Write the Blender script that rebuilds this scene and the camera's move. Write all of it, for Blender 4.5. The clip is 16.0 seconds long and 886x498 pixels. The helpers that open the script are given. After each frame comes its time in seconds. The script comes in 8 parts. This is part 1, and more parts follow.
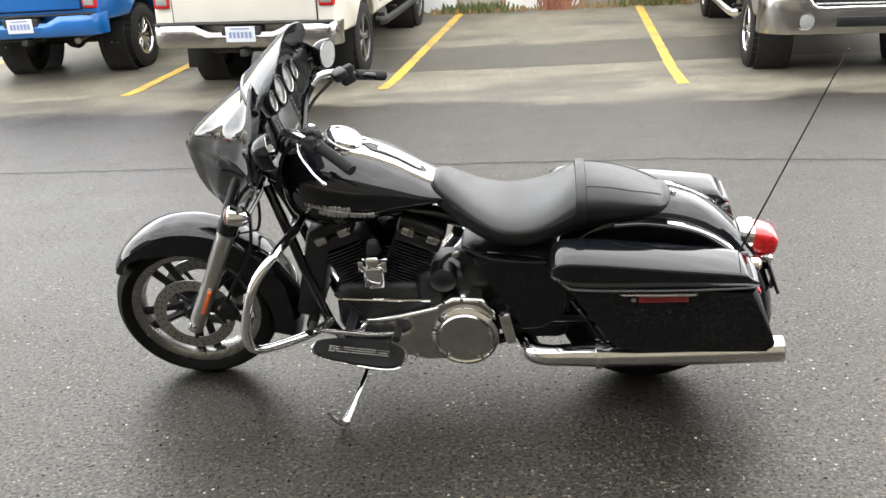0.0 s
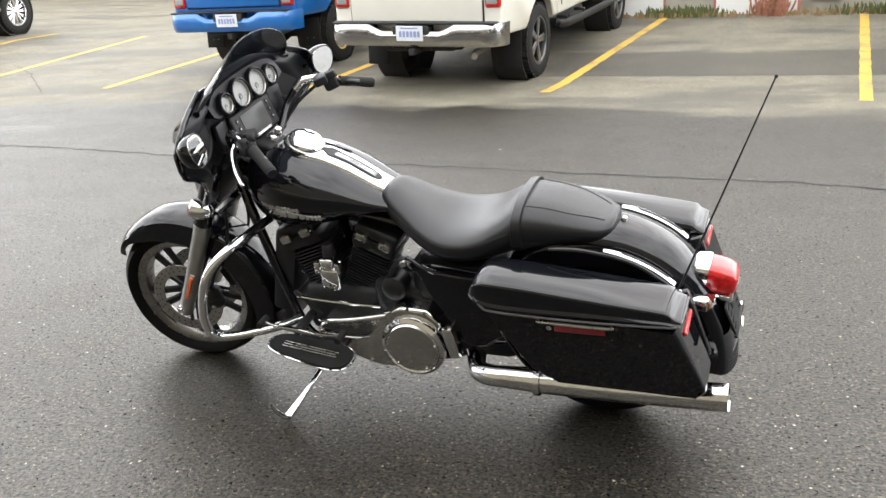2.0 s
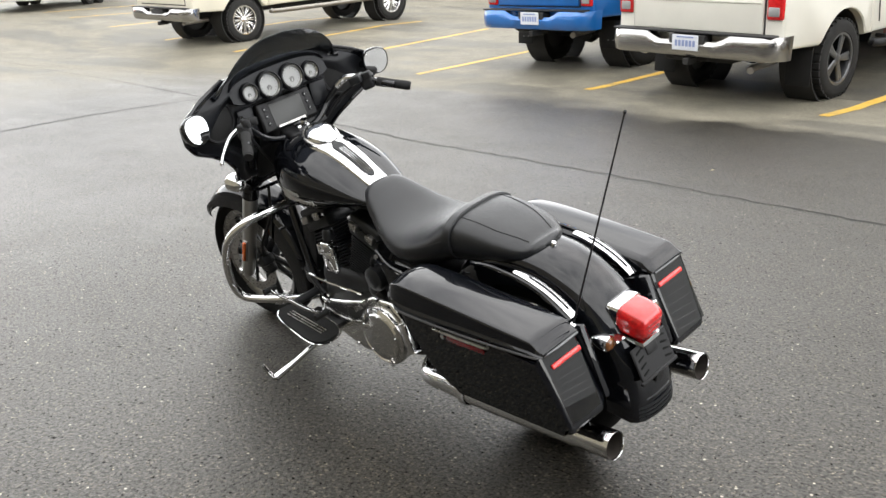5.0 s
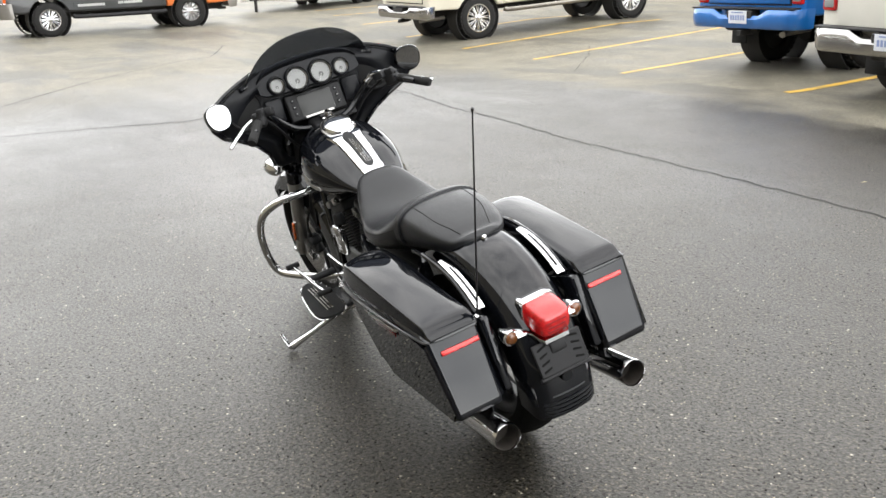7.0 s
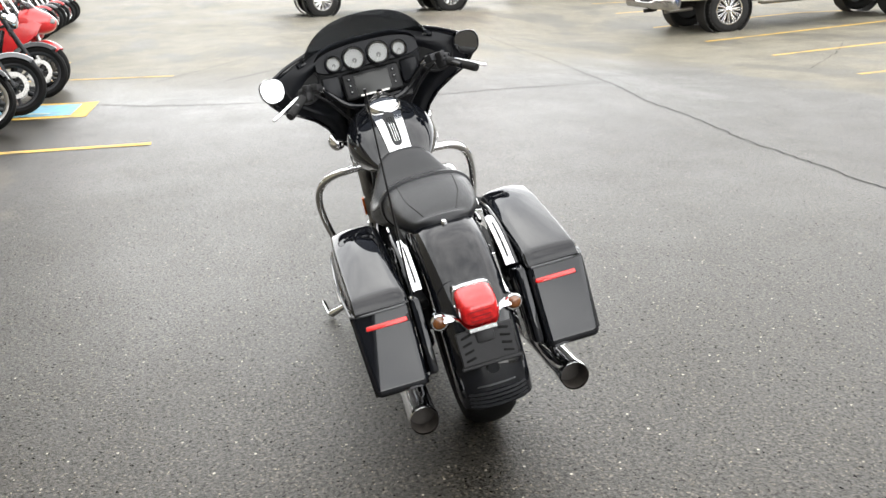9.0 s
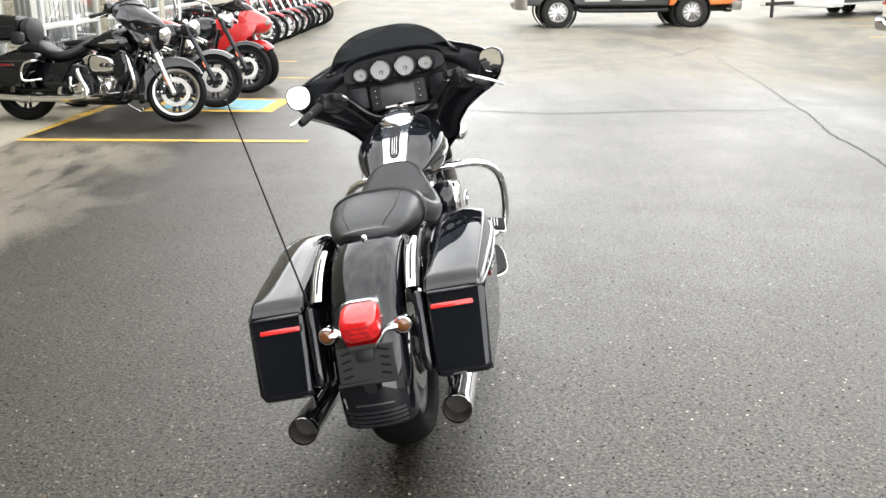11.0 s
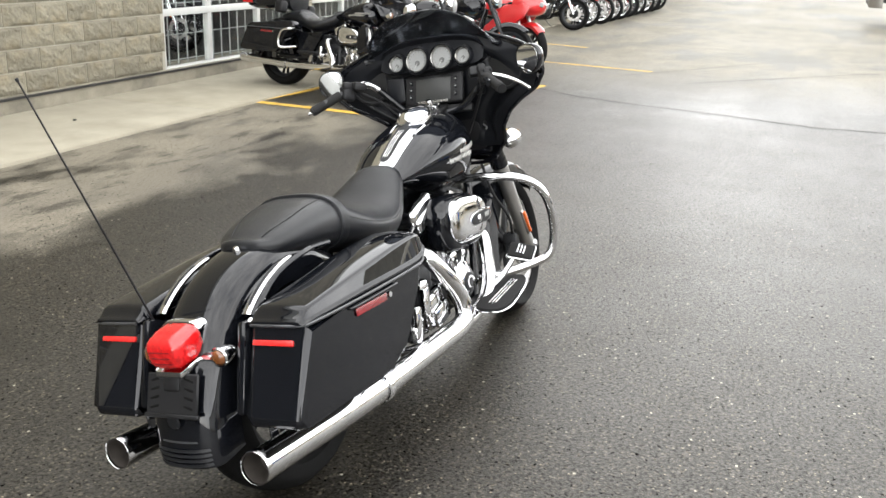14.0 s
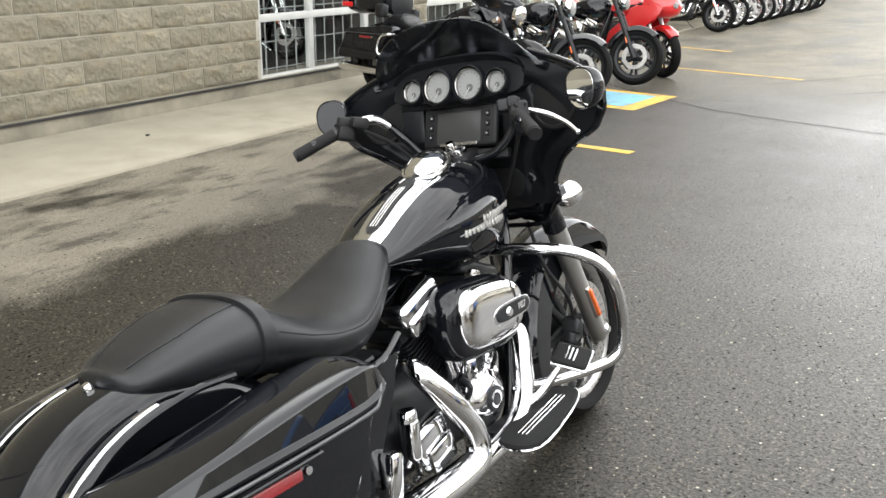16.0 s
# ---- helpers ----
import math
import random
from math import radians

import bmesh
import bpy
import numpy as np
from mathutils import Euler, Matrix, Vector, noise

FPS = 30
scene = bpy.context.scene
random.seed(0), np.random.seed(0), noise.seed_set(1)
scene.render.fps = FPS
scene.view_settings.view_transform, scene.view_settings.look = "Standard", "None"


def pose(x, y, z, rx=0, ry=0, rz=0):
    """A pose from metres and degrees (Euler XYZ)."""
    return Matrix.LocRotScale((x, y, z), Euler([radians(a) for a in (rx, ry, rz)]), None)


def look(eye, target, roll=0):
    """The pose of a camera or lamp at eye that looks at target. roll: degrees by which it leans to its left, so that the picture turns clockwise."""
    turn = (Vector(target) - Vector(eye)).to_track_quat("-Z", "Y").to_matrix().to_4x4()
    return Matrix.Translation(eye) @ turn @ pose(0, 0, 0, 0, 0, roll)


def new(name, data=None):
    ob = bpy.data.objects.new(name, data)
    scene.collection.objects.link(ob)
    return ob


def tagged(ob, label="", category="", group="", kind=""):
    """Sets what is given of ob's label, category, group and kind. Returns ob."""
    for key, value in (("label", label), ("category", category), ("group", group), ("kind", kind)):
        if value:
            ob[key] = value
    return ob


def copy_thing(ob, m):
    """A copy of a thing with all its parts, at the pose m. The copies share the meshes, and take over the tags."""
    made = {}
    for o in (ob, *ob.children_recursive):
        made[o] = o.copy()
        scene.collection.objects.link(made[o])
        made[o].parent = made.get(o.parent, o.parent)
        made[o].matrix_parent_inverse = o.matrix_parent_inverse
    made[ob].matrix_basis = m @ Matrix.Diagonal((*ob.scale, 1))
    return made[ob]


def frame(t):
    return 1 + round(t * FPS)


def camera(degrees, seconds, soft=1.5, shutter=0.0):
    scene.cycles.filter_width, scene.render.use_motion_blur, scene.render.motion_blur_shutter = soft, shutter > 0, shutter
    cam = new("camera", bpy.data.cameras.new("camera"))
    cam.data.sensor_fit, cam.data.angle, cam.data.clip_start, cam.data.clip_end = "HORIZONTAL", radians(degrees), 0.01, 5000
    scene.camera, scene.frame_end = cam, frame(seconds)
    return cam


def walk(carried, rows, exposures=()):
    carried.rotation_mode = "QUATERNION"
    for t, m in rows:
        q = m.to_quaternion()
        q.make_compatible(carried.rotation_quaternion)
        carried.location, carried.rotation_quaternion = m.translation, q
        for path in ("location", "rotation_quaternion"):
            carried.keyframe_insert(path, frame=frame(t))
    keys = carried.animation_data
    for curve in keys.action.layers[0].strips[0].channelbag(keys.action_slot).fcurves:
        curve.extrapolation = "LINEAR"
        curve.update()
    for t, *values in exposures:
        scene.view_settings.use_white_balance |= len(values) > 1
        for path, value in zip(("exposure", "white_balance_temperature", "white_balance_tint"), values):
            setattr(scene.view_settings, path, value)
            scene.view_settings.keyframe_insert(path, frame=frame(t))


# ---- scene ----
cam = camera(50.3, 16.0)
METRES, EYE, TILT, LEAN, TURN = 8.2, 1.60, 0.0, 0.0, 0.0
ROWS = [
    (0.0, 0.0, 0.0, 0.0, -0.84, -18.96, 2.44),
    (0.5, 0.0255, 0.0093, 0.0014, 3.05, -17.93, 0.94),
    (1.0, 0.0558, 0.0109, 0.0006, 6.71, -17.63, 1.15),
    (1.5, 0.0917, 0.0092, 0.0019, 11.32, -19.18, 2.22),
    (2.0, 0.1205, 0.0168, -0.0008, 14.75, -18.36, 2.45),
    (2.5, 0.1475, 0.0225, 0.0016, 17.44, -18.1, 2.84),
    (3.0, 0.1828, 0.0257, 0.0024, 23.38, -19.28, 2.07),
    (3.5, 0.2092, 0.0338, 0.0017, 26.29, -18.52, 3.54),
    (4.0, 0.2312, 0.0481, 0.0013, 30.43, -18.55, 2.54),
    (6.5, 0.3546, 0.1384, -0.0004, 51.08, -16.7, 2.15),
    (7.0, 0.3778, 0.1615, -0.0009, 55.57, -17.41, 2.1),
    (7.5, 0.3909, 0.187, -0.0027, 60.3, -17.03, 0.08),
    (8.0, 0.4088, 0.2139, -0.0035, 63.98, -17.36, 1.88),
    (8.5, 0.4277, 0.2398, -0.0036, 68.44, -18.87, 1.51),
    (9.0, 0.4336, 0.2674, -0.0062, 72.74, -17.53, 1.58),
    (11.5, 0.45, 0.4269, -0.0062, 93.52, -17.66, 0.94),
    (12.0, 0.4444, 0.4561, -0.0056, 97.87, -18.53, 1.22),
    (12.5, 0.4232, 0.478, -0.0084, 100.38, -18.94, -0.59),
    (13.0, 0.4027, 0.4986, -0.008, 103.02, -18.97, 0.74),
    (13.5, 0.3805, 0.5258, -0.0074, 107.57, -18.76, -2.52),
    (14.0, 0.3561, 0.543, -0.0069, 111.04, -17.78, -1.56),
    (14.5, 0.3237, 0.5483, -0.0064, 114.65, -17.05, -2.21),
    (15.0, 0.2905, 0.5514, -0.0088, 115.29, -17.7, -1.05),
    (15.5, 0.254, 0.5503, -0.0081, 118.12, -17.23, -2.06),
    (16.0, 0.2231, 0.5347, -0.0113, 119.73, -17.88, -0.46),
]
walk(cam, [(t, pose(0, 0, EYE, TILT, LEAN, TURN) @ pose(METRES * x, METRES * y, METRES * z, 90 + pitch, roll, yaw)) for t, x, y, z, yaw, pitch, roll in ROWS],
     exposures=[(0.0, 0.30), (0.5, 0.06), (1.0, -0.02), (1.5, 0.02), (2.0, 0.14), (3.0, 0.10), (3.5, 0.14), (4.0, 0.08), (6.5, -0.30), (7.0, -0.14), (7.5, -0.21), (9.0, -0.11), (11.5, 0.04), (12.5, 0.06), (14.0, -0.01), (15.0, -0.08), (16.0, -0.12)])

# ---- world, sun ----
world = bpy.data.worlds.new("overcast_sky")
scene.world = world
world.use_nodes = True
wt = world.node_tree
wt.nodes.clear()
w_out = wt.nodes.new("ShaderNodeOutputWorld")
w_bg = wt.nodes.new("ShaderNodeBackground")
w_sky = wt.nodes.new("ShaderNodeTexSky")
w_sky.sky_type = "NISHITA"
w_sky.sun_disc = False
w_sky.sun_elevation, w_sky.sun_rotation = radians(45), radians(15)
w_tc = wt.nodes.new("ShaderNodeTexCoord")
w_map = wt.nodes.new("ShaderNodeMapping")
w_map.inputs["Scale"].default_value = (1.0, 1.0, 2.2)
w_no = wt.nodes.new("ShaderNodeTexNoise")
w_no.inputs["Scale"].default_value, w_no.inputs["Detail"].default_value = 3.0, 4.0
w_no.inputs["Roughness"].default_value, w_no.inputs["Distortion"].default_value = 0.55, 0.4
w_ramp = wt.nodes.new("ShaderNodeValToRGB")
w_ramp.color_ramp.elements[0].position, w_ramp.color_ramp.elements[0].color = 0.34, (6.1, 6.1, 6.1, 1)
w_ramp.color_ramp.elements[1].position, w_ramp.color_ramp.elements[1].color = 0.66, (11.4, 11.3, 11.0, 1)
w_mix = wt.nodes.new("ShaderNodeMix")
w_mix.data_type = "RGBA"
w_mix.inputs["Factor"].default_value = 0.88
wt.links.new(w_tc.outputs["Generated"], w_map.inputs["Vector"])
wt.links.new(w_map.outputs["Vector"], w_no.inputs["Vector"])
wt.links.new(w_no.outputs["Fac"], w_ramp.inputs["Fac"])
wt.links.new(w_sky.outputs["Color"], w_mix.inputs["A"])
wt.links.new(w_ramp.outputs["Color"], w_mix.inputs["B"])
wt.links.new(w_mix.outputs["Result"], w_bg.inputs["Color"])
# the cloud is paler towards the horizon than overhead
w_xyz = wt.nodes.new("ShaderNodeSeparateXYZ")
wt.links.new(w_tc.outputs["Generated"], w_xyz.inputs[0])
w_low = wt.nodes.new("ShaderNodeMapRange")
w_low.inputs["From Min"].default_value, w_low.inputs["From Max"].default_value = 0.10, 0.65
w_low.inputs["To Min"].default_value, w_low.inputs["To Max"].default_value = 0.71, 0.41
wt.links.new(w_xyz.outputs["Z"], w_low.inputs["Value"])
wt.links.new(w_low.outputs["Result"], w_bg.inputs["Strength"])
wt.links.new(w_bg.outputs["Background"], w_out.inputs["Surface"])

sun_data = bpy.data.lights.new("sun", "SUN")
sun_data.energy, sun_data.angle, sun_data.color = 0.4, radians(100), (1.0, 0.96, 0.9)
sun = new("sun", sun_data)
sun.matrix_world = look((0, 0, 30), (-5, -18, 0))


# ---- mesh helpers ----
def part(name, bm, material, parent, label="", sharp=38):
    """Link a bmesh as one mesh object under a thing or a part."""
    bmesh.ops.recalc_face_normals(bm, faces=bm.faces[:])
    lim = radians(sharp)
    for e in bm.edges:
        e.smooth = e.calc_face_angle(0.0) < lim
    for f in bm.faces:
        f.smooth = True
    me = bpy.data.meshes.new(name)
    bm.to_mesh(me)
    bm.free()
    me.materials.append(material)
    ob = new(name, me)
    if parent:
        ob.parent = parent
    if label:
        ob["label"] = label
    return ob


def even_normals(ob):
    """Large faces keep their own slope; the bevels alone are rounded."""
    mod = ob.modifiers.new("even_normals", "WEIGHTED_NORMAL")
    mod.keep_sharp, mod.weight = True, 80
    return ob


def shared(name, me, parent, m):
    """Another object on a mesh that exists already."""
    ob = new(name, me)
    ob.parent = parent
    ob.matrix_basis = m
    return ob


def thing(name, m, label, category, group="", kind=""):
    ob = new(name)
    ob.empty_display_size = 0.1
    ob.matrix_basis = m
    return tagged(ob, label, category, group, kind)


def join(*bms):
    out = bmesh.new()
    for b in bms:
        me = bpy.data.meshes.new("tmp")
        b.to_mesh(me)
        b.free()
        out.from_mesh(me)
        bpy.data.meshes.remove(me)
    return out


def moved(bm, m):
    bmesh.ops.transform(bm, matrix=m, verts=bm.verts[:])
    return bm


def mirrored(bm):
    for v in bm.verts:
        v.co.y = -v.co.y
    bmesh.ops.reverse_faces(bm, faces=bm.faces[:])
    return bm


def loft(rings, cap=True, closed=True):
    bm = bmesh.new()
    rows = [[bm.verts.new(p) for p in r] for r in rings]
    n = len(rows[0])
    for a, b in zip(rows, rows[1:]):
        for i in range(n if closed else n - 1):
            j = (i + 1) % n
            bm.faces.new((a[i], a[j], b[j], b[i]))
    if cap and closed:
        bm.faces.new(rows[0][::-1])
        bm.faces.new(rows[-1])
    return bm


def spline(pts, steps=6):
    pts = [Vector(p) for p in pts]
    ext = [2 * pts[0] - pts[1]] + pts + [2 * pts[-1] - pts[-2]]
    out = []
    for i in range(1, len(ext) - 2):
        p0, p1, p2, p3 = ext[i - 1:i + 3]
        for k in range(steps):
            t = k / steps
            out.append(0.5 * (2 * p1 + (p2 - p0) * t + (2 * p0 - 5 * p1 + 4 * p2 - p3) * t * t + (3 * p1 - p0 - 3 * p2 + p3) * t ** 3))
    return out + [pts[-1]]


def tube(pts, r, n=12, steps=6, flat=1.0, up=None):
    """A round (or flattened) tube along a smooth line; r is one radius or one for each point given."""
    line = spline(pts, steps) if steps > 1 else [Vector(p) for p in pts]
    radii = r if isinstance(r, (list, tuple)) else [r] * len(pts)
    span = len(line) - 1
    side = Vector(up) if up else None
    rings = []
    for i, p in enumerate(line):
        d = (line[min(i + 1, span)] - line[max(i - 1, 0)]).normalized()
        if side is None:
            side = d.orthogonal()
        side = (side - d * side.dot(d)).normalized()
        other = d.cross(side)
        u = i / span * (len(radii) - 1)
        k = min(int(u), len(radii) - 2) if len(radii) > 1 else 0
        rr = radii[k] + (radii[min(k + 1, len(radii) - 1)] - radii[k]) * (u - k)
        rings.append([p + rr * (math.cos(a) * side + flat * math.sin(a) * other) for a in (2 * math.pi * j / n for j in range(n))])
    return loft(rings)


def lathe(profile, n=32, m=None):
    """A turned shape about Z from (radius, height) pairs."""
    bm = bmesh.new()
    rows = []
    for r, h in profile:
        rows.append([bm.verts.new((r * math.cos(2 * math.pi * j / n), r * math.sin(2 * math.pi * j / n), h)) for j in range(n)])
    for a, b in zip(rows, rows[1:]):
        for i in range(n):
            j = (i + 1) % n
            bm.faces.new((a[i], a[j], b[j], b[i]))
    bmesh.ops.remove_doubles(bm, verts=bm.verts[:], dist=1e-5)
    if m is not None:
        moved(bm, m)
    return bm


def box(sx, sy, sz, bevel=0.0, seg=2, m=None):
    bm = bmesh.new()
    bmesh.ops.create_cube(bm, size=1.0, matrix=Matrix.Diagonal((sx, sy, sz, 1)))
    if bevel:
        bmesh.ops.bevel(bm, geom=bm.edges[:], offset=min(bevel, 0.49 * min(sx, sy, sz)), segments=seg, profile=0.5, affect="EDGES")
    if m is not None:
        moved(bm, m)
    return bm


def prism(poly, y0, y1, bevel=0.0, seg=2):
    """A side outline of (x, z) pairs drawn out from y0 to y1."""
    bm = bmesh.new()
    a = [bm.verts.new((x, y0, z)) for x, z in poly]
    b = [bm.verts.new((x, y1, z)) for x, z in poly]
    n = len(poly)
    caps = [bm.faces.new(a), bm.faces.new(b[::-1])]
    for i in range(n):
        j = (i + 1) % n
        bm.faces.new((a[j], a[i], b[i], b[j]))
    if bevel:
        es = list({e for f in caps for e in f.edges})
        bmesh.ops.bevel(bm, geom=es, offset=bevel, segments=seg, profile=0.5, affect="EDGES")
    return bm


def rounded(poly, n=4):
    """Round the corners of an outline given as (x, z, radius)."""
    out = []
    for i, (x, z, r) in enumerate(poly):
        p, a, b = Vector((x, z)), Vector(poly[i - 1][:2]), Vector(poly[(i + 1) % len(poly)][:2])
        if r <= 0:
            out.append((x, z))
            continue
        s, e = p + (a - p).normalized() * r, p + (b - p).normalized() * r
        out += [tuple((1 - t) ** 2 * s + 2 * t * (1 - t) * p + t * t * e) for t in (k / n for k in range(n + 1))]
    return out


def to_y(x, y, z, s=1):
    """A pose that turns Z to the side +y (s=1) or -y (s=-1)."""
    return Matrix.Translation((x, y, z)) @ Matrix.Rotation(radians(-90 * s), 4, "X")


def at(x, y, z, rx=0, ry=0, rz=0):
    return pose(x, y, z, rx, ry, rz)


def oval(x, w, zlo, zhi, zm, n=32, pt=2.4, pb=2.6):
    """A ring across x: half-width w at height zm, rounded off to zlo and zhi."""
    out = []
    for k in range(n):
        a = 2 * math.pi * k / n
        c, s = math.cos(a), math.sin(a)
        p = pt if s >= 0 else pb
        y = w * math.copysign(abs(c) ** (2 / p), c)
        z = zm + (zhi - zm if s >= 0 else zm - zlo) * math.copysign(abs(s) ** (2 / p), s)
        out.append((x, y, z))
    return out


def lerp_rows(rows, steps):
    """Smooth rows of numbers in between, as a spline does."""
    rows = [np.array(r, float) for r in rows]
    ext = [2 * rows[0] - rows[1]] + rows + [2 * rows[-1] - rows[-2]]
    out = []
    for i in range(1, len(ext) - 2):
        p0, p1, p2, p3 = ext[i - 1:i + 3]
        for k in range(steps):
            t = k / steps
            out.append(0.5 * (2 * p1 + (p2 - p0) * t + (2 * p0 - 5 * p1 + 4 * p2 - p3) * t * t + (3 * p1 - p0 - 3 * p2 + p3) * t ** 3))
    return out + [rows[-1]]


def lettering(text, size, m, material, parent, name="lettering", depth=0.0015, label=""):
    cu = bpy.data.curves.new("tmp_text", "FONT")
    cu.body, cu.size, cu.extrude, cu.align_x, cu.align_y = text, size, depth, "CENTER", "CENTER"
    ob = bpy.data.objects.new("tmp_text", cu)
    scene.collection.objects.link(ob)
    me = bpy.data.meshes.new_from_object(ob.evaluated_get(bpy.context.evaluated_depsgraph_get()))
    bpy.data.objects.remove(ob)
    bpy.data.curves.remove(cu)
    me.name = name
    me.materials.clear()
    me.materials.append(material)
    made = new(name, me)
    made.parent, made.matrix_basis = parent, m
    if label:
        made["label"] = label
    return made


# ---- materials ----
def nodes_of(name):
    m = bpy.data.materials.new(name)
    m.use_nodes = True
    t = m.node_tree
    return m, t, t.nodes["Principled BSDF"]


def noise_node(t, scale, detail=4.0, rough=0.55, coord="Object", stretch=None):
    tc = t.nodes.new("ShaderNodeTexCoord")
    no = t.nodes.new("ShaderNodeTexNoise")
    no.inputs["Scale"].default_value, no.inputs["Detail"].default_value, no.inputs["Roughness"].default_value = scale, detail, rough
    src = tc.outputs[coord]
    if stretch:
        mp = t.nodes.new("ShaderNodeMapping")
        mp.inputs["Scale"].default_value = stretch
        t.links.new(src, mp.inputs["Vector"])
        src = mp.outputs["Vector"]
    t.links.new(src, no.inputs["Vector"])
    return no


def ramp_node(t, src, stops):
    r = t.nodes.new("ShaderNodeValToRGB")
    els = r.color_ramp.elements
    while len(els) < len(stops):
        els.new(0.5)
    for e, (p, c) in zip(els, stops):
        e.position, e.color = p, (*c, 1) if len(c) == 3 else c
    t.links.new(src, r.inputs["Fac"])
    return r


def mixed(t, fac, a, b, blend="MIX"):
    m = t.nodes.new("ShaderNodeMix")
    m.data_type, m.blend_type = "RGBA", blend
    for key, v in (("Factor", fac), ("A", a), ("B", b)):
        if hasattr(v, "is_linked"):
            t.links.new(v, m.inputs[key])
        elif key == "Factor":
            m.inputs[key].default_value = v
        else:
            m.inputs[key].default_value = (*v, 1)
    return m.outputs["Result"]


def calc(t, op, a, b=None, clamp=False):
    m = t.nodes.new("ShaderNodeMath")
    m.operation, m.use_clamp = op, clamp
    for i, v in enumerate((a, b)):
        if v is None:
            continue
        if hasattr(v, "is_linked"):
            t.links.new(v, m.inputs[i])
        else:
            m.inputs[i].default_value = v
    return m.outputs[0]


def bumped(t, p, height, strength, distance):
    b = t.nodes.new("ShaderNodeBump")
    b.inputs["Strength"].default_value, b.inputs["Distance"].default_value = strength, distance
    t.links.new(height, b.inputs["Height"])
    t.links.new(b.outputs["Normal"], p.inputs["Normal"])
    return b


def surface(name, col, rough=0.5, metal=0.0, var=0.15, scale=12.0, rvar=0.08, bump=0.0, bscale=150.0, coat=0.0, coat_rough=0.03, spec=None, random_tone=0.0, alpha=1.0, coat_ior=1.5):
    """A plain surface with two scales of variation in colour and gloss, and fine relief."""
    m, t, p = nodes_of(name)
    big, fine = noise_node(t, scale), noise_node(t, bscale, 3.0)
    both = calc(t, "ADD", calc(t, "MULTIPLY", big.outputs["Fac"], 0.7), calc(t, "MULTIPLY", fine.outputs["Fac"], 0.3))
    lo, hi = tuple(c * (1 - var) for c in col), tuple(min(1, c * (1 + var)) for c in col)
    colour = ramp_node(t, both, [(0.3, lo), (0.7, hi)]).outputs["Color"]
    if random_tone:
        oi = t.nodes.new("ShaderNodeObjectInfo")
        tone = calc(t, "ADD", calc(t, "MULTIPLY", oi.outputs["Random"], 2 * random_tone), 1 - random_tone)
        rgb = t.nodes.new("ShaderNodeCombineColor")
        for k in range(3):
            t.links.new(tone, rgb.inputs[k])
        colour = mixed(t, 1.0, colour, rgb.outputs["Color"], "MULTIPLY")
    t.links.new(colour, p.inputs["Base Color"])
    t.links.new(calc(t, "ADD", calc(t, "MULTIPLY", big.outputs["Fac"], 2 * rvar), rough - rvar, True), p.inputs["Roughness"])
    p.inputs["Metallic"].default_value = metal
    if coat:
        p.inputs["Coat Weight"].default_value, p.inputs["Coat Roughness"].default_value = coat, coat_rough
        p.inputs["Coat IOR"].default_value = coat_ior
    if spec is not None:
        p.inputs["Specular IOR Level"].default_value = spec
    if bump:
        bumped(t, p, fine.outputs["Fac"], bump, 0.004)
    if alpha < 1:
        p.inputs["Alpha"].default_value = alpha
    return m


BLACK_PAINT = surface("black_paint", (0.0046, 0.0052, 0.0070), 0.3, 0, 0.25, 4, 0.05, coat=1.0, coat_rough=0.015, spec=0.0)
CHROME = surface("chrome", (0.78, 0.78, 0.79), 0.07, 1.0, 0.05, 9, 0.03)
SATIN_METAL = surface("satin_aluminium", (0.50, 0.495, 0.48), 0.38, 1.0, 0.1, 14, 0.06, 0.05, 300)
GREY_METAL = surface("brushed_steel", (0.42, 0.41, 0.39), 0.28, 1.0, 0.12, 20, 0.07)
DARK_METAL = surface("black_engine_finish", (0.011, 0.0118, 0.0135), 0.40, 0.0, 0.4, 16, 0.1, 0.15, 400, spec=0.35)
BLACK_PLASTIC = surface("black_plastic", (0.011, 0.011, 0.012), 0.5, 0.0, 0.25, 20, 0.08, 0.1, 600, spec=0.3)
SOFT_BLACK = surface("inner_fairing_plastic", (0.0085, 0.0092, 0.0112), 0.33, 0.0, 0.25, 18, 0.06, 0.05, 700, spec=0.22)
RUBBER = surface("rubber", (0.012, 0.012, 0.012), 0.72, 0.0, 0.3, 25, 0.08, 0.2, 300, spec=0.25)
LEATHER = surface("black_vinyl", (0.0075, 0.0082, 0.0100), 0.34, 0.0, 0.22, 10, 0.06, 0.22, 420, spec=0.47)
TYRE_BLACK = surface("black_tyre", (0.0055, 0.0055, 0.0055), 0.7, 0.0, 0.3, 25, 0.08, 0.2, 300, spec=0.12)
STITCH = surface("seam_thread", (0.004, 0.004, 0.004), 0.7, 0.0)
RED_LENS = surface("red_lens", (0.52, 0.009, 0.010), 0.2, 0.0, 0.5, 60, 0.05, 0.15, 160, coat=0.8)
RED_REFLECTOR = surface("red_reflector", (0.70, 0.018, 0.016), 0.18, 0.0, 0.2, 300, 0.04, 0.4, 500, coat=1.0)
DARK_RED = surface("side_reflector", (0.22, 0.008, 0.012), 0.2, 0.0, 0.2, 300, 0.04, 0.4, 500, coat=1.0)
AMBER = surface("amber_reflector", (0.72, 0.13, 0.02), 0.2, 0.0, 0.2, 300, 0.04, 0.4, 500, coat=1.0)
SMOKED_LENS = surface("smoked_amber_lens", (0.15, 0.052, 0.014), 0.15, 0.0, 0.35, 40, 0.05, coat=1.0)
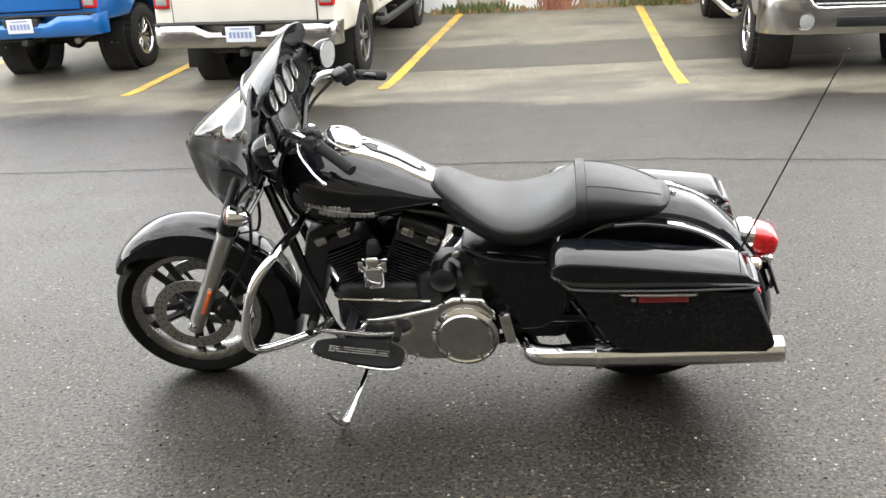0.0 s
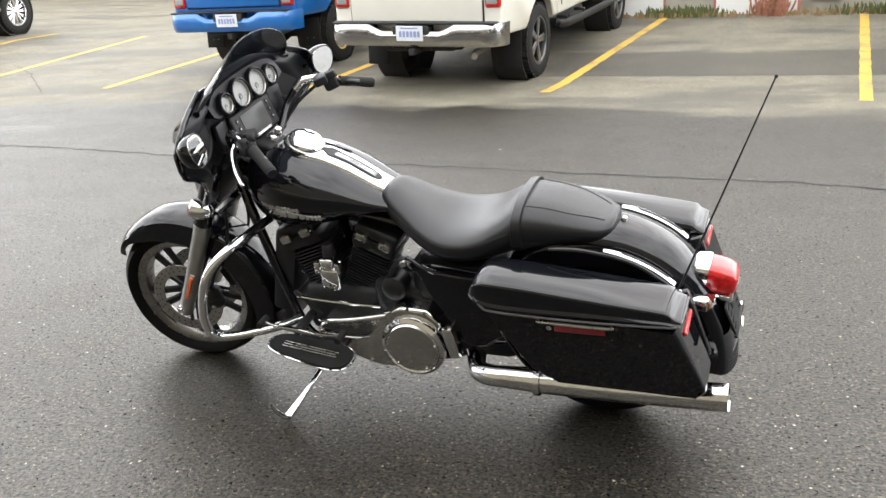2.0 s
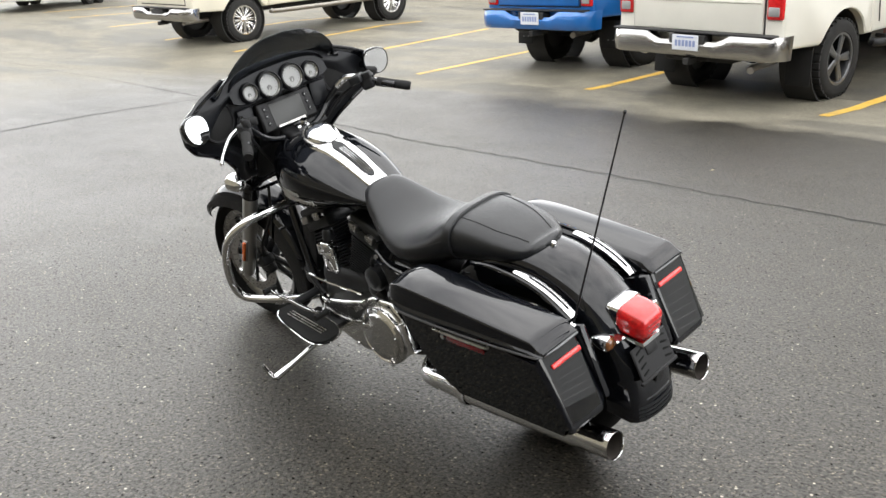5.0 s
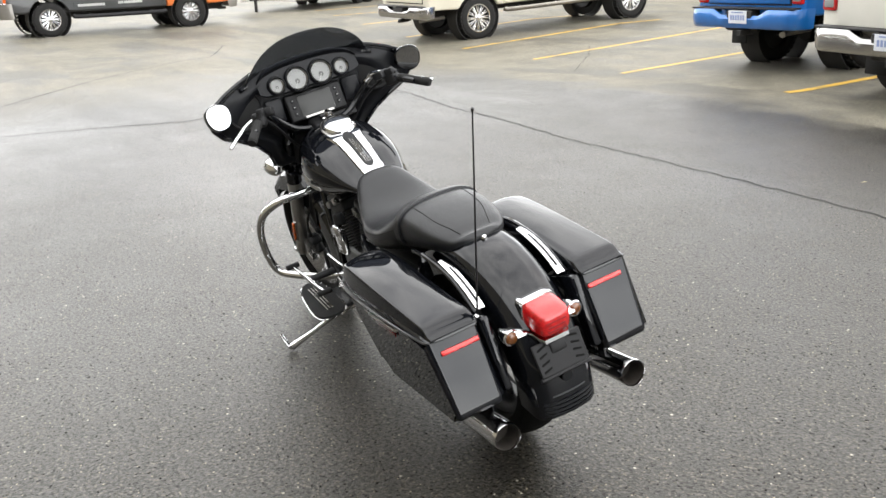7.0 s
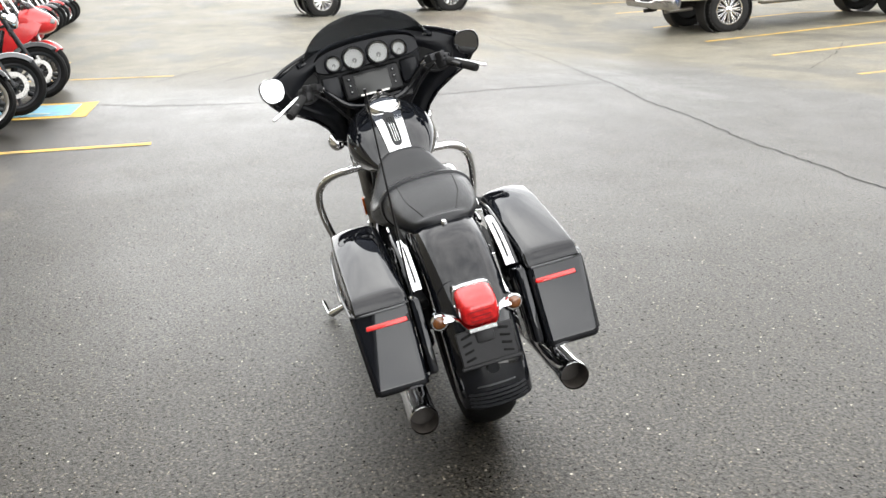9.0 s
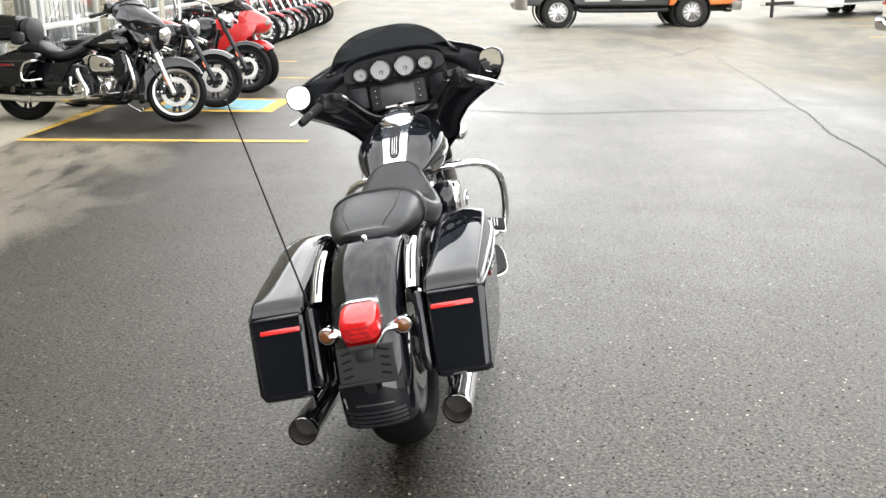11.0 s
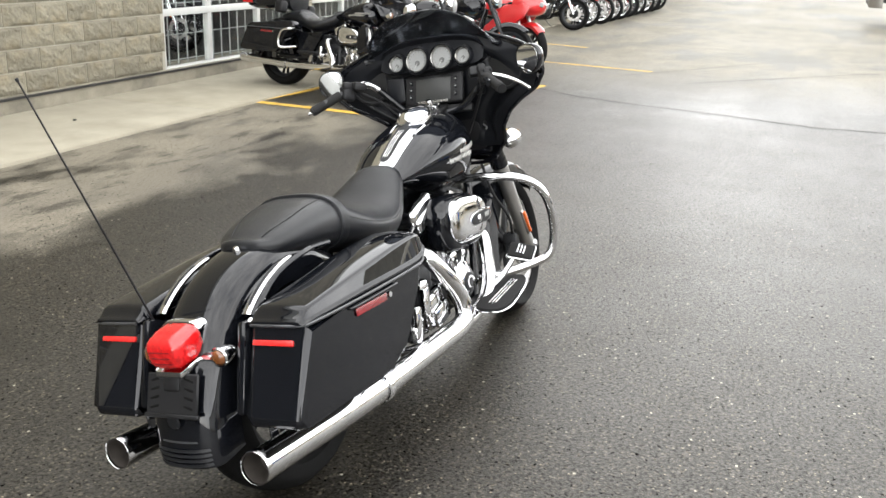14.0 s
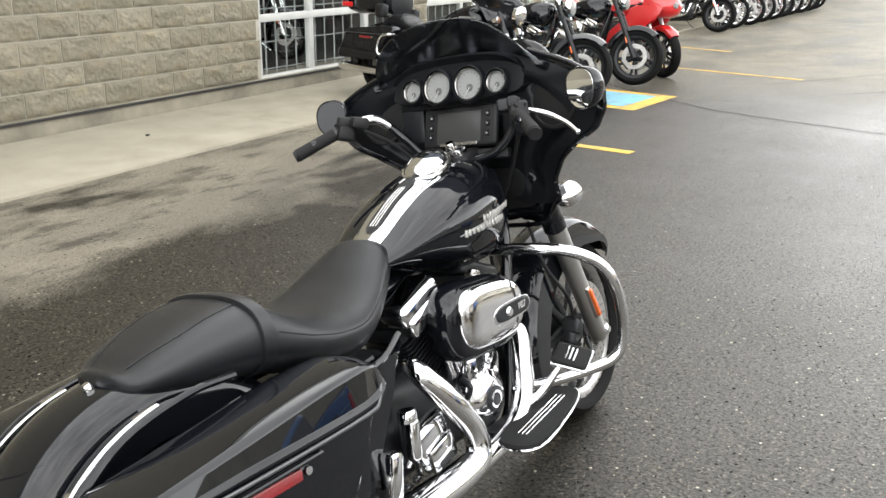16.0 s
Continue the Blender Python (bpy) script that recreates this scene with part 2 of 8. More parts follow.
DIAL_FACE = surface("silver_dial_face", (0.27, 0.275, 0.27), 0.35, 0.0, 0.06, 20, 0.05)
DIAL_MARK = surface("dial_marking", (0.11, 0.11, 0.11), 0.5, 0.0)
SCREEN_GLASS = surface("dark_display_glass", (0.042, 0.043, 0.042), 0.30, 0.0, 0.1, 8, 0.04, spec=0.35)
MIRROR = surface("mirror_glass", (0.86, 0.87, 0.88), 0.02, 1.0, 0.02, 4, 0.01)
SMOKED_SHIELD = surface("smoked_windshield", (0.075, 0.082, 0.095), 0.05, 0.0, 0.1, 6, 0.02, spec=0.02)
SMOKED_SHIELD.node_tree.nodes["Principled BSDF"].inputs["Transmission Weight"].default_value = 0.9
DISC_STEEL = surface("brake_disc_steel", (0.40, 0.39, 0.37), 0.42, 1.0, 0.15, 30, 0.06)
RIM_GREY = surface("grey_machined_rim", (0.33, 0.325, 0.32), 0.27, 1.0, 0.15, 16, 0.06)
RIM_METAL = surface("machined_rim", (0.42, 0.41, 0.40), 0.36, 1.0, 0.1, 16, 0.06)
PLATE_WHITE = surface("plate_white", (0.62, 0.64, 0.68), 0.45, 0.0, 0.08, 20)
PLATE_BLUE = surface("plate_ink", (0.22, 0.27, 0.46), 0.5, 0.0)
GLASS_DARK = surface("tinted_car_glass", (0.010, 0.012, 0.013), 0.06, 0.0, 0.2, 3, 0.02, coat=1.0)
BLUE_PAINT = surface("blue_paint", (0.006, 0.125, 0.42), 0.3, 0.2, 0.15, 3, 0.05, coat=1.0)
WHITE_PAINT = surface("white_paint", (0.66, 0.64, 0.57), 0.35, 0.0, 0.05, 2.5, 0.06, coat=0.7, coat_rough=0.06)
CREAM_PAINT = surface("off_white_paint", (0.66, 0.62, 0.51), 0.35, 0.0, 0.05, 2.5, 0.06, coat=0.7, coat_rough=0.06)
SILVER_PAINT = surface("pewter_paint", (0.27, 0.255, 0.235), 0.36, 0.6, 0.1, 3, 0.06, coat=0.8)
ORANGE_PAINT = surface("orange_wrap", (0.66, 0.17, 0.035), 0.35, 0.0, 0.1, 3, 0.06, coat=0.5)
CHARCOAL_WRAP = surface("charcoal_wrap", (0.045, 0.046, 0.048), 0.38, 0.0, 0.25, 2, 0.06, coat=0.5)
RED_PAINT = surface("red_paint", (0.50, 0.012, 0.014), 0.3, 0.0, 0.12, 4, 0.05, coat=1.0)
GREY_PAINT = surface("grey_paint", (0.06, 0.062, 0.066), 0.3, 0.3, 0.12, 4, 0.05, coat=1.0)
BUMPER_CHROME = surface("bumper_chrome", (0.42, 0.41, 0.40), 0.2, 1.0, 0.08, 5, 0.06)
TYRE_OLD = surface("tyre_rubber", (0.020, 0.0195, 0.019), 0.8, 0.0, 0.25, 12, 0.05, 0.25, 120, spec=0.25)
# near-black for undersides, and for the sheet that imitates shade in truck beds
UNDERBODY_AND_SHADE = surface("underbody", (0.018, 0.017, 0.016), 0.8, 0.0, 0.4, 8)
SIGN_GREY = surface("pale_print", (0.42, 0.42, 0.41), 0.5, 0.0)
DULL_BORE = surface("sooty_bore", (0.040, 0.034, 0.029), 0.6, 0.0, 0.3, 30)
POLISHED = surface("polished_aluminium", (0.60, 0.595, 0.58), 0.15, 1.0, 0.1, 14, 0.05)
STEEL_DULL = surface("dull_steel", (0.30, 0.28, 0.25), 0.5, 1.0, 0.2, 14, 0.1)


def asphalt_material():
    """Damp asphalt: fine pale stones in a dark binder, an older and paler surface past the seams, stains and damp sheen."""
    m, t, p = nodes_of("asphalt")
    geo = t.nodes.new("ShaderNodeNewGeometry")
    pos = geo.outputs["Position"]
    sep = t.nodes.new("ShaderNodeSeparateXYZ")
    t.links.new(pos, sep.inputs[0])

    def noise(scale, detail=4.0, rough=0.55, stretch=None):
        no = t.nodes.new("ShaderNodeTexNoise")
        no.inputs["Scale"].default_value, no.inputs["Detail"].default_value, no.inputs["Roughness"].default_value = scale, detail, rough
        src = pos
        if stretch:
            mp = t.nodes.new("ShaderNodeMapping")
            mp.inputs["Scale"].default_value = stretch
            t.links.new(pos, mp.inputs["Vector"])
            src = mp.outputs["Vector"]
        t.links.new(src, no.inputs["Vector"])
        return no.outputs["Fac"]

    def cells(scale):
        v = t.nodes.new("ShaderNodeTexVoronoi")
        v.inputs["Scale"].default_value = scale
        t.links.new(pos, v.inputs["Vector"])
        return v

    big, mid = noise(0.35, 5), noise(2.2, 5, 0.6)
    warp = calc(t, "MULTIPLY", calc(t, "SUBTRACT", noise(1.1, 8, 0.68, (0.7, 1.2, 1.0)), 0.5), 2.4)
    # the older surface lies past a seam in y, and past another in x
    edge_y = calc(t, "ADD", calc(t, "ADD", sep.outputs["Y"], calc(t, "MULTIPLY", sep.outputs["X"], 0.09)), warp)
    edge_x = calc(t, "ADD", calc(t, "MULTIPLY", sep.outputs["X"], -1.0), warp)
    old_y = calc(t, "DIVIDE", calc(t, "SUBTRACT", edge_y, 8.7), 0.6, True)
    old_x = calc(t, "DIVIDE", calc(t, "SUBTRACT", edge_x, 7.6), 3.5, True)
    patchy = noise(1.3, 6, 0.62, (0.55, 1.3, 1.0))
    kerb_in = calc(t, "DIVIDE", calc(t, "SUBTRACT", calc(t, "ADD", 1.0, calc(t, "MULTIPLY", warp, 0.9)), sep.outputs["Y"]), 0.55, True)
    kerb_in = calc(t, "MULTIPLY", kerb_in, calc(t, "DIVIDE", calc(t, "ADD", sep.outputs["X"], 5.6), 0.8, True))
    kerb_in = calc(t, "MULTIPLY", kerb_in, calc(t, "DIVIDE", calc(t, "SUBTRACT", calc(t, "ADD", -0.3, warp), sep.outputs["X"]), 0.3, True))
    kerb = calc(t, "MULTIPLY", kerb_in, calc(t, "DIVIDE", calc(t, "SUBTRACT", patchy, 0.38), 0.12, True))
    old = calc(t, "MAXIMUM", calc(t, "MAXIMUM", old_y, old_x), kerb)
    stones = cells(135)
    stone_tone = t.nodes.new("ShaderNodeSeparateColor")
    t.links.new(stones.outputs["Color"], stone_tone.inputs[0])
    base_new = ramp_node(t, stone_tone.outputs[0], [(0.0, (0.0035, 0.0031, 0.0026)), (0.62, (0.0105, 0.0094, 0.0078)), (0.90, (0.028, 0.025, 0.0195)), (0.985, (0.09, 0.079, 0.058))]).outputs["Color"]
    base_old = ramp_node(t, stone_tone.outputs[0], [(0.0, (0.120, 0.110, 0.086)), (0.7, (0.190, 0.175, 0.140)), (1.0, (0.27, 0.25, 0.205))]).outputs["Color"]
    col = mixed(t, old, base_new, base_old)
    # pale stone chips of two sizes
    for size, rare, reach, tint in ((58, 0.965, 0.30, (0.45, 0.42, 0.34)), (105, 0.945, 0.34, (0.34, 0.30, 0.21))):
        pale = cells(size)
        pale_tone = t.nodes.new("ShaderNodeSeparateColor")
        t.links.new(pale.outputs["Color"], pale_tone.inputs[0])
        chip = calc(t, "MULTIPLY", calc(t, "GREATER_THAN", pale_tone.outputs[1], rare), calc(t, "LESS_THAN", pale.outputs["Distance"], calc(t, "MULTIPLY", pale_tone.outputs[2], reach)))
        col = mixed(t, calc(t, "MULTIPLY", chip, 0.85), col, tint)
    col = mixed(t, 1.0, col, ramp_node(t, mid, [(0.3, (0.76, 0.76, 0.75)), (0.7, (1.2, 1.2, 1.18))]).outputs["Color"], "MULTIPLY")
    # damp, darker tongues in the old surface
    wet = ramp_node(t, noise(0.55, 6, 0.62, (0.6, 1.5, 1.0)), [(0.50, (0, 0, 0)), (0.58, (1, 1, 1))]).outputs["Color"]
    wet = calc(t, "MULTIPLY", wet, old)
    col = mixed(t, calc(t, "MULTIPLY", wet, 0.5), col, (0.05, 0.05, 0.048))
    col = mixed(t, calc(t, "MULTIPLY", kerb, 0.48), col, (0.20, 0.178, 0.14))
    # drips and dark puddle marks on the pale patches along the kerb
    drip = calc(t, "MULTIPLY", calc(t, "DIVIDE", calc(t, "SUBTRACT", noise(3.0, 8, 0.70, (0.55, 1.5, 1.0)), 0.52), 0.09, True), kerb)
    col = mixed(t, calc(t, "MULTIPLY", drip, 0.65), col, (0.030, 0.028, 0.024))
    # a resurfaced strip across the stalls
    band = calc(t, "MULTIPLY", calc(t, "GREATER_THAN", sep.outputs["Y"], 10.9), calc(t, "DIVIDE", calc(t, "SUBTRACT", calc(t, "ADD", 12.5, calc(t, "MULTIPLY", warp, 0.45)), sep.outputs["Y"]), 0.12, True))
    band = calc(t, "MULTIPLY", band, calc(t, "DIVIDE", calc(t, "ADD", sep.outputs["X"], 0.9), 0.3, True))
    col = mixed(t, calc(t, "MULTIPLY", band, 0.7), col, (0.062, 0.059, 0.053))
    gloss = ramp_node(t, calc(t, "ADD", calc(t, "MULTIPLY", big, 0.6), calc(t, "MULTIPLY", mid, 0.4)), [(0.36, (0.37, 0.37, 0.37)), (0.62, (0.47, 0.47, 0.47))]).outputs["Color"]
    gloss = calc(t, "ADD", gloss, calc(t, "MULTIPLY", old, 0.12))
    sheen = ramp_node(t, noise(0.42, 6, 0.62, (0.45, 1.7, 1.0)), [(0.44, (0, 0, 0)), (0.66, (1, 1, 1))]).outputs["Color"]
    sheen = calc(t, "MULTIPLY", sheen, calc(t, "DIVIDE", calc(t, "SUBTRACT", -2.5, sep.outputs["X"]), 3.0, True))
    gloss = calc(t, "SUBTRACT", gloss, calc(t, "MULTIPLY", sheen, 0.06))
    t.links.new(calc(t, "SUBTRACT", gloss, calc(t, "MULTIPLY", wet, 0.06)), p.inputs["Roughness"])
    # small open pits between the stones, dull and dark
    pit = calc(t, "DIVIDE", calc(t, "SUBTRACT", 0.36, noise(52, 2.5, 0.55)), 0.035, True)
    pit = calc(t, "MULTIPLY", pit, calc(t, "SUBTRACT", 1.0, calc(t, "MULTIPLY", old_y, 0.7)))
    t.links.new(mixed(t, calc(t, "MULTIPLY", pit, 0.85), col, (0.006, 0.006, 0.0055)), p.inputs["Base Color"])
    rubbed = ramp_node(t, noise(75, 2.5, 0.6), [(0.34, (0.15, 0.15, 0.15)), (0.58, (0.66, 0.66, 0.66))]).outputs["Color"]
    pits = calc(t, "MULTIPLY", rubbed, calc(t, "SUBTRACT", 1.0, pit))
    t.links.new(calc(t, "MULTIPLY", pits, calc(t, "SUBTRACT", 1.0, calc(t, "MULTIPLY", old, 0.8))), p.inputs["Specular IOR Level"])
    p.inputs["Specular Tint"].default_value = (1.0, 0.94, 0.83, 1)
    relief = calc(t, "ADD", calc(t, "ADD", calc(t, "MULTIPLY", noise(150, 3, 0.6), 0.9), calc(t, "MULTIPLY", noise(58, 3, 0.55), 1.1)), calc(t, "MULTIPLY", pit, -0.5))
    bumped(t, p, relief, 0.42, 0.005)
    return m


def stained(name, dark, light, scale, rough, stain=(0.06, 0.055, 0.045), amount=0.4, bump=0.25, random_tone=0.0, bscale=160):
    """Concrete and stone: two tones, blotches and streaks of dirt, sandy relief."""
    m, t, p = nodes_of(name)
    a, b, c = noise_node(t, scale, 6, 0.6), noise_node(t, bscale, 4, 0.6), noise_node(t, scale * 0.23, 5, 0.62)
    col = ramp_node(t, calc(t, "ADD", calc(t, "MULTIPLY", a.outputs["Fac"], 0.6), calc(t, "MULTIPLY", b.outputs["Fac"], 0.4)), [(0.33, dark), (0.66, light)]).outputs["Color"]
    blot = ramp_node(t, c.outputs["Fac"], [(0.5, (0, 0, 0)), (0.68, (1, 1, 1))]).outputs["Color"]
    col = mixed(t, calc(t, "MULTIPLY", blot, amount), col, stain)
    if random_tone:
        oi = t.nodes.new("ShaderNodeObjectInfo")
        tone = calc(t, "ADD", calc(t, "MULTIPLY", oi.outputs["Random"], 2 * random_tone), 1 - random_tone)
        rgb = t.nodes.new("ShaderNodeCombineColor")
        for k in range(3):
            t.links.new(tone, rgb.inputs[k])
        col = mixed(t, 1.0, col, rgb.outputs["Color"], "MULTIPLY")
    t.links.new(col, p.inputs["Base Color"])
    p.inputs["Roughness"].default_value = rough
    bumped(t, p, b.outputs["Fac"], bump, 0.006)
    return m


ASPHALT = asphalt_material()
CONCRETE = stained("pavement_concrete", (0.245, 0.224, 0.170), (0.335, 0.309, 0.24), 3.0, 0.8, (0.12, 0.105, 0.075), 0.3, 0.4)
FOOTING = stained("footing_concrete", (0.15, 0.135, 0.10), (0.25, 0.228, 0.175), 5.0, 0.8, (0.055, 0.05, 0.038), 0.7)
SPLIT_BLOCK = stained("split_face_block", (0.120, 0.110, 0.080), (0.250, 0.226, 0.166), 24.0, 0.88, (0.20, 0.165, 0.10), 0.5, 1.0, 0.12, 120)
MORTAR = stained("mortar", (0.33, 0.312, 0.255), (0.41, 0.39, 0.325), 12.0, 0.85, amount=0.15)
GREY_BLOCK = stained("foundation_block", (0.24, 0.225, 0.18), (0.36, 0.34, 0.28), 4.0, 0.85, amount=0.35)
SIDING = stained("white_siding", (0.62, 0.62, 0.60), (0.72, 0.72, 0.70), 1.5, 0.5, (0.4, 0.38, 0.33), 0.2, 0.05)
LINE_YELLOW = stained("yellow_line_paint", (0.50, 0.30, 0.035), (0.70, 0.44, 0.07), 14.0, 0.6, (0.16, 0.14, 0.09), 0.65, 0.3)
LINE_BLUE = stained("blue_line_paint", (0.13, 0.34, 0.46), (0.20, 0.46, 0.60), 10.0, 0.6, (0.2, 0.22, 0.2), 0.6, 0.3)
LINE_WHITE = stained("pale_line_paint", (0.42, 0.50, 0.42), (0.52, 0.60, 0.52), 10.0, 0.6, (0.2, 0.2, 0.18), 0.5, 0.3)
CRACK = stained("tar_crack", (0.012, 0.012, 0.012), (0.03, 0.03, 0.028), 20.0, 0.8, amount=0.2)
FRAME_WHITE = surface("white_window_frame", (0.46, 0.465, 0.445), 0.5, 0.0, 0.10, 5, 0.05)
GRILLE_BAR = surface("window_grille", (0.24, 0.245, 0.24), 0.45, 0.0, 0.1, 8)
# made-up dark surface for unseen walls that only reflections pick up
UNSEEN_DARK = surface("unseen_dark_wall", (0.030, 0.031, 0.033), 0.6, 0.0, 0.25, 3, 0.08)
ROOM_DARK = surface("showroom_near_black", (0.022, 0.021, 0.020), 0.8, 0.0, 0.3, 2)
WEED_GREEN = surface("weeds", (0.085, 0.10, 0.03), 0.7, 0.0, 0.4, 20)
WEED_DRY = surface("dry_weeds", (0.26, 0.17, 0.075), 0.8, 0.0, 0.4, 20)
WEED_RED = surface("red_weeds", (0.30, 0.13, 0.08), 0.8, 0.0, 0.4, 20)
PIPE_RED = surface("red_oxide_strip", (0.34, 0.12, 0.09), 0.7, 0.0, 0.3, 8)


def window_glass():
    m, t, p = nodes_of("window_glass")
    p.inputs["Base Color"].default_value = (0.9, 0.93, 0.92, 1)
    p.inputs["Roughness"].default_value, p.inputs["IOR"].default_value = 0.02, 1.22
    p.inputs["Transmission Weight"].default_value = 1.0
    return m


WINDOW_GLASS = window_glass()

# ---- the lot ----
def soft_step(u):
    u = min(1.0, max(0.0, u))
    return u * u * (3 - 2 * u)


def height(x, y):
    """The lot falls a little to the far side and rises under the parked trucks."""
    return -0.25 * soft_step((-2.5 - x) / 10) * soft_step((y - 6.5) / 4) * soft_step((x + 21) / 6) + 0.05 * min(5.5, max(0.0, y - 10.5)) * soft_step((x + 20) / 4)


def on_ground(x, y, heading, tilt=True):
    """A pose on the lot, X pointing along the heading (degrees), tilted with the slope."""
    d = Vector((math.cos(radians(heading)), math.sin(radians(heading)), 0))
    s = Vector((-d.y, d.x, 0))
    z = height(x, y)
    if not tilt:
        return at(x, y, z, 0, 0, heading)
    a = height(x + 3 * d.x, y + 3 * d.y) - z
    b = (height(x + s.x, y + s.y) - height(x - s.x, y - s.y)) / 2
    fx = (d + Vector((0, 0, a / 3))).normalized()
    fy = (s + Vector((0, 0, b))).normalized()
    fz = fx.cross(fy).normalized()
    fy = fz.cross(fx)
    return Matrix(((fx.x, fy.x, fz.x, x), (fx.y, fy.y, fz.y, y), (fx.z, fy.z, fz.z, z), (0, 0, 0, 1)))


def build_ground():
    xs = sorted(set([-900, -400, -180, -90, -60, -45, 900, 400, 180, 90, 50, 30] + [round(-36 + 0.75 * i, 2) for i in range(75)]))
    ys = sorted(set([-900, -400, -150, -60, -30, 900, 400, 180, 90, 60, 45] + [round(-12 + 0.75 * i, 2) for i in range(56)]))
    bm = bmesh.new()
    grid = [[bm.verts.new((x, y, height(x, y))) for y in ys] for x in xs]
    for i in range(len(xs) - 1):
        for j in range(len(ys) - 1):
            bm.faces.new((grid[i][j], grid[i + 1][j], grid[i + 1][j + 1], grid[i][j + 1]))
    tagged(part("ground", bm, ASPHALT, None), "damp grey asphalt parking lot with worn patches", "ground", kind="structure")


def strip(name, pts, width, material, label, category, lift=0.004, wobble=0.0, step=0.25, kind="structure", parent=None, ragged=0.0):
    """A painted or poured strip that follows the ground."""
    rnd = random.Random(int(1000 * abs(pts[0][0] + 7 * pts[0][1])))
    bm = bmesh.new()
    left, right = [], []
    line = []
    for a, b in zip(pts, pts[1:]):
        a, b = Vector((*a, 0)), Vector((*b, 0))
        n = max(1, int((b - a).length / step))
        line += [a.lerp(b, k / n) for k in range(n)]
    line.append(Vector((*pts[-1], 0)))
    for i, p in enumerate(line):
        d = (line[min(i + 1, len(line) - 1)] - line[max(i - 1, 0)]).normalized()
        s = Vector((-d.y, d.x, 0))
        q = p + s * rnd.uniform(-wobble, wobble)
        wl, wr = (width / 2 * (1 - ragged * rnd.random()) for _ in range(2))
        for side, w in ((left, wl), (right, -wr)):
            v = q + s * w
            side.append(bm.verts.new((v.x, v.y, height(v.x, v.y) + lift)))
    for i in range(len(line) - 1):
        bm.faces.new((right[i], right[i + 1], left[i + 1], left[i]))
    return tagged(part(name, bm, material, parent), label, category, kind=kind)


build_ground()

STALLS = [((5.5, 9.05), (6.3, 15.3)), ((2.474, 9.42), (3.287, 15.4)), ((-0.56, 9.9), (0.458, 15.5)), ((-3.37, 10.26), (-2.45, 15.5)), ((-6.345, 10.7), (-5.6, 15.5)),
          ((-9.123, 11.44), (-8.8, 15.7)), ((-11.9, 12.0), (-11.75, 17.2)), ((-14.9, 12.6), (-14.6, 17.4)), ((-18.2, 13.4), (-18.3, 18.2)), ((-21.6, 14.4), (-21.9, 19.4)), ((-24.6, 15.3), (-25.2, 20.5))]
for a, b in STALLS:
    strip("stall_line", [a, b], 0.13, LINE_YELLOW, "worn yellow painted parking stall line on asphalt", "road marking", ragged=0.16, step=0.12)

for pts, w in (([(6.5, 5.7), (2.94, 6.085), (1.56, 6.37), (0.1, 6.5), (-1.3, 6.66), (-2.0, 6.72), (-3.1, 6.8), (-4.07, 6.99), (-5.2, 7.1), (-6.58, 7.42), (-7.8, 7.6), (-9.6, 7.98), (-12, 8.37), (-15, 8.9)], 0.022),
               ([(-8.6, 0.6), (-7.97, 1.32), (-7.4, 2.1), (-7.15, 2.86), (-6.88, 3.9), (-6.62, 4.6), (-6.78, 6.0), (-6.75, 7.45)], 0.03),
               ([(-9.2, 3.1), (-11.4, 5.0), (-13.6, 7.6), (-17.0, 9.2)], 0.03), ([(-7.2, 10.6), (-8.6, 12.2), (-9.6, 13.1)], 0.016), ([(-1.0, 10.92), (1.2, 10.9), (4.2, 10.88)], 0.014), ([(-9.5, 2.2), (-12.5, 4.0), (-15.0, 8.0)], 0.02)):
    strip("crack", pts, w, CRACK, "dark tarred crack in the asphalt", "crack", 0.003, 0.018, 0.09, ragged=0.6)

# pavement and marked bays along the shop
WALL_Y = -2.15


def build_pavement():
    edges = [-60, -40, -30, -24, -19.4, -15.2, -11.3, -7.6, -4.6, -0.9, 2.5, 6.0, 9.5, 20, 40]
    root = new("pavement")
    tagged(root, "pale concrete pavement slabs beside the shop wall", "pavement", kind="structure")
    for k, (a, b) in enumerate(zip(edges, edges[1:])):
        part("slab", box(b - a - 0.008, 1.42, 0.12, 0.01, 2, at((a + b) / 2, WALL_Y + 0.08 + 0.71, -0.035)), CONCRETE, root)


build_pavement()
strip("bay_line", [(-5.3, -0.70), (-5.06, 2.13)], 0.125, LINE_YELLOW, "worn yellow painted bay line on asphalt", "road marking", ragged=0.12, step=0.1)
strip("bay_line", [(-5.42, -0.72), (-7.6, -0.50)], 0.16, LINE_YELLOW, "worn yellow painted bay line along the pavement", "road marking", ragged=0.12, step=0.1)
strip("bay_line", [(-10.75, -0.5), (-10.16, 2.5)], 0.10, LINE_YELLOW, "faded yellow painted bay line on asphalt", "road marking", ragged=0.2, step=0.1)
strip("bay_line", [(-13.3, -0.4), (-12.9, 1.0)], 0.10, LINE_YELLOW, "faded yellow painted bay line on asphalt", "road marking", ragged=0.2, step=0.1)


def flat_patch(name, poly, material, lift, label, parent=None):
    bm = bmesh.new()
    bm.faces.new([bm.verts.new((x, y, height(x, y) + lift)) for x, y in poly])
    return part(name, bm, material, parent, label)


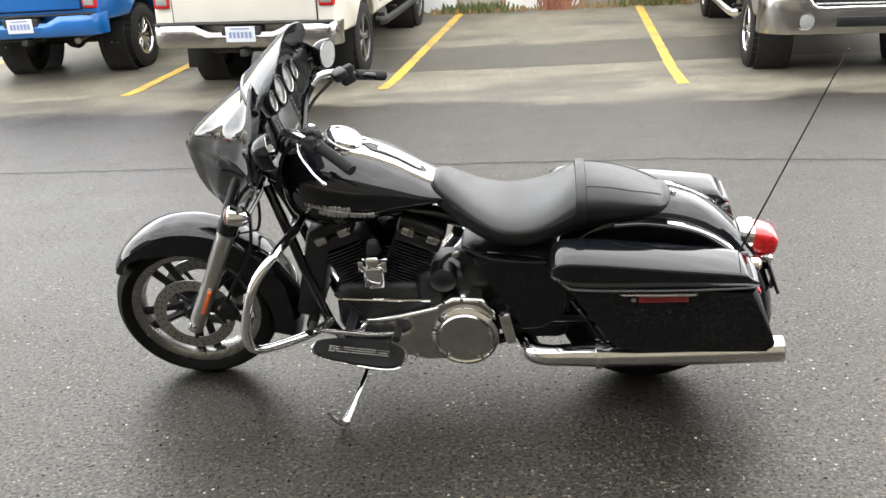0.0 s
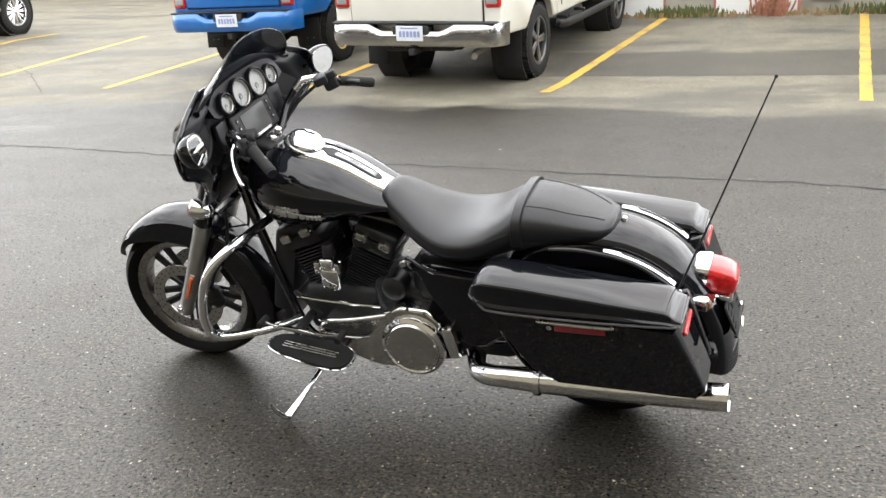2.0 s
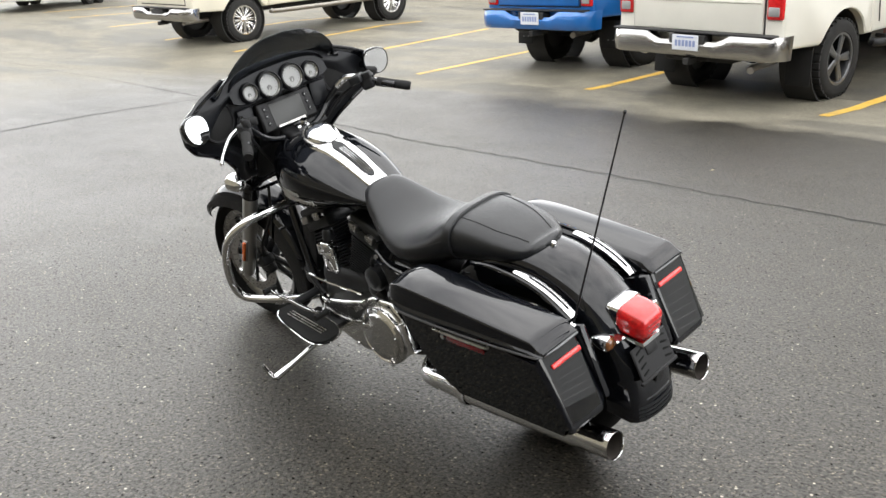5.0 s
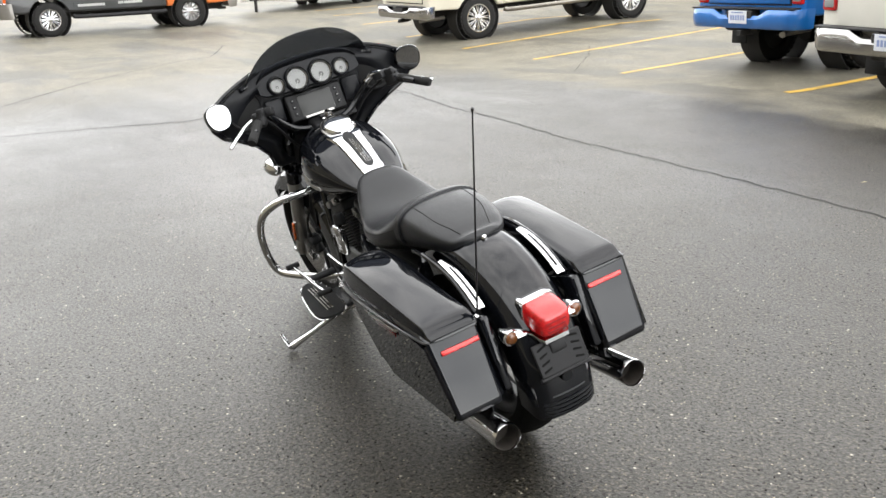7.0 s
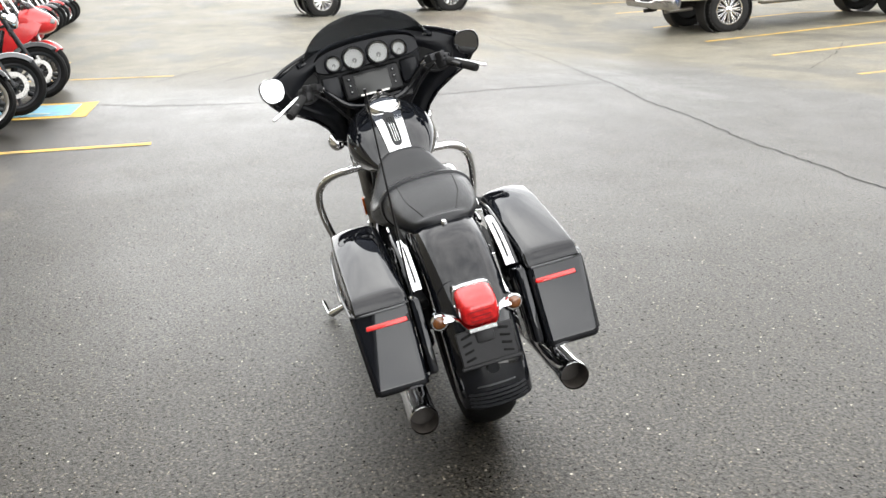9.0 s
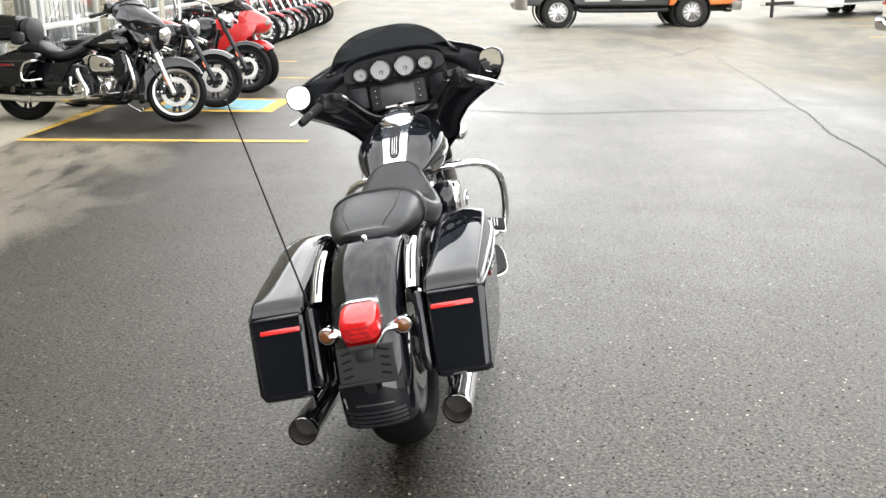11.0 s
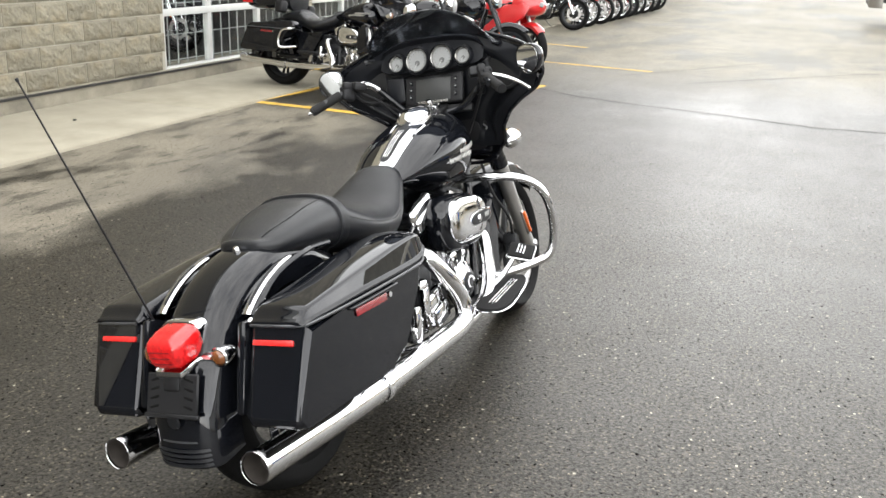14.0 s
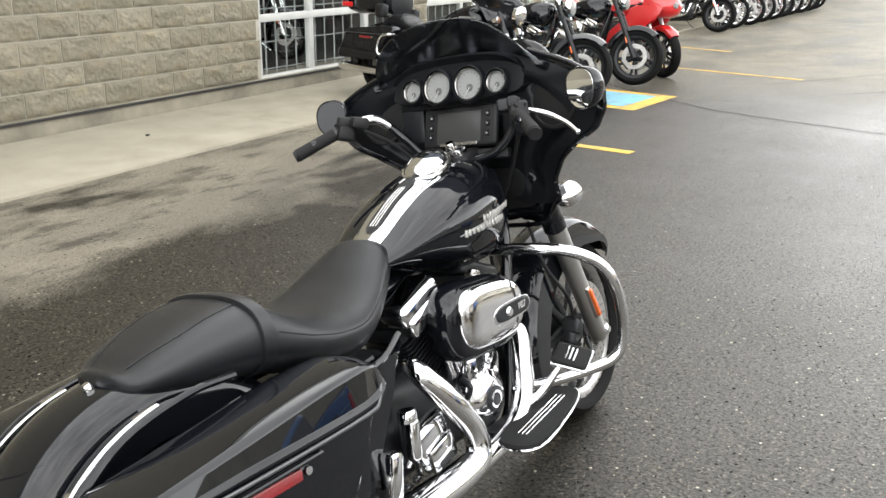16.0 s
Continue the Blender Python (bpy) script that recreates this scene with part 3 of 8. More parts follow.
bay = thing("disabled_bay_marking", at(0, 0, 0), "worn blue and yellow painted square bay marking", "road marking", kind="structure")
flat_patch("border", [(-7.12, 0.0), (-6.94, 1.50), (-8.05, 1.6), (-8.25, 0.05)], LINE_YELLOW, 0.004, "yellow border", bay)
flat_patch("field", [(-7.27, 0.12), (-7.10, 1.34), (-7.92, 1.42), (-8.10, 0.18)], LINE_BLUE, 0.008, "blue field", bay)
ring = lathe([(0.20, 0.0), (0.27, 0.0), (0.27, 0.003), (0.20, 0.003), (0.20, 0.0)], 28, at(-7.58, 0.68, 0.012))
part("symbol", ring, LINE_WHITE, bay, "pale wheelchair symbol ring")
strip("symbol_bar", [(-7.42, 0.75), (-7.28, 1.12)], 0.08, LINE_WHITE, "pale symbol bar", "", 0.012, parent=bay)


# ---- the shop ----
def build_shop():
    wall = new("wall_shop")
    tagged(wall, "buff split-face concrete block shop wall", "wall", kind="structure")
    zf = 0.16
    part("footing", box(100, 0.5, 0.66, 0.012, 2, at(-10, WALL_Y - 0.17, zf - 0.33)), FOOTING, wall, "stained concrete footing")
    # dark strip painted in for the shadow line of the gap over the footing
    part("footing_joint", box(100, 0.02, 0.022, 0, 1, at(-10, WALL_Y + 0.082, zf - 0.006)), UNDERBODY_AND_SHADE, wall, "dark strip for the shaded gap above the footing")
    # backing walls, pierced by the window bays
    bays = [(-8.9, -5.85), (-12.6, -9.22), (-16.3, -12.9), (-20.0, -16.6)]
    top = 5.4
    solids = [(-5.85, 4.4), (-9.22, -8.9), (-12.9, -12.6), (-16.6, -16.3), (-60.0, -20.0)]
    for a, b in solids:
        part("backing", box(b - a, 0.2, 1.8, 0, 1, at((a + b) / 2, WALL_Y - 0.12, zf + 0.9)), MORTAR, wall)
        part("upper_wall", box(b - a, 0.22, top - zf - 1.8, 0, 1, at((a + b) / 2, WALL_Y - 0.11, (top + zf + 1.8) / 2)), SPLIT_BLOCK, wall)
    # unseen stretch of wall, made dark to blacken reflections in the bike
    part("cladding", box(25.6, 0.22, top - zf, 0, 1, at(17.2, WALL_Y - 0.11, (top + zf) / 2)), UNSEEN_DARK, wall, "unseen dark wall stretch added for reflections")
    for a, b in bays:
        part("lintel", box(b - a, 0.2, top - 2.6, 0, 1, at((a + b) / 2, WALL_Y - 0.12, (top + 2.6) / 2)), FOOTING, wall)
    # split-face blocks
    rnd = random.Random(5)
    variants = []
    for k in range(7):
        bm = bmesh.new()
        nx, nz, bl, bh = 16, 8, 0.394, 0.188
        seed = Vector((k * 7.3, 2.1, 4.4))
        g = []
        for i in range(nx + 1):
            col = []
            for j in range(nz + 1):
                x, z = -bl / 2 + bl * i / nx, -bh / 2 + bh * j / nz
                rim = min(i, nx - i, 1.5 * min(j, nz - j)) / 2.0
                d = 0.007 + 0.024 * min(1, rim) * max(0.05, 0.55 + 0.75 * noise.noise(Vector((x * 8, z * 10, 0)) + seed) + 0.40 * noise.noise(Vector((x * 27, z * 30, 3)) + seed) + 0.25 * noise.noise(Vector((x * 60, z * 60, 5)) + seed))
                col.append(bm.verts.new((x, d, z)))
            g.append(col)
        for i in range(nx):
            for j in range(nz):
                bm.faces.new((g[i][j], g[i + 1][j], g[i + 1][j + 1], g[i][j + 1]))
        edge = [g[i][0] for i in range(nx + 1)] + [g[nx][j] for j in range(1, nz + 1)] + [g[i][nz] for i in range(nx - 1, -1, -1)] + [g[0][j] for j in range(nz - 1, 0, -1)]
        back = [bm.verts.new((v.co.x, -0.03, v.co.z)) for v in edge]
        for i in range(len(edge)):
            j = (i + 1) % len(edge)
            bm.faces.new((edge[j], edge[i], back[i], back[j]))
        bmesh.ops.recalc_face_normals(bm, faces=bm.faces[:])
        me = bpy.data.meshes.new("block")
        bm.to_mesh(me)
        bm.free()
        me.materials.append(SPLIT_BLOCK)
        variants.append(me)
    count = 0
    far = bmesh.new()

    def lay(a, b, rows, single):
        nonlocal count
        for r in range(rows):
            z = zf + 0.1 + 0.2 * r
            x = b
            first = True
            while x > a + 0.05:
                w = 0.2 if (first and r % 2) else 0.4
                w = min(w, x - a)
                m = at(x - w / 2, WALL_Y - 0.02, z) @ Matrix.Diagonal((max(w - 0.012, 0.03) / 0.394, 1, 1, 1))
                if rnd.random() < 0.5:
                    m = m @ Matrix.Rotation(math.pi, 4, "Y")
                me = rnd.choice(variants)
                if single and count < 300:
                    shared("block", me, wall, m)
                    count += 1
                else:
                    n0 = len(far.verts)
                    far.from_mesh(me)
                    far.verts.ensure_lookup_table()
                    bmesh.ops.transform(far, matrix=m, verts=far.verts[n0:])
                x -= w
                first = False
    lay(-5.85, -0.6, 9, True)
    lay(-9.22, -8.9, 9, True)
    lay(-12.9, -12.6, 7, False)
    lay(-0.6, 4.2, 9, False)
    ob = part("far_blocks", far, SPLIT_BLOCK, wall, "joined rest of the block courses", 60)
    ob["kind"] = "stuff"
    for k, (a, b) in enumerate(bays):
        build_window(k + 1, a, b)
    part("roof_edge", box(100, 0.5, 0.3, 0.02, 2, at(-10, WALL_Y - 0.17, 5.55)), FRAME_WHITE, wall, "pale metal roof edge")
    # unseen end wall added behind the viewpoint, dark so the paint reflects black
    wing = new("wall_end")
    tagged(wing, "unseen dark end wall added for reflections", "wall", kind="structure")
    part("end_wall", box(0.3, 3.4, 6.2, 0.02, 2, at(11.5, WALL_Y + 1.6, 3.0)), UNSEEN_DARK, wing)
    part("end_roof", box(6, 3.8, 0.3, 0.02, 2, at(14.4, WALL_Y + 1.6, 6.2)), FRAME_WHITE, wing)
    room = new("showroom")
    tagged(room, "showroom interior behind the windows, its dimness put into near-black surfaces", "room", kind="structure")
    # room surfaces coloured near-black to stand for the dim light inside
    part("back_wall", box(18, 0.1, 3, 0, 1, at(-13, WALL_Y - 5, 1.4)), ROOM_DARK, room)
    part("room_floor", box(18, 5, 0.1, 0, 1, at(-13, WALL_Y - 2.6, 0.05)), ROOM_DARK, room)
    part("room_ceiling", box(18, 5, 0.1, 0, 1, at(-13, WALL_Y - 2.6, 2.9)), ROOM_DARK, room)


def build_window(k, a, b):
    zf, zt, top = 0.13, 0.765, 2.6
    w = thing("window_%d" % k, at(0, 0, 0), "white-framed shop window with pale security bars", "window", kind="structure")
    y = WALL_Y - 0.08
    mids = [a + (b - a) * f for f in (0.345, 0.70)]
    part("sill", box(b - a, 0.09, 0.05, 0.008, 2, at((a + b) / 2, y + 0.02, zf + 0.025)), FRAME_WHITE, w)
    part("transom", box(b - a, 0.08, 0.075, 0.008, 2, at((a + b) / 2, y, zt)), FRAME_WHITE, w)
    part("head", box(b - a, 0.08, 0.07, 0.008, 2, at((a + b) / 2, y, top - 0.035)), FRAME_WHITE, w)
    for x, wd in [(a + 0.03, 0.06), (b - 0.03, 0.06)] + [(x, 0.075) for x in mids]:
        part("mullion", box(wd, 0.075, top - zf - 0.12, 0.008, 2, at(x, y - 0.002, (top + zf) / 2 - 0.01)), FRAME_WHITE, w)
    xs = [a + 0.06] + mids + [b - 0.06]
    for x0, x1 in zip(xs, xs[1:]):
        for z0, z1 in ((zf + 0.05, zt - 0.04), (zt + 0.04, top - 0.07)):
            pane = part("pane", box(x1 - x0, 0.006, z1 - z0, 0, 1, at((x0 + x1) / 2, y, (z0 + z1) / 2)), WINDOW_GLASS, w)
            pane.visible_shadow = False
            n = max(3, int((x1 - x0) / 0.16))
            for i in range(1, n):
                part("bar", box(0.012, 0.012, z1 - z0, 0, 1, at(x0 + (x1 - x0) * i / n, y - 0.06, (z0 + z1) / 2)), GRILLE_BAR, w)
            for z in (z0 + 0.05, (z0 + z1) / 2 + 0.06):
                part("bar", box(x1 - x0, 0.010, 0.012, 0, 1, at((x0 + x1) / 2, y - 0.048, z)), GRILLE_BAR, w)


build_shop()


# ---- the low building past the stalls ----
def build_far_building():
    yb = 15.75
    b = thing("siding_building", at(0, 0, 0), "long low building with white siding over a grey block base", "building")
    base = 0.25
    part("foundation", box(32.6, 0.3, 0.9, 0, 1, at(13.7, yb + 0.15, base + 0.05)), GREY_BLOCK, b, "grey block foundation")
    for k, (x0, x1) in enumerate(((-1.6, 0.42), (1.18, 2.4), (4.35, 6.3), (8, 11), (13, 16))):
        part("panel", box(x1 - x0, 0.05, 0.46, 0.004, 1, at((x0 + x1) / 2, yb - 0.02, base + 0.24)), SIDING, b, "white painted base panel")
        for x in (x0, x1):
            part("strip", box(0.035, 0.06, 0.48, 0.004, 1, at(x, yb - 0.022, base + 0.24)), PIPE_RED, b, "rusty red joint strip")
    for r in range(16):
        part("siding_board", box(32.6, 0.03, 0.196, 0.004, 1, at(13.7, yb - 0.02 - 0.003 * (r % 2), base + 0.60 + 0.2 * r, 3)), SIDING, b)
    part("roof", box(33.2, 6, 0.25, 0.02, 2, at(13.7, yb + 2.6, base + 3.85)), GREY_BLOCK, b, "flat roof edge")
    part("end_wall", box(0.2, 5.6, 3.6, 0, 1, at(-2.5, yb + 2.9, base + 1.9)), SIDING, b)
    vent = part("vent", box(0.42, 0.05, 0.24, 0.006, 2, at(1.95 + 0.85, yb - 0.04, base + 0.33)), FRAME_WHITE, b, "white louvred crawl-space vent")
    for k in range(5):
        part("louvre", box(0.36, 0.02, 0.022, 0.004, 1, at(2.8, yb - 0.07, base + 0.25 + 0.04 * k, 25)), FRAME_WHITE, vent)
    part("hatch", box(0.14, 0.04, 0.12, 0.006, 2, at(4.0, yb - 0.04, base + 0.38)), FRAME_WHITE, b)


build_far_building()
# unseen wall added past the lot to keep horizon glare off the asphalt
far_wall = new("wall_far")
tagged(far_wall, "unseen grey wall added to cut horizon glare on the asphalt", "wall", kind="structure")
part("far_face", box(60, 0.3, 7.5, 0.02, 2, at(-33.0, 34.0, height(-33.0, 34.0) + 3.4)), GREY_BLOCK, far_wall)


def build_weeds():
    rnd = random.Random(8)
    for name, material, spots, n, tall, label in (
            ("weeds", WEED_GREEN, [(0.65, 0.25), (3.6, 0.35), (5.7, 0.4), (7.5, 1.0)], 130, 0.16, "green weeds along the foot of the building"),
            ("dry_grass", WEED_DRY, [(1.9, 1.2), (3.1, 1.0), (4.8, 0.8), (0.3, 0.6)], 120, 0.085, "dry brown grass along the foot of the building"),
            ("red_weeds", WEED_RED, [(2.0, 0.13)], 110, 0.33, "reddish dry weed stalks against the wall")):
        bm = bmesh.new()
        for cx, sp in spots:
            for _ in range(n):
                x, y = rnd.gauss(cx, sp), 15.55 + rnd.uniform(-0.2, 0.12)
                z = height(x, y)
                t = tall * rnd.uniform(0.4, 1.2)
                dx, dy = rnd.uniform(-0.4, 0.4) * t, rnd.uniform(-0.4, 0.3) * t
                w = rnd.uniform(0.006, 0.018)
                a, b, c = bm.verts.new((x - w, y, z - 0.01)), bm.verts.new((x + w, y + 0.004, z - 0.01)), bm.verts.new((x + dx, y + dy, z + t))
                d = bm.verts.new((x + dx * 0.6 + 2 * w, y + dy * 0.5, z + t * 0.6))
                bm.faces.new((a, b, d))
                bm.faces.new((a, d, c))
        tagged(part(name, bm, material, None), label, "weeds", kind="stuff")


build_weeds()

# ---- the black touring motorcycle ----
def tyre_mesh(R, w, rim, n=56):
    half = [(rim, 0.36), (rim + 0.012, 0.46), ((R + rim) / 2, 0.5), (R - 0.030, 0.46), (R - 0.011, 0.33), (R - 0.002, 0.14), (R, 0.0)]
    prof = [(r, -w * k) for r, k in half] + [(r, w * k) for r, k in half[-2::-1]] + [(rim, -w * 0.36)]
    return lathe(prof, n)


def rim_mesh(rim, w, n=56):
    return lathe([(rim + 0.010, -0.42 * w), (rim + 0.010, -0.38 * w), (rim - 0.004, -0.34 * w), (rim - 0.022, -0.22 * w), (rim - 0.028, 0), (rim - 0.022, 0.22 * w), (rim - 0.004, 0.34 * w), (rim + 0.010, 0.38 * w),
                  (rim + 0.010, 0.42 * w), (rim - 0.014, 0.40 * w), (rim - 0.030, 0.30 * w), (rim - 0.040, 0.0), (rim - 0.030, -0.30 * w), (rim - 0.014, -0.40 * w), (rim + 0.010, -0.42 * w)], n)


def cast_wheel(parent, name, x, z, R, w, rim, spokes=5, discs=(1, -1), disc_r=0.148, rim_material=None, spoke_material=None, wire=False, white=False, tyre_label="black rubber tyre"):
    """A wheel on the axis y: tyre, rim, hub, spokes and brake discs."""
    wheel = new(name)
    wheel.parent = parent
    wheel.matrix_basis = to_y(x, 0, z)
    part("tyre", tyre_mesh(R, w, rim), TYRE_BLACK, wheel, tyre_label)
    part("rim", rim_mesh(rim, w * 0.8), rim_material or RIM_METAL, wheel)
    part("hub", lathe([(0.0, -0.075), (0.030, -0.075), (0.032, -0.06), (0.045, -0.045), (0.048, 0.045), (0.032, 0.06), (0.030, 0.075), (0.0, 0.075)], 24), spoke_material or DARK_METAL, wheel)
    if wire:
        bm = bmesh.new()
        for k in range(28):
            a, b = 2 * math.pi * k / 28, 2 * math.pi * (k + (2.2 if k % 2 else -2.2)) / 28
            s = 0.035 if k % 4 < 2 else -0.035
            p, q = Vector((0.045 * math.cos(a), 0.045 * math.sin(a), s)), Vector(((rim - 0.03) * math.cos(b), (rim - 0.03) * math.sin(b), 0))
            bm = join(bm, tube([p, q], 0.0022, 4, 1))
        part("spokes", bm, CHROME, wheel, "wire spokes")
    else:
        for k in range(spokes):
            for off in (-0.13, 0.13):
                a = 2 * math.pi * k / spokes + 0.3
                p0 = Vector((0.040 * math.cos(a + off * 2), 0.040 * math.sin(a + off * 2), 0.0))
                p1 = Vector(((rim - 0.034) * math.cos(a + off * 1.25), (rim - 0.034) * math.sin(a + off * 1.25), 0.0))
                part("spoke", tube([p0, p0.lerp(p1, 0.5) + Vector((0, 0, 0.002)), p1], [0.013, 0.010, 0.012], 8, 3, 1.5, (0, 0, 1)), spoke_material or GREY_METAL, wheel)
    for s in discs:
        h = 0.072 * s
        bm = lathe([(disc_r - 0.045, h - 0.0025), (disc_r, h - 0.0025), (disc_r, h + 0.0025), (disc_r - 0.045, h + 0.0025), (disc_r - 0.045, h - 0.0025)], 48)
        d = part("brake_disc", bm, DISC_STEEL, wheel, "drilled steel brake disc")
        holes = bmesh.new()
        for k in range(30):
            a = 2 * math.pi * k / 30
            for rr in (disc_r - 0.012, disc_r - 0.027):
                holes = join(holes, lathe([(0, -0.0029), (0.0036, -0.0029), (0.0036, 0.0029), (0, 0.0029)], 6, at(rr * math.cos(a + rr * 30), rr * math.sin(a + rr * 30), h)))
        part("drilled_pattern", holes, DARK_METAL, d)["kind"] = "stuff"
        for k in range(5):
            a = 2 * math.pi * k / 5
            part("carrier", tube([(0.045 * math.cos(a), 0.045 * math.sin(a), h * 0.75), ((disc_r - 0.04) * math.cos(a + 0.2), (disc_r - 0.04) * math.sin(a + 0.2), h)], 0.008, 6, 1), DARK_METAL, d)
    return wheel


def arch_mesh(cx, cz, stops, w, a0, a1, n=30, depth=0.085, crown=0.012, thick=0.004, skirt=None):
    """A mudguard swept about the wheel; stops give the radius by angle (0 is up, positive to the rear)."""
    def profile(deep):
        half = [(-1, -deep), (-1.0, -0.06 - 0.3 * (deep - 0.085) if deep > 0.1 else -0.5 * deep), (-0.97, -0.30 * depth), (-0.86, -0.12 * depth - crown * 0.3), (-0.62, -crown * 0.28), (-0.3, -crown * 0.06), (0, 0)]
        return half + [(-y, d) for y, d in half[-2::-1]]
    aa, rr = [s[0] for s in stops], [s[1] for s in stops]
    rings = []
    for i in range(n + 1):
        a = a0 + (a1 - a0) * i / n
        R = float(np.interp(a, aa, rr))
        ra = radians(a)
        taper = 1.0 if a > a0 + 12 else 0.80 + 0.2 * math.sin((a - a0) / 12 * math.pi / 2)
        rings.append([(cx - (R + d) * math.sin(ra), w * y * taper, cz + (R + d) * math.cos(ra)) for y, d in profile(float(np.interp(a, [k[0] for k in skirt], [k[1] for k in skirt])) if skirt else depth)])
    bm = loft(rings, False, False)
    bmesh.ops.recalc_face_normals(bm, faces=bm.faces[:])
    bmesh.ops.solidify(bm, geom=bm.faces[:], thickness=thick)
    return bm


TANK = [(1.272, 0.03, 0.79, 0.86, 0.825), (1.260, 0.082, 0.725, 0.912, 0.815), (1.225, 0.128, 0.680, 0.940, 0.810), (1.16, 0.163, 0.658, 0.955, 0.808), (1.08, 0.184, 0.660, 0.951, 0.812),
        (0.98, 0.187, 0.678, 0.922, 0.812), (0.88, 0.166, 0.705, 0.878, 0.806), (0.78, 0.130, 0.732, 0.820, 0.785), (0.70, 0.095, 0.748, 0.782, 0.767)]


def tank_top(x):
    pts = sorted((r[0], r[3]) for r in TANK)
    return float(np.interp(x, [p[0] for p in pts], [p[1] for p in pts]))


def build_tank(root, paint=None, emblem=True, console=True):
    tank = part("fuel_tank", loft([oval(*r, n=40, pt=2.55, pb=2.0) for r in lerp_rows(TANK, 4)]), paint or BLACK_PAINT, root, "glossy black fuel tank" if not paint else "")
    if console:
        rows = []
        for k in range(17):
            x = 1.10 - 0.40 * k / 16
            hw = float(np.interp(x, [0.70, 0.78, 0.95, 1.02, 1.06, 1.10], [0.044, 0.049, 0.060, 0.076, 0.074, 0.045]))
            z = tank_top(x)
            rows.append([(x, -hw, z - 0.03), (x, -hw, z - 0.002), (x, -hw * 0.93, z + 0.007), (x, -hw * 0.5, z + 0.0115), (x, 0, z + 0.013), (x, hw * 0.5, z + 0.0115), (x, hw * 0.93, z + 0.007), (x, hw, z - 0.002), (x, hw, z - 0.03)])
        con = part("tank_console", loft(rows), CHROME, tank, "chrome tank console strip")
        slot = []
        for k in range(15):
            x = 0.985 - 0.205 * k / 14
            e = min(k, 14 - k) / 2.0
            hw = (0.010 + 0.011 * (0.985 - x < 0.07)) * min(1, math.sqrt(min(1, e)) + 0.15)
            hw = float(np.interp(x, [0.78, 0.80, 0.93, 0.955, 0.985], [0.006, 0.018, 0.021, 0.024, 0.008]))
            z = tank_top(x) + 0.0142
            slot.append([(x, -hw, z), (x, 0, z + 0.0012), (x, hw, z), (x, 0, z - 0.006)])
        part("slot", loft(slot), DARK_METAL, con, "grey ribbed inlay")
        for sy in (1, -1):
            part("slot_edge", tube([(x, sy * float(np.interp(x, [0.78, 0.80, 0.93, 0.955, 0.985], [0.004, 0.0185, 0.0215, 0.0245, 0.006])), tank_top(x) + 0.0145) for x in (0.985, 0.972, 0.955, 0.93, 0.87, 0.80, 0.781)], 0.0013, 5, 3), DARK_METAL, con)
        for y in (-0.009, 0.0, 0.009):
            part("rib", tube([(x, y, tank_top(x) + 0.0158) for x in (0.94, 0.88, 0.80)], 0.0014, 5, 3), CHROME, con)
    zc = tank_top(1.04)
    capm = at(1.045, 0, zc + 0.022, 0, -25, 0)
    cap = part("fuel_cap", lathe([(0.0, 0.022), (0.030, 0.0205), (0.050, 0.016), (0.062, 0.009), (0.067, -0.001), (0.067, -0.045), (0.0, -0.045)], 40, capm), CHROME, tank, "round chrome fuel cap")
    part("cap_rim", lathe([(0.067, -0.014), (0.072, -0.012), (0.072, -0.006), (0.0675, -0.003)], 40, capm), GREY_METAL, cap)
    if emblem:
        for s in (1, -1):
            # a raised badge: slanted bars, no lettering
            rnd = random.Random(3)
            lift = 0.030 if s < 0 else 0.0
            for row, (x0, x1, z0) in enumerate(((1.18, 1.02, 0.793 + lift), (1.12, 0.94, 0.772 + lift))):
                x = x0
                while x > x1:
                    w = rnd.uniform(0.008, 0.016)
                    wid = float(np.interp(x, [0.88, 0.98, 1.08, 1.16, 1.215], [0.164, 0.185, 0.1825, 0.160, 0.13]))
                    dip = 0.05 * (1.17 - x)
                    bar = box(w, 0.005, rnd.uniform(0.013, 0.019), 0.0015, 1, at(x, s * (wid + (0.003 if s < 0 else 0.0005)), z0 - dip, 0, 14, s * -7))
                    part("badge_stroke", bar, SATIN_METAL, tank, "raised silver badge stroke")
                    x -= w + 0.002
            bar = tube([(1.20, s * 0.141, 0.792 + lift), (1.10, s * 0.1815, 0.783 + lift), (0.98, s * 0.186, 0.768 + lift), (0.925, s * 0.175, 0.758 + lift)], [0.001, 0.003, 0.003, 0.001], 6, 4)
            part("badge_line", bar, SATIN_METAL, tank, "raised silver badge underline")
    return tank


SEAT = [(0.768, 0.04, 0.770, 0.798, 0.782), (0.755, 0.075, 0.735, 0.822, 0.785), (0.72, 0.105, 0.70, 0.826, 0.765), (0.66, 0.135, 0.655, 0.792, 0.73), (0.60, 0.162, 0.622, 0.757, 0.70), (0.53, 0.185, 0.598, 0.735, 0.68),
        (0.46, 0.193, 0.596, 0.733, 0.68), (0.40, 0.190, 0.607, 0.746, 0.69), (0.35, 0.182, 0.622, 0.772, 0.705), (0.305, 0.172, 0.636, 0.802, 0.72), (0.27, 0.163, 0.645, 0.820, 0.735), (0.25, 0.158, 0.650, 0.820, 0.74)]
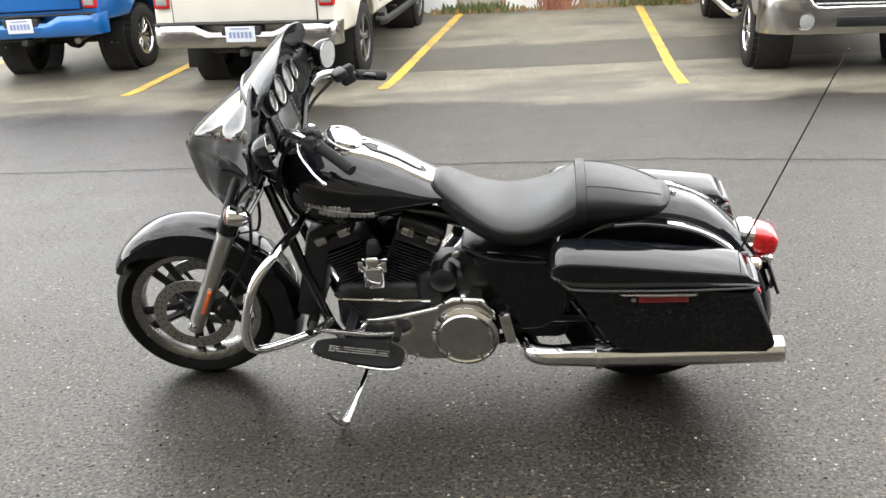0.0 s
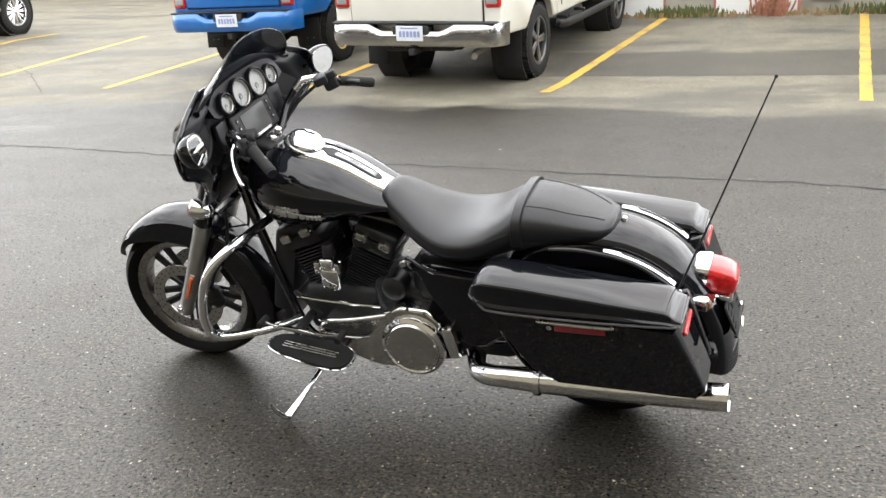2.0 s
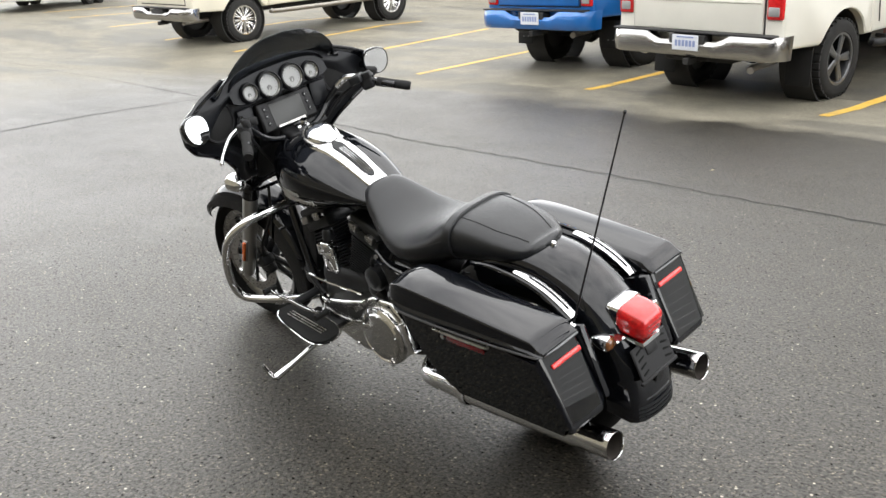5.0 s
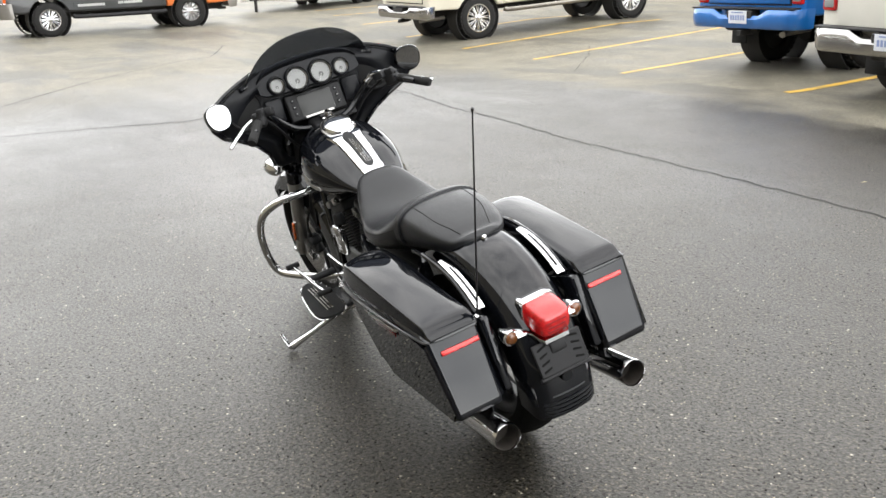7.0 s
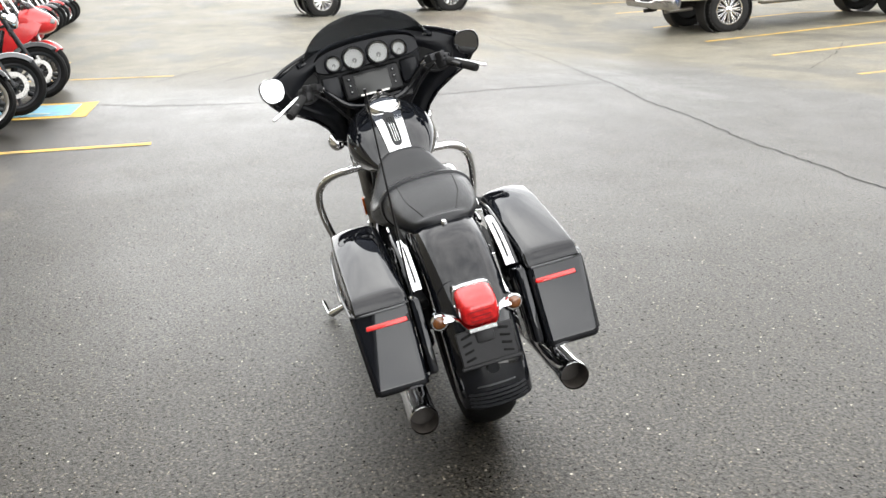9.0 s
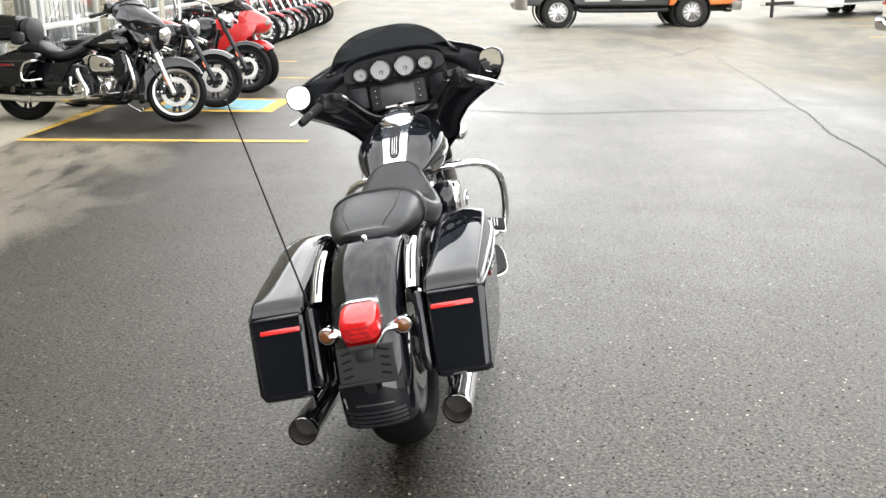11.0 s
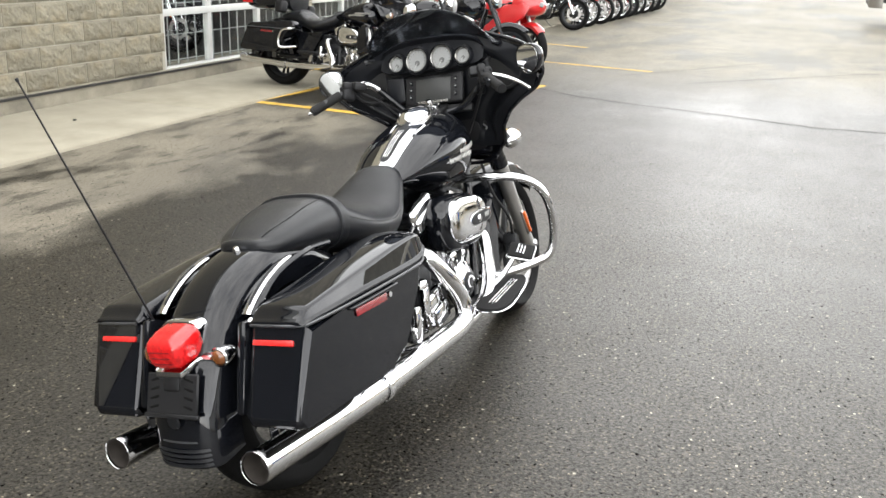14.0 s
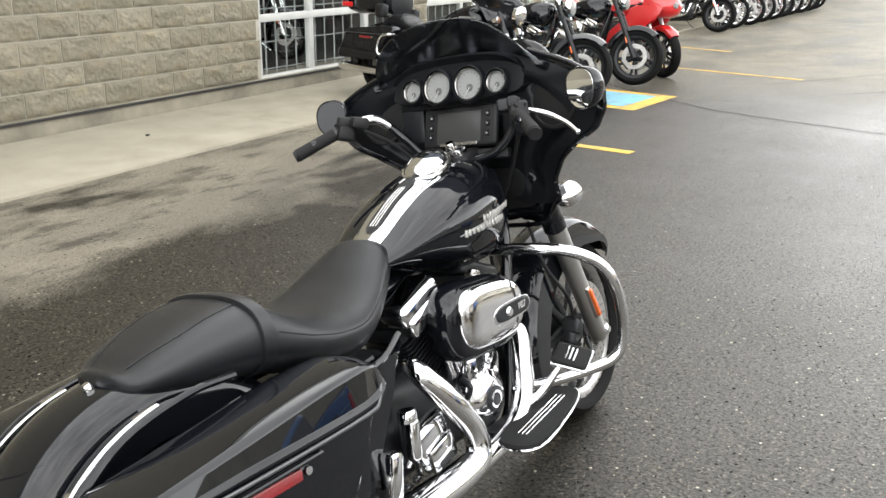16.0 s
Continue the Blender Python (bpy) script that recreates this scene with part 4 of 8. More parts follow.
PILLION = [(0.262, 0.158, 0.645, 0.818, 0.735), (0.235, 0.157, 0.652, 0.821, 0.738), (0.17, 0.153, 0.665, 0.813, 0.742), (0.10, 0.143, 0.676, 0.795, 0.742), (0.04, 0.125, 0.684, 0.775, 0.737), (0.00, 0.098, 0.692, 0.758, 0.732),
           (-0.022, 0.066, 0.702, 0.757, 0.735), (-0.032, 0.025, 0.712, 0.742, 0.728)]


def build_seat(root):
    rows = []
    for r in lerp_rows(SEAT, 4):
        ringp = oval(*r, n=44, pt=2.5, pb=2.3)
        # the rider's part is dished between its rolled edges
        dish = 0.012 * math.exp(-((r[0] - 0.5) / 0.12) ** 2)
        rows.append([(x, y, z - (dish * (1 - (y / r[1]) ** 2) if z > r[4] else 0)) for x, y, z in ringp])
    seat = part("seat", loft(rows), LEATHER, root, "black vinyl two-up seat")
    pill = part("pillion_pad", loft([oval(*r, n=44, pt=2.7, pb=2.4) for r in lerp_rows(PILLION, 4)]), LEATHER, seat)
    strap = []
    for r in ((0.283, 0.165, 0.641, 0.822, 0.732), (0.281, 0.168, 0.639, 0.826, 0.732), (0.268, 0.167, 0.640, 0.829, 0.735), (0.252, 0.165, 0.643, 0.829, 0.737), (0.250, 0.161, 0.645, 0.825, 0.737)):
        strap.append(oval(*r, n=44, pt=2.7, pb=2.3))
    part("strap", loft(strap), LEATHER, seat, "black strap across the seat")
    # piped seams
    for s in (1, -1):
        line = []
        for x in (0.745, 0.70, 0.62, 0.53, 0.45, 0.38, 0.33, 0.29):
            rr = sorted(SEAT)
            xs = [r[0] for r in rr]
            w, zm, zhi = (float(np.interp(x, xs, [r[i] for r in rr])) for i in (1, 4, 3))
            line.append((x, s * w * 0.985, zm + (zhi - zm) * 0.22))
        part("seam", tube(line, 0.0022, 5, 4), STITCH, seat)
        line = []
        for x in (0.248, 0.235, 0.17, 0.10, 0.04, 0.005):
            rr = sorted(PILLION)
            xs = [r[0] for r in rr]
            w, zm, zhi = (float(np.interp(x, xs, [r[i] for r in rr])) for i in (1, 4, 3))
            k = 0.62 if x > 0.05 else 0.55
            line.append((x, s * w * k, zm + (zhi - zm) * (1 - k ** 2.7) ** (1 / 2.7) + 0.0002))
        part("seam", tube(line, 0.0016, 5, 4), STITCH, pill)
    part("seat_bolt", lathe([(0.0, 0.009), (0.007, 0.008), (0.010, 0.003), (0.011, -0.004), (0, -0.004)], 12, at(-0.045, 0, 0.737, 0, -20, 0)), CHROME, seat, "chrome seat bolt")
    return seat


def build_bag(root, s, plain=False):
    """A hard saddlebag on the side s: body, lid, catch line, reflectors."""
    label = "glossy black hard saddlebag"
    poly = rounded([(0.335, 0.618, 0.0), (0.262, 0.515, 0.02), (0.150, 0.342, 0.05), (-0.352, 0.343, 0.036), (-0.262, 0.592, 0.0), (0.25, 0.592, 0.0)])
    body = prism(poly, 0.190, 0.374, 0.020, 4)
    for v in body.verts:
        if v.co.y > 0.3:
            v.co.y -= 0.012 * max(0, (0.52 - v.co.z) / 0.17) + 0.005 * max(0, (-0.05 - v.co.x) / 0.3)
    if s < 0:
        mirrored(body)
    bag = even_normals(part("saddlebag", body, BLACK_PAINT, root, label))
    # lid: a rim, a steep side with a rounded shoulder and a flat top that falls to the rear
    stations = [(0.370, 0.632, 0.640, 0.338, 0.210), (0.364, 0.622, 0.654, 0.348, 0.203), (0.350, 0.609, 0.667, 0.357, 0.197), (0.323, 0.600, 0.676, 0.363, 0.193), (0.28, 0.595, 0.677, 0.366, 0.190), (0.20, 0.594, 0.673, 0.3675, 0.188),
                (0.10, 0.594, 0.664, 0.367, 0.187), (-0.02, 0.594, 0.652, 0.364, 0.186), (-0.15, 0.594, 0.639, 0.360, 0.186), (-0.21, 0.594, 0.632, 0.357, 0.187), (-0.226, 0.594, 0.629, 0.356, 0.188), (-0.236, 0.594, 0.624, 0.355, 0.189),
                (-0.244, 0.594, 0.617, 0.354, 0.190), (-0.256, 0.594, 0.608, 0.352, 0.192), (-0.266, 0.594, 0.604, 0.350, 0.194), (-0.270, 0.594, 0.600, 0.348, 0.196)]
    rows = []
    for x, z0, z1, out, inn in lerp_rows(stations, 2):
        hgt = z1 - z0
        k = min(1, hgt / 0.06)
        out += 0.010
        # a steep side facet, a crease, and a nearly level top with a slight crown
        crown = 0.005 + 0.004 * soft_step((x + 0.24) / 0.35)
        yc, mid = out - 0.009 - 0.08 * hgt, 0.5 * (out + inn)
        sec = [(out, z0), (out + 0.003, z0 + 0.008 * k), (out + 0.002, z0 + 0.013 * k), (out - 0.004, z0 + 0.017 * k), (out - 0.0048, z0 + 0.021 * k), (yc + 0.0024, z1 - 0.010 * k), (yc + 0.0015, z1 - 0.005 * k), (yc - 0.001, z1 - 0.001 * k), (yc - 0.006, z1 + 0.0015 * k), (yc - 0.012, z1 + 0.0022 * k), (0.5 * (yc + mid), z1 + crown * k),
               (mid, z1 + 1.35 * crown * k), (inn + 0.040, z1 + crown * k), (inn + 0.016, z1 + 0.4 * crown * k), (inn + 0.005, z1 - 0.008 * k), (inn, z0 + 0.55 * hgt), (inn - 0.002, z0 + 0.012 * k), (inn, z0)]
        rows.append([(x, s * y, z) for y, z in sec])
    even_normals(part("bag_lid", loft(rows), BLACK_PAINT, bag, sharp=50))
    rim = [(0.360, s * 0.350, 0.640), (0.325, s * 0.374, 0.606), (0.27, s * 0.381, 0.593), (0.0, s * 0.383, 0.592), (-0.22, s * 0.370, 0.592), (-0.260, s * 0.356, 0.592), (-0.271, s * 0.295, 0.593), (-0.271, s * 0.20, 0.594)]
    # grey paint stands in for the highlight along the lid's rolled edge
    part("lid_trim", tube(rim, 0.0042, 8, 5), GREY_PAINT, bag, "lid seam edge, grey for the highlight on its roll")
    refl = box(0.010, 0.128, 0.016, 0.004, 2, at(-0.279, s * 0.268, 0.551, 0, 24, 0))
    part("rear_reflector", refl, RED_REFLECTOR, bag, "red rear reflector strip")
    part("reflector_base", box(0.008, 0.140, 0.026, 0.004, 2, at(-0.272, s * 0.268, 0.552, 0, 24, 0)), BLACK_PLASTIC, bag)
    if not plain:
        part("side_reflector", box(0.155, 0.006, 0.022, 0.003, 2, at(0.02, s * 0.3755, 0.556, 0, 1, 0)), DARK_RED, bag, "dark red side reflector")
        part("catch_bar", tube([(0.145, s * 0.374, 0.574), (0.13, s * 0.384, 0.577), (-0.06, s * 0.383, 0.577), (-0.075, s * 0.372, 0.575)], 0.005, 8, 4), BLACK_PAINT if s < 0 else GREY_METAL, bag, "lid catch bar")
        part("lock", lathe([(0, 0.004), (0.008, 0.004), (0.009, -0.004), (0, -0.004)], 14, to_y(0.112, s * 0.376, 0.556, s)), CHROME, bag, "chrome lock")
    # guard bracket seen in front of the bag
    part("bag_rail", tube([(0.30, s * 0.30, 0.50), (0.26, s * 0.345, 0.47), (0.19, s * 0.335, 0.36), (0.16, s * 0.26, 0.325)], 0.006, 8, 5), BLACK_PAINT, bag)
    return bag


def build_exhaust(root):
    for s in (1, -1):
        y0 = 0.225 * s
        pts = [(0.36, y0, 0.228), (0.20, y0, 0.232), (0.0, s * 0.232, 0.243), (-0.2, s * 0.236, 0.255), (-0.325, s * 0.238, 0.263)]
        muf = part("muffler", tube(pts, [0.036, 0.0435, 0.044, 0.044, 0.044], 24, 5), CHROME, root, "long chrome muffler")
        tip = lathe([(0.041, 0.0), (0.0445, 0.003), (0.0450, 0.06), (0.0450, 0.083), (0.044, 0.085), (0.0425, 0.082), (0.0420, 0.01)], 28, at(-0.316, s * 0.2378, 0.2625, 0, -86.5, 0))
        part("muffler_tip", tip, CHROME, muf, "chrome muffler tip")
        part("tip_core", lathe([(0.0418, 0.078), (0.0410, 0.014), (0.0, 0.0135)], 28, at(-0.316, s * 0.2378, 0.2625, 0, -86.5, 0)), DULL_BORE, muf, "dull sooty bore")
        part("muffler_clamp", lathe([(0.046, -0.012), (0.052, -0.010), (0.052, 0.010), (0.046, 0.012)], 24, at(0.205, y0, 0.232, 0, -90, 0)), CHROME, muf, "chrome clamp band")
        part("hanger", box(0.03, 0.012, 0.07, 0.004, 1, at(-0.28, s * 0.215, 0.315)), BLACK_PAINT, muf)
    # left crossover, which comes from under the gearbox
    part("crossover_pipe", tube([(0.50, 0.06, 0.245), (0.455, 0.13, 0.235), (0.425, 0.195, 0.222), (0.37, 0.224, 0.227), (0.28, 0.225, 0.230)], [0.030, 0.034, 0.037, 0.037, 0.036], 20, 5), CHROME, root, "chrome crossover pipe with heat shield")
    # right headers with shields
    part("rear_header", tube([(0.70, -0.13, 0.525), (0.69, -0.175, 0.505), (0.745, -0.205, 0.42), (0.805, -0.215, 0.325), (0.80, -0.222, 0.255), (0.72, -0.225, 0.235), (0.55, -0.225, 0.232), (0.34, -0.225, 0.229)], [0.024, 0.029, 0.031, 0.032, 0.034, 0.036, 0.037, 0.037], 20, 6), CHROME, root, "chrome rear header pipe")
    part("front_header", tube([(1.10, -0.11, 0.50), (1.125, -0.165, 0.475), (1.10, -0.19, 0.40), (1.06, -0.205, 0.31), (0.98, -0.212, 0.255), (0.85, -0.214, 0.232), (0.70, -0.214, 0.226)], [0.022, 0.026, 0.027, 0.027, 0.027, 0.027, 0.027], 20, 6), CHROME, root, "chrome front header pipe")


def cylinder_at(root, base, tilt, name, side_cover):
    """A finned cylinder with its head and rocker box, leaning by tilt degrees to the front."""
    m = Matrix.Translation(base) @ Matrix.Rotation(radians(tilt), 4, "Y")
    bm = lathe([(0.0, 0.0), (0.052, 0.0), (0.052, 0.2), (0.0, 0.2)], 24)
    cyl = part(name, moved(bm, m), DARK_METAL, root, "black finned cylinder", 20)
    fin = box(0.155, 0.150, 0.0045)
    bmesh.ops.bevel(fin, geom=[e for e in fin.edges if abs(e.verts[0].co.z - e.verts[1].co.z) > 0.003], offset=0.022, segments=2, profile=0.5, affect="EDGES")
    first = part("fin", fin, DARK_METAL, cyl)
    first.matrix_basis = m @ at(0, 0, 0.012)
    for k in range(1, 15):
        shared("fin", first.data, cyl, m @ at(0, 0, 0.012 + 0.0125 * k))
    part("cylinder_head", moved(box(0.165, 0.16, 0.05, 0.012, 2, at(0, 0, 0.225)), m), DARK_METAL, cyl)
    part("rocker_box", moved(box(0.165, 0.165, 0.045, 0.014, 3, at(0, 0, 0.275)), m), DARK_METAL, cyl, "black rocker box")
    if side_cover:
        part("rocker_cover", moved(join(box(0.165, 0.090, 0.062, 0.018, 3, at(0, -0.078, 0.278)), box(0.120, 0.045, 0.055, 0.014, 3, at(-0.015, -0.108, 0.246))), m), CHROME, cyl, "chrome rocker cover")
    for sy in (1, -1):
        for sx in (-0.045, 0.045):
            part("head_bolt_cover", moved(box(0.045, 0.028, 0.030, 0.007, 2, at(sx, sy * 0.085, 0.255)), m), GREY_METAL, cyl, "polished bolt cover")
    return cyl


def build_engine(root, chrome_right=True):
    eng = part("crankcase", join(box(0.34, 0.20, 0.22, 0.05, 3, at(0.965, 0, 0.33)), box(0.36, 0.22, 0.26, 0.05, 3, at(0.66, 0, 0.36))), DARK_METAL, root, "black engine case")
    cylinder_at(root, (1.015, 0, 0.395), 22.5, "front_cylinder", False)
    cylinder_at(root, (0.905, 0, 0.395), -22.5, "rear_cylinder", chrome_right)
    # left side: primary case with derby cover
    poly = [(1.02, 0.335), (0.98, 0.350), (0.86, 0.375), (0.76, 0.405), (0.70, 0.435), (0.60, 0.430), (0.555, 0.38), (0.545, 0.28), (0.58, 0.205), (0.66, 0.172), (0.80, 0.180), (0.96, 0.215), (1.03, 0.255), (1.045, 0.30)]
    prim = even_normals(part("primary_cover", prism(poly, 0.10, 0.185, 0.016, 3), POLISHED, eng, "polished primary drive cover"))
    part("primary_ridge", tube([(1.03, 0.172, 0.335), (0.95, 0.186, 0.352), (0.85, 0.188, 0.372), (0.75, 0.186, 0.398)], [0.008, 0.012, 0.013, 0.010], 10, 5), CHROME, prim)
    part("derby_ring", lathe([(0.075, 0.0), (0.118, 0.0), (0.120, 0.008), (0.116, 0.022), (0.104, 0.030), (0.098, 0.024)], 48, to_y(0.662, 0.178, 0.286)), CHROME, prim, "chrome derby cover ring")
    part("derby_cover", lathe([(0.0, 0.036), (0.07, 0.035), (0.092, 0.032), (0.099, 0.024), (0.099, 0.0), (0, 0.0)], 48, to_y(0.662, 0.178, 0.286)), POLISHED, prim, "polished round derby cover")
    for k in range(5):
        a = 2 * math.pi * k / 5 + 0.4
        part("screw", lathe([(0, 0.004), (0.004, 0.004), (0.005, 0), (0, 0)], 10, to_y(0.662 + 0.090 * math.cos(a), 0.211, 0.286 + 0.090 * math.sin(a))), CHROME, prim)
    for x, z in ((0.61, 0.418), (0.67, 0.428), (0.73, 0.412), (0.56, 0.36), (0.86, 0.368), (0.95, 0.345), (1.02, 0.30), (0.97, 0.23), (0.84, 0.195), (0.57, 0.225)):
        part("screw", lathe([(0, 0.012), (0.006, 0.012), (0.007, 0.0), (0, 0)], 10, to_y(x, 0.180, z)), CHROME, prim)
    part("starter_cover", lathe([(0, 0.075), (0.03, 0.074), (0.045, 0.065), (0.048, 0.0), (0, 0)], 24, to_y(0.735, 0.07, 0.475)), DARK_METAL, eng)
    # the cover between the cylinders on the left
    horn = part("horn_cover", join(box(0.075, 0.035, 0.095, 0.016, 3, at(0.972, 0.135, 0.497)), box(0.050, 0.045, 0.05, 0.014, 3, at(0.972, 0.138, 0.56))), CHROME, eng, "chrome horn cover")
    part("horn_top", lathe([(0, 0.045), (0.016, 0.044), (0.023, 0.035), (0.025, 0.0), (0, 0)], 20, at(0.968, 0.125, 0.588)), DARK_METAL, horn)
    for dx in (-0.040, 0.040):
        part("horn_wing", box(0.022, 0.03, 0.045, 0.006, 2, at(0.972 + dx, 0.14, 0.545)), CHROME, horn)
    part("shift_rod", tube([(1.10, 0.175, 0.432), (0.95, 0.18, 0.428), (0.78, 0.165, 0.418)], 0.006, 8, 2), CHROME, eng, "chrome shift rod")
    part("shift_arm", tube([(1.11, 0.17, 0.45), (1.06, 0.175, 0.41), (1.02, 0.17, 0.36)], 0.009, 8, 3), DARK_METAL, eng)
    # right side: air cleaner, cam cover, gearbox cover
    ac = []
    for y, sc in ((-0.185, 0.88), (-0.194, 0.90), (-0.204, 0.885), (-0.212, 0.845), (-0.2185, 0.77), (-0.2225, 0.66), (-0.2245, 0.45), (-0.225, 0.20)):
        ringp = []
        for k in range(40):
            a = 2 * math.pi * k / 40
            c, s = math.cos(a), math.sin(a)
            x = 0.156 * sc * math.copysign(abs(c) ** 0.62, c)
            z = (0.094 - 0.014 * c) * sc * math.copysign(abs(s) ** 0.70, s)
            ringp.append((0.976 + x, y, 0.577 + z - 0.012 * (x / 0.15)))
        ac.append(ringp)
    air = part("air_cleaner", loft(ac), CHROME, eng, "chrome oval air cleaner cover")
    part("air_inlay", loft([[(1.035 + 0.080 * sc * math.copysign(abs(math.cos(a)) ** 0.6, math.cos(a)), y, 0.566 + 0.021 * sc * math.copysign(abs(math.sin(a)) ** 0.7, math.sin(a))) for a in (2 * math.pi * k / 32 for k in range(32))] for y, sc in ((-0.2, 1.0), (-0.2275, 1.0), (-0.2285, 0.96))]), DARK_METAL, air, "black recessed panel")
    part("inlay_rim", loft([[(1.035 + 0.086 * sc * math.copysign(abs(math.cos(a)) ** 0.6, math.cos(a)), y, 0.566 + 0.026 * sc * math.copysign(abs(math.sin(a)) ** 0.7, math.sin(a))) for a in (2 * math.pi * k / 32 for k in range(32))] for y, sc in ((-0.2, 1.0), (-0.2255, 1.0), (-0.2265, 0.97))]), CHROME, air)
    shell = []
    for y, sc in ((-0.105, 0.90), (-0.112, 1.02), (-0.130, 1.09), (-0.158, 1.10), (-0.178, 1.07), (-0.192, 1.01), (-0.199, 0.93), (-0.200, 0.80)):
        shell.append([(0.972 + sc * 0.156 * math.copysign(abs(math.cos(a)) ** 0.62, math.cos(a)), y, 0.568 + sc * (0.094 - 0.014 * math.cos(a)) * math.copysign(abs(math.sin(a)) ** 0.7, math.sin(a)) - 0.012 * sc * math.copysign(abs(math.cos(a)) ** 0.62, math.cos(a))) for a in (2 * math.pi * k / 40 for k in range(40))])
    part("air_shell", loft(shell), BLACK_PAINT, air, "black air cleaner housing")
    part("air_screw", lathe([(0, 0.008), (0.010, 0.007), (0.014, 0.002), (0.014, 0), (0, 0)], 20, to_y(1.012, -0.2285, 0.566, -1)), CHROME, air)
    # pale grey in place of chrome, to hold the number's bright reflection
    lettering("107", 0.026, at(1.074, -0.2295, 0.567, 90, 0, 0), SIGN_GREY, air, "displacement_number", 0.0012, "raised chrome number, its gleam painted pale grey")
    cam = part("cam_cover", lathe([(0, 0.034), (0.035, 0.034), (0.052, 0.030), (0.062, 0.020), (0.072, 0.012), (0.082, 0.008), (0.088, 0.0), (0.088, -0.05), (0, -0.05)], 40, to_y(0.975, -0.135, 0.335, -1)), CHROME, eng, "chrome cam cover")
    part("timer_cover", lathe([(0, 0.006), (0.030, 0.006), (0.036, 0.003), (0.036, 0), (0, 0)], 32, to_y(0.975, -0.168, 0.335, -1)), DARK_METAL, cam, "black ringed round badge")
    part("timer_ring", lathe([(0.018, 0.009), (0.024, 0.009), (0.024, 0.0), (0.018, 0.0), (0.018, 0.009)], 24, to_y(0.975, -0.168, 0.335, -1)), CHROME, cam)
    part("cam_bracket", box(0.15, 0.03, 0.07, 0.014, 2, at(0.985, -0.13, 0.42, 0, 10, 0)), CHROME, eng, "chrome lifter cover")
    for x, t in ((1.015, 9), (1.045, 14), (0.925, -9), (0.895, -14)):
        part("pushrod_tube", tube([(x, -0.105, 0.42), (x + 0.11 * math.sin(radians(t * 1.6)), -0.10, 0.60)], 0.011, 10, 1), CHROME, eng, "chrome pushrod tube")
    gb = part("gearbox_cover", join(box(0.13, 0.05, 0.125, 0.02, 3, at(0.70, -0.155, 0.325, 0, -14, 0)), box(0.10, 0.02, 0.07, 0.010, 2, at(0.712, -0.183, 0.300, 0, -14, 0))), CHROME, eng, "chrome gearbox side cover")
    part("cover_print", box(0.055, 0.003, 0.016, 0.001, 1, at(0.715, -0.194, 0.283, 0, -14, 0)), DARK_METAL, gb)
    part("oil_filler", join(box(0.035, 0.05, 0.11, 0.014, 3, at(0.615, -0.175, 0.375, 0, 4, 0)), lathe([(0, 0.03), (0.02, 0.028), (0.024, 0.02), (0.024, 0), (0, 0)], 18, at(0.615, -0.175, 0.42))), CHROME, eng, "chrome oil filler neck")
    for x, z in ((0.61, 0.31), (0.635, 0.26), (0.60, 0.255), (0.80, 0.375), (0.775, 0.39)):
        part("case_bolt", lathe([(0, 0.014), (0.009, 0.013), (0.011, 0.006), (0.011, 0), (0, 0)], 12, to_y(x, -0.15, z, -1)), CHROME, eng)
    part("intake", tube([(0.93, -0.05, 0.60), (0.96, -0.09, 0.605), (0.96, -0.13, 0.59)], 0.026, 14, 3), DARK_METAL, eng)
    rnd = random.Random(2)
    for k in range(7):
        x, z = rnd.uniform(0.78, 1.0), rnd.uniform(0.40, 0.47)
        part("fitting", tube([(x, -0.12, z), (x + rnd.uniform(-0.03, 0.03), -0.15, z - 0.02), (x + rnd.uniform(-0.04, 0.04), -0.13, z - 0.06)], rnd.uniform(0.005, 0.010), 8, 3), CHROME if k % 2 else DARK_METAL, eng)
    return eng


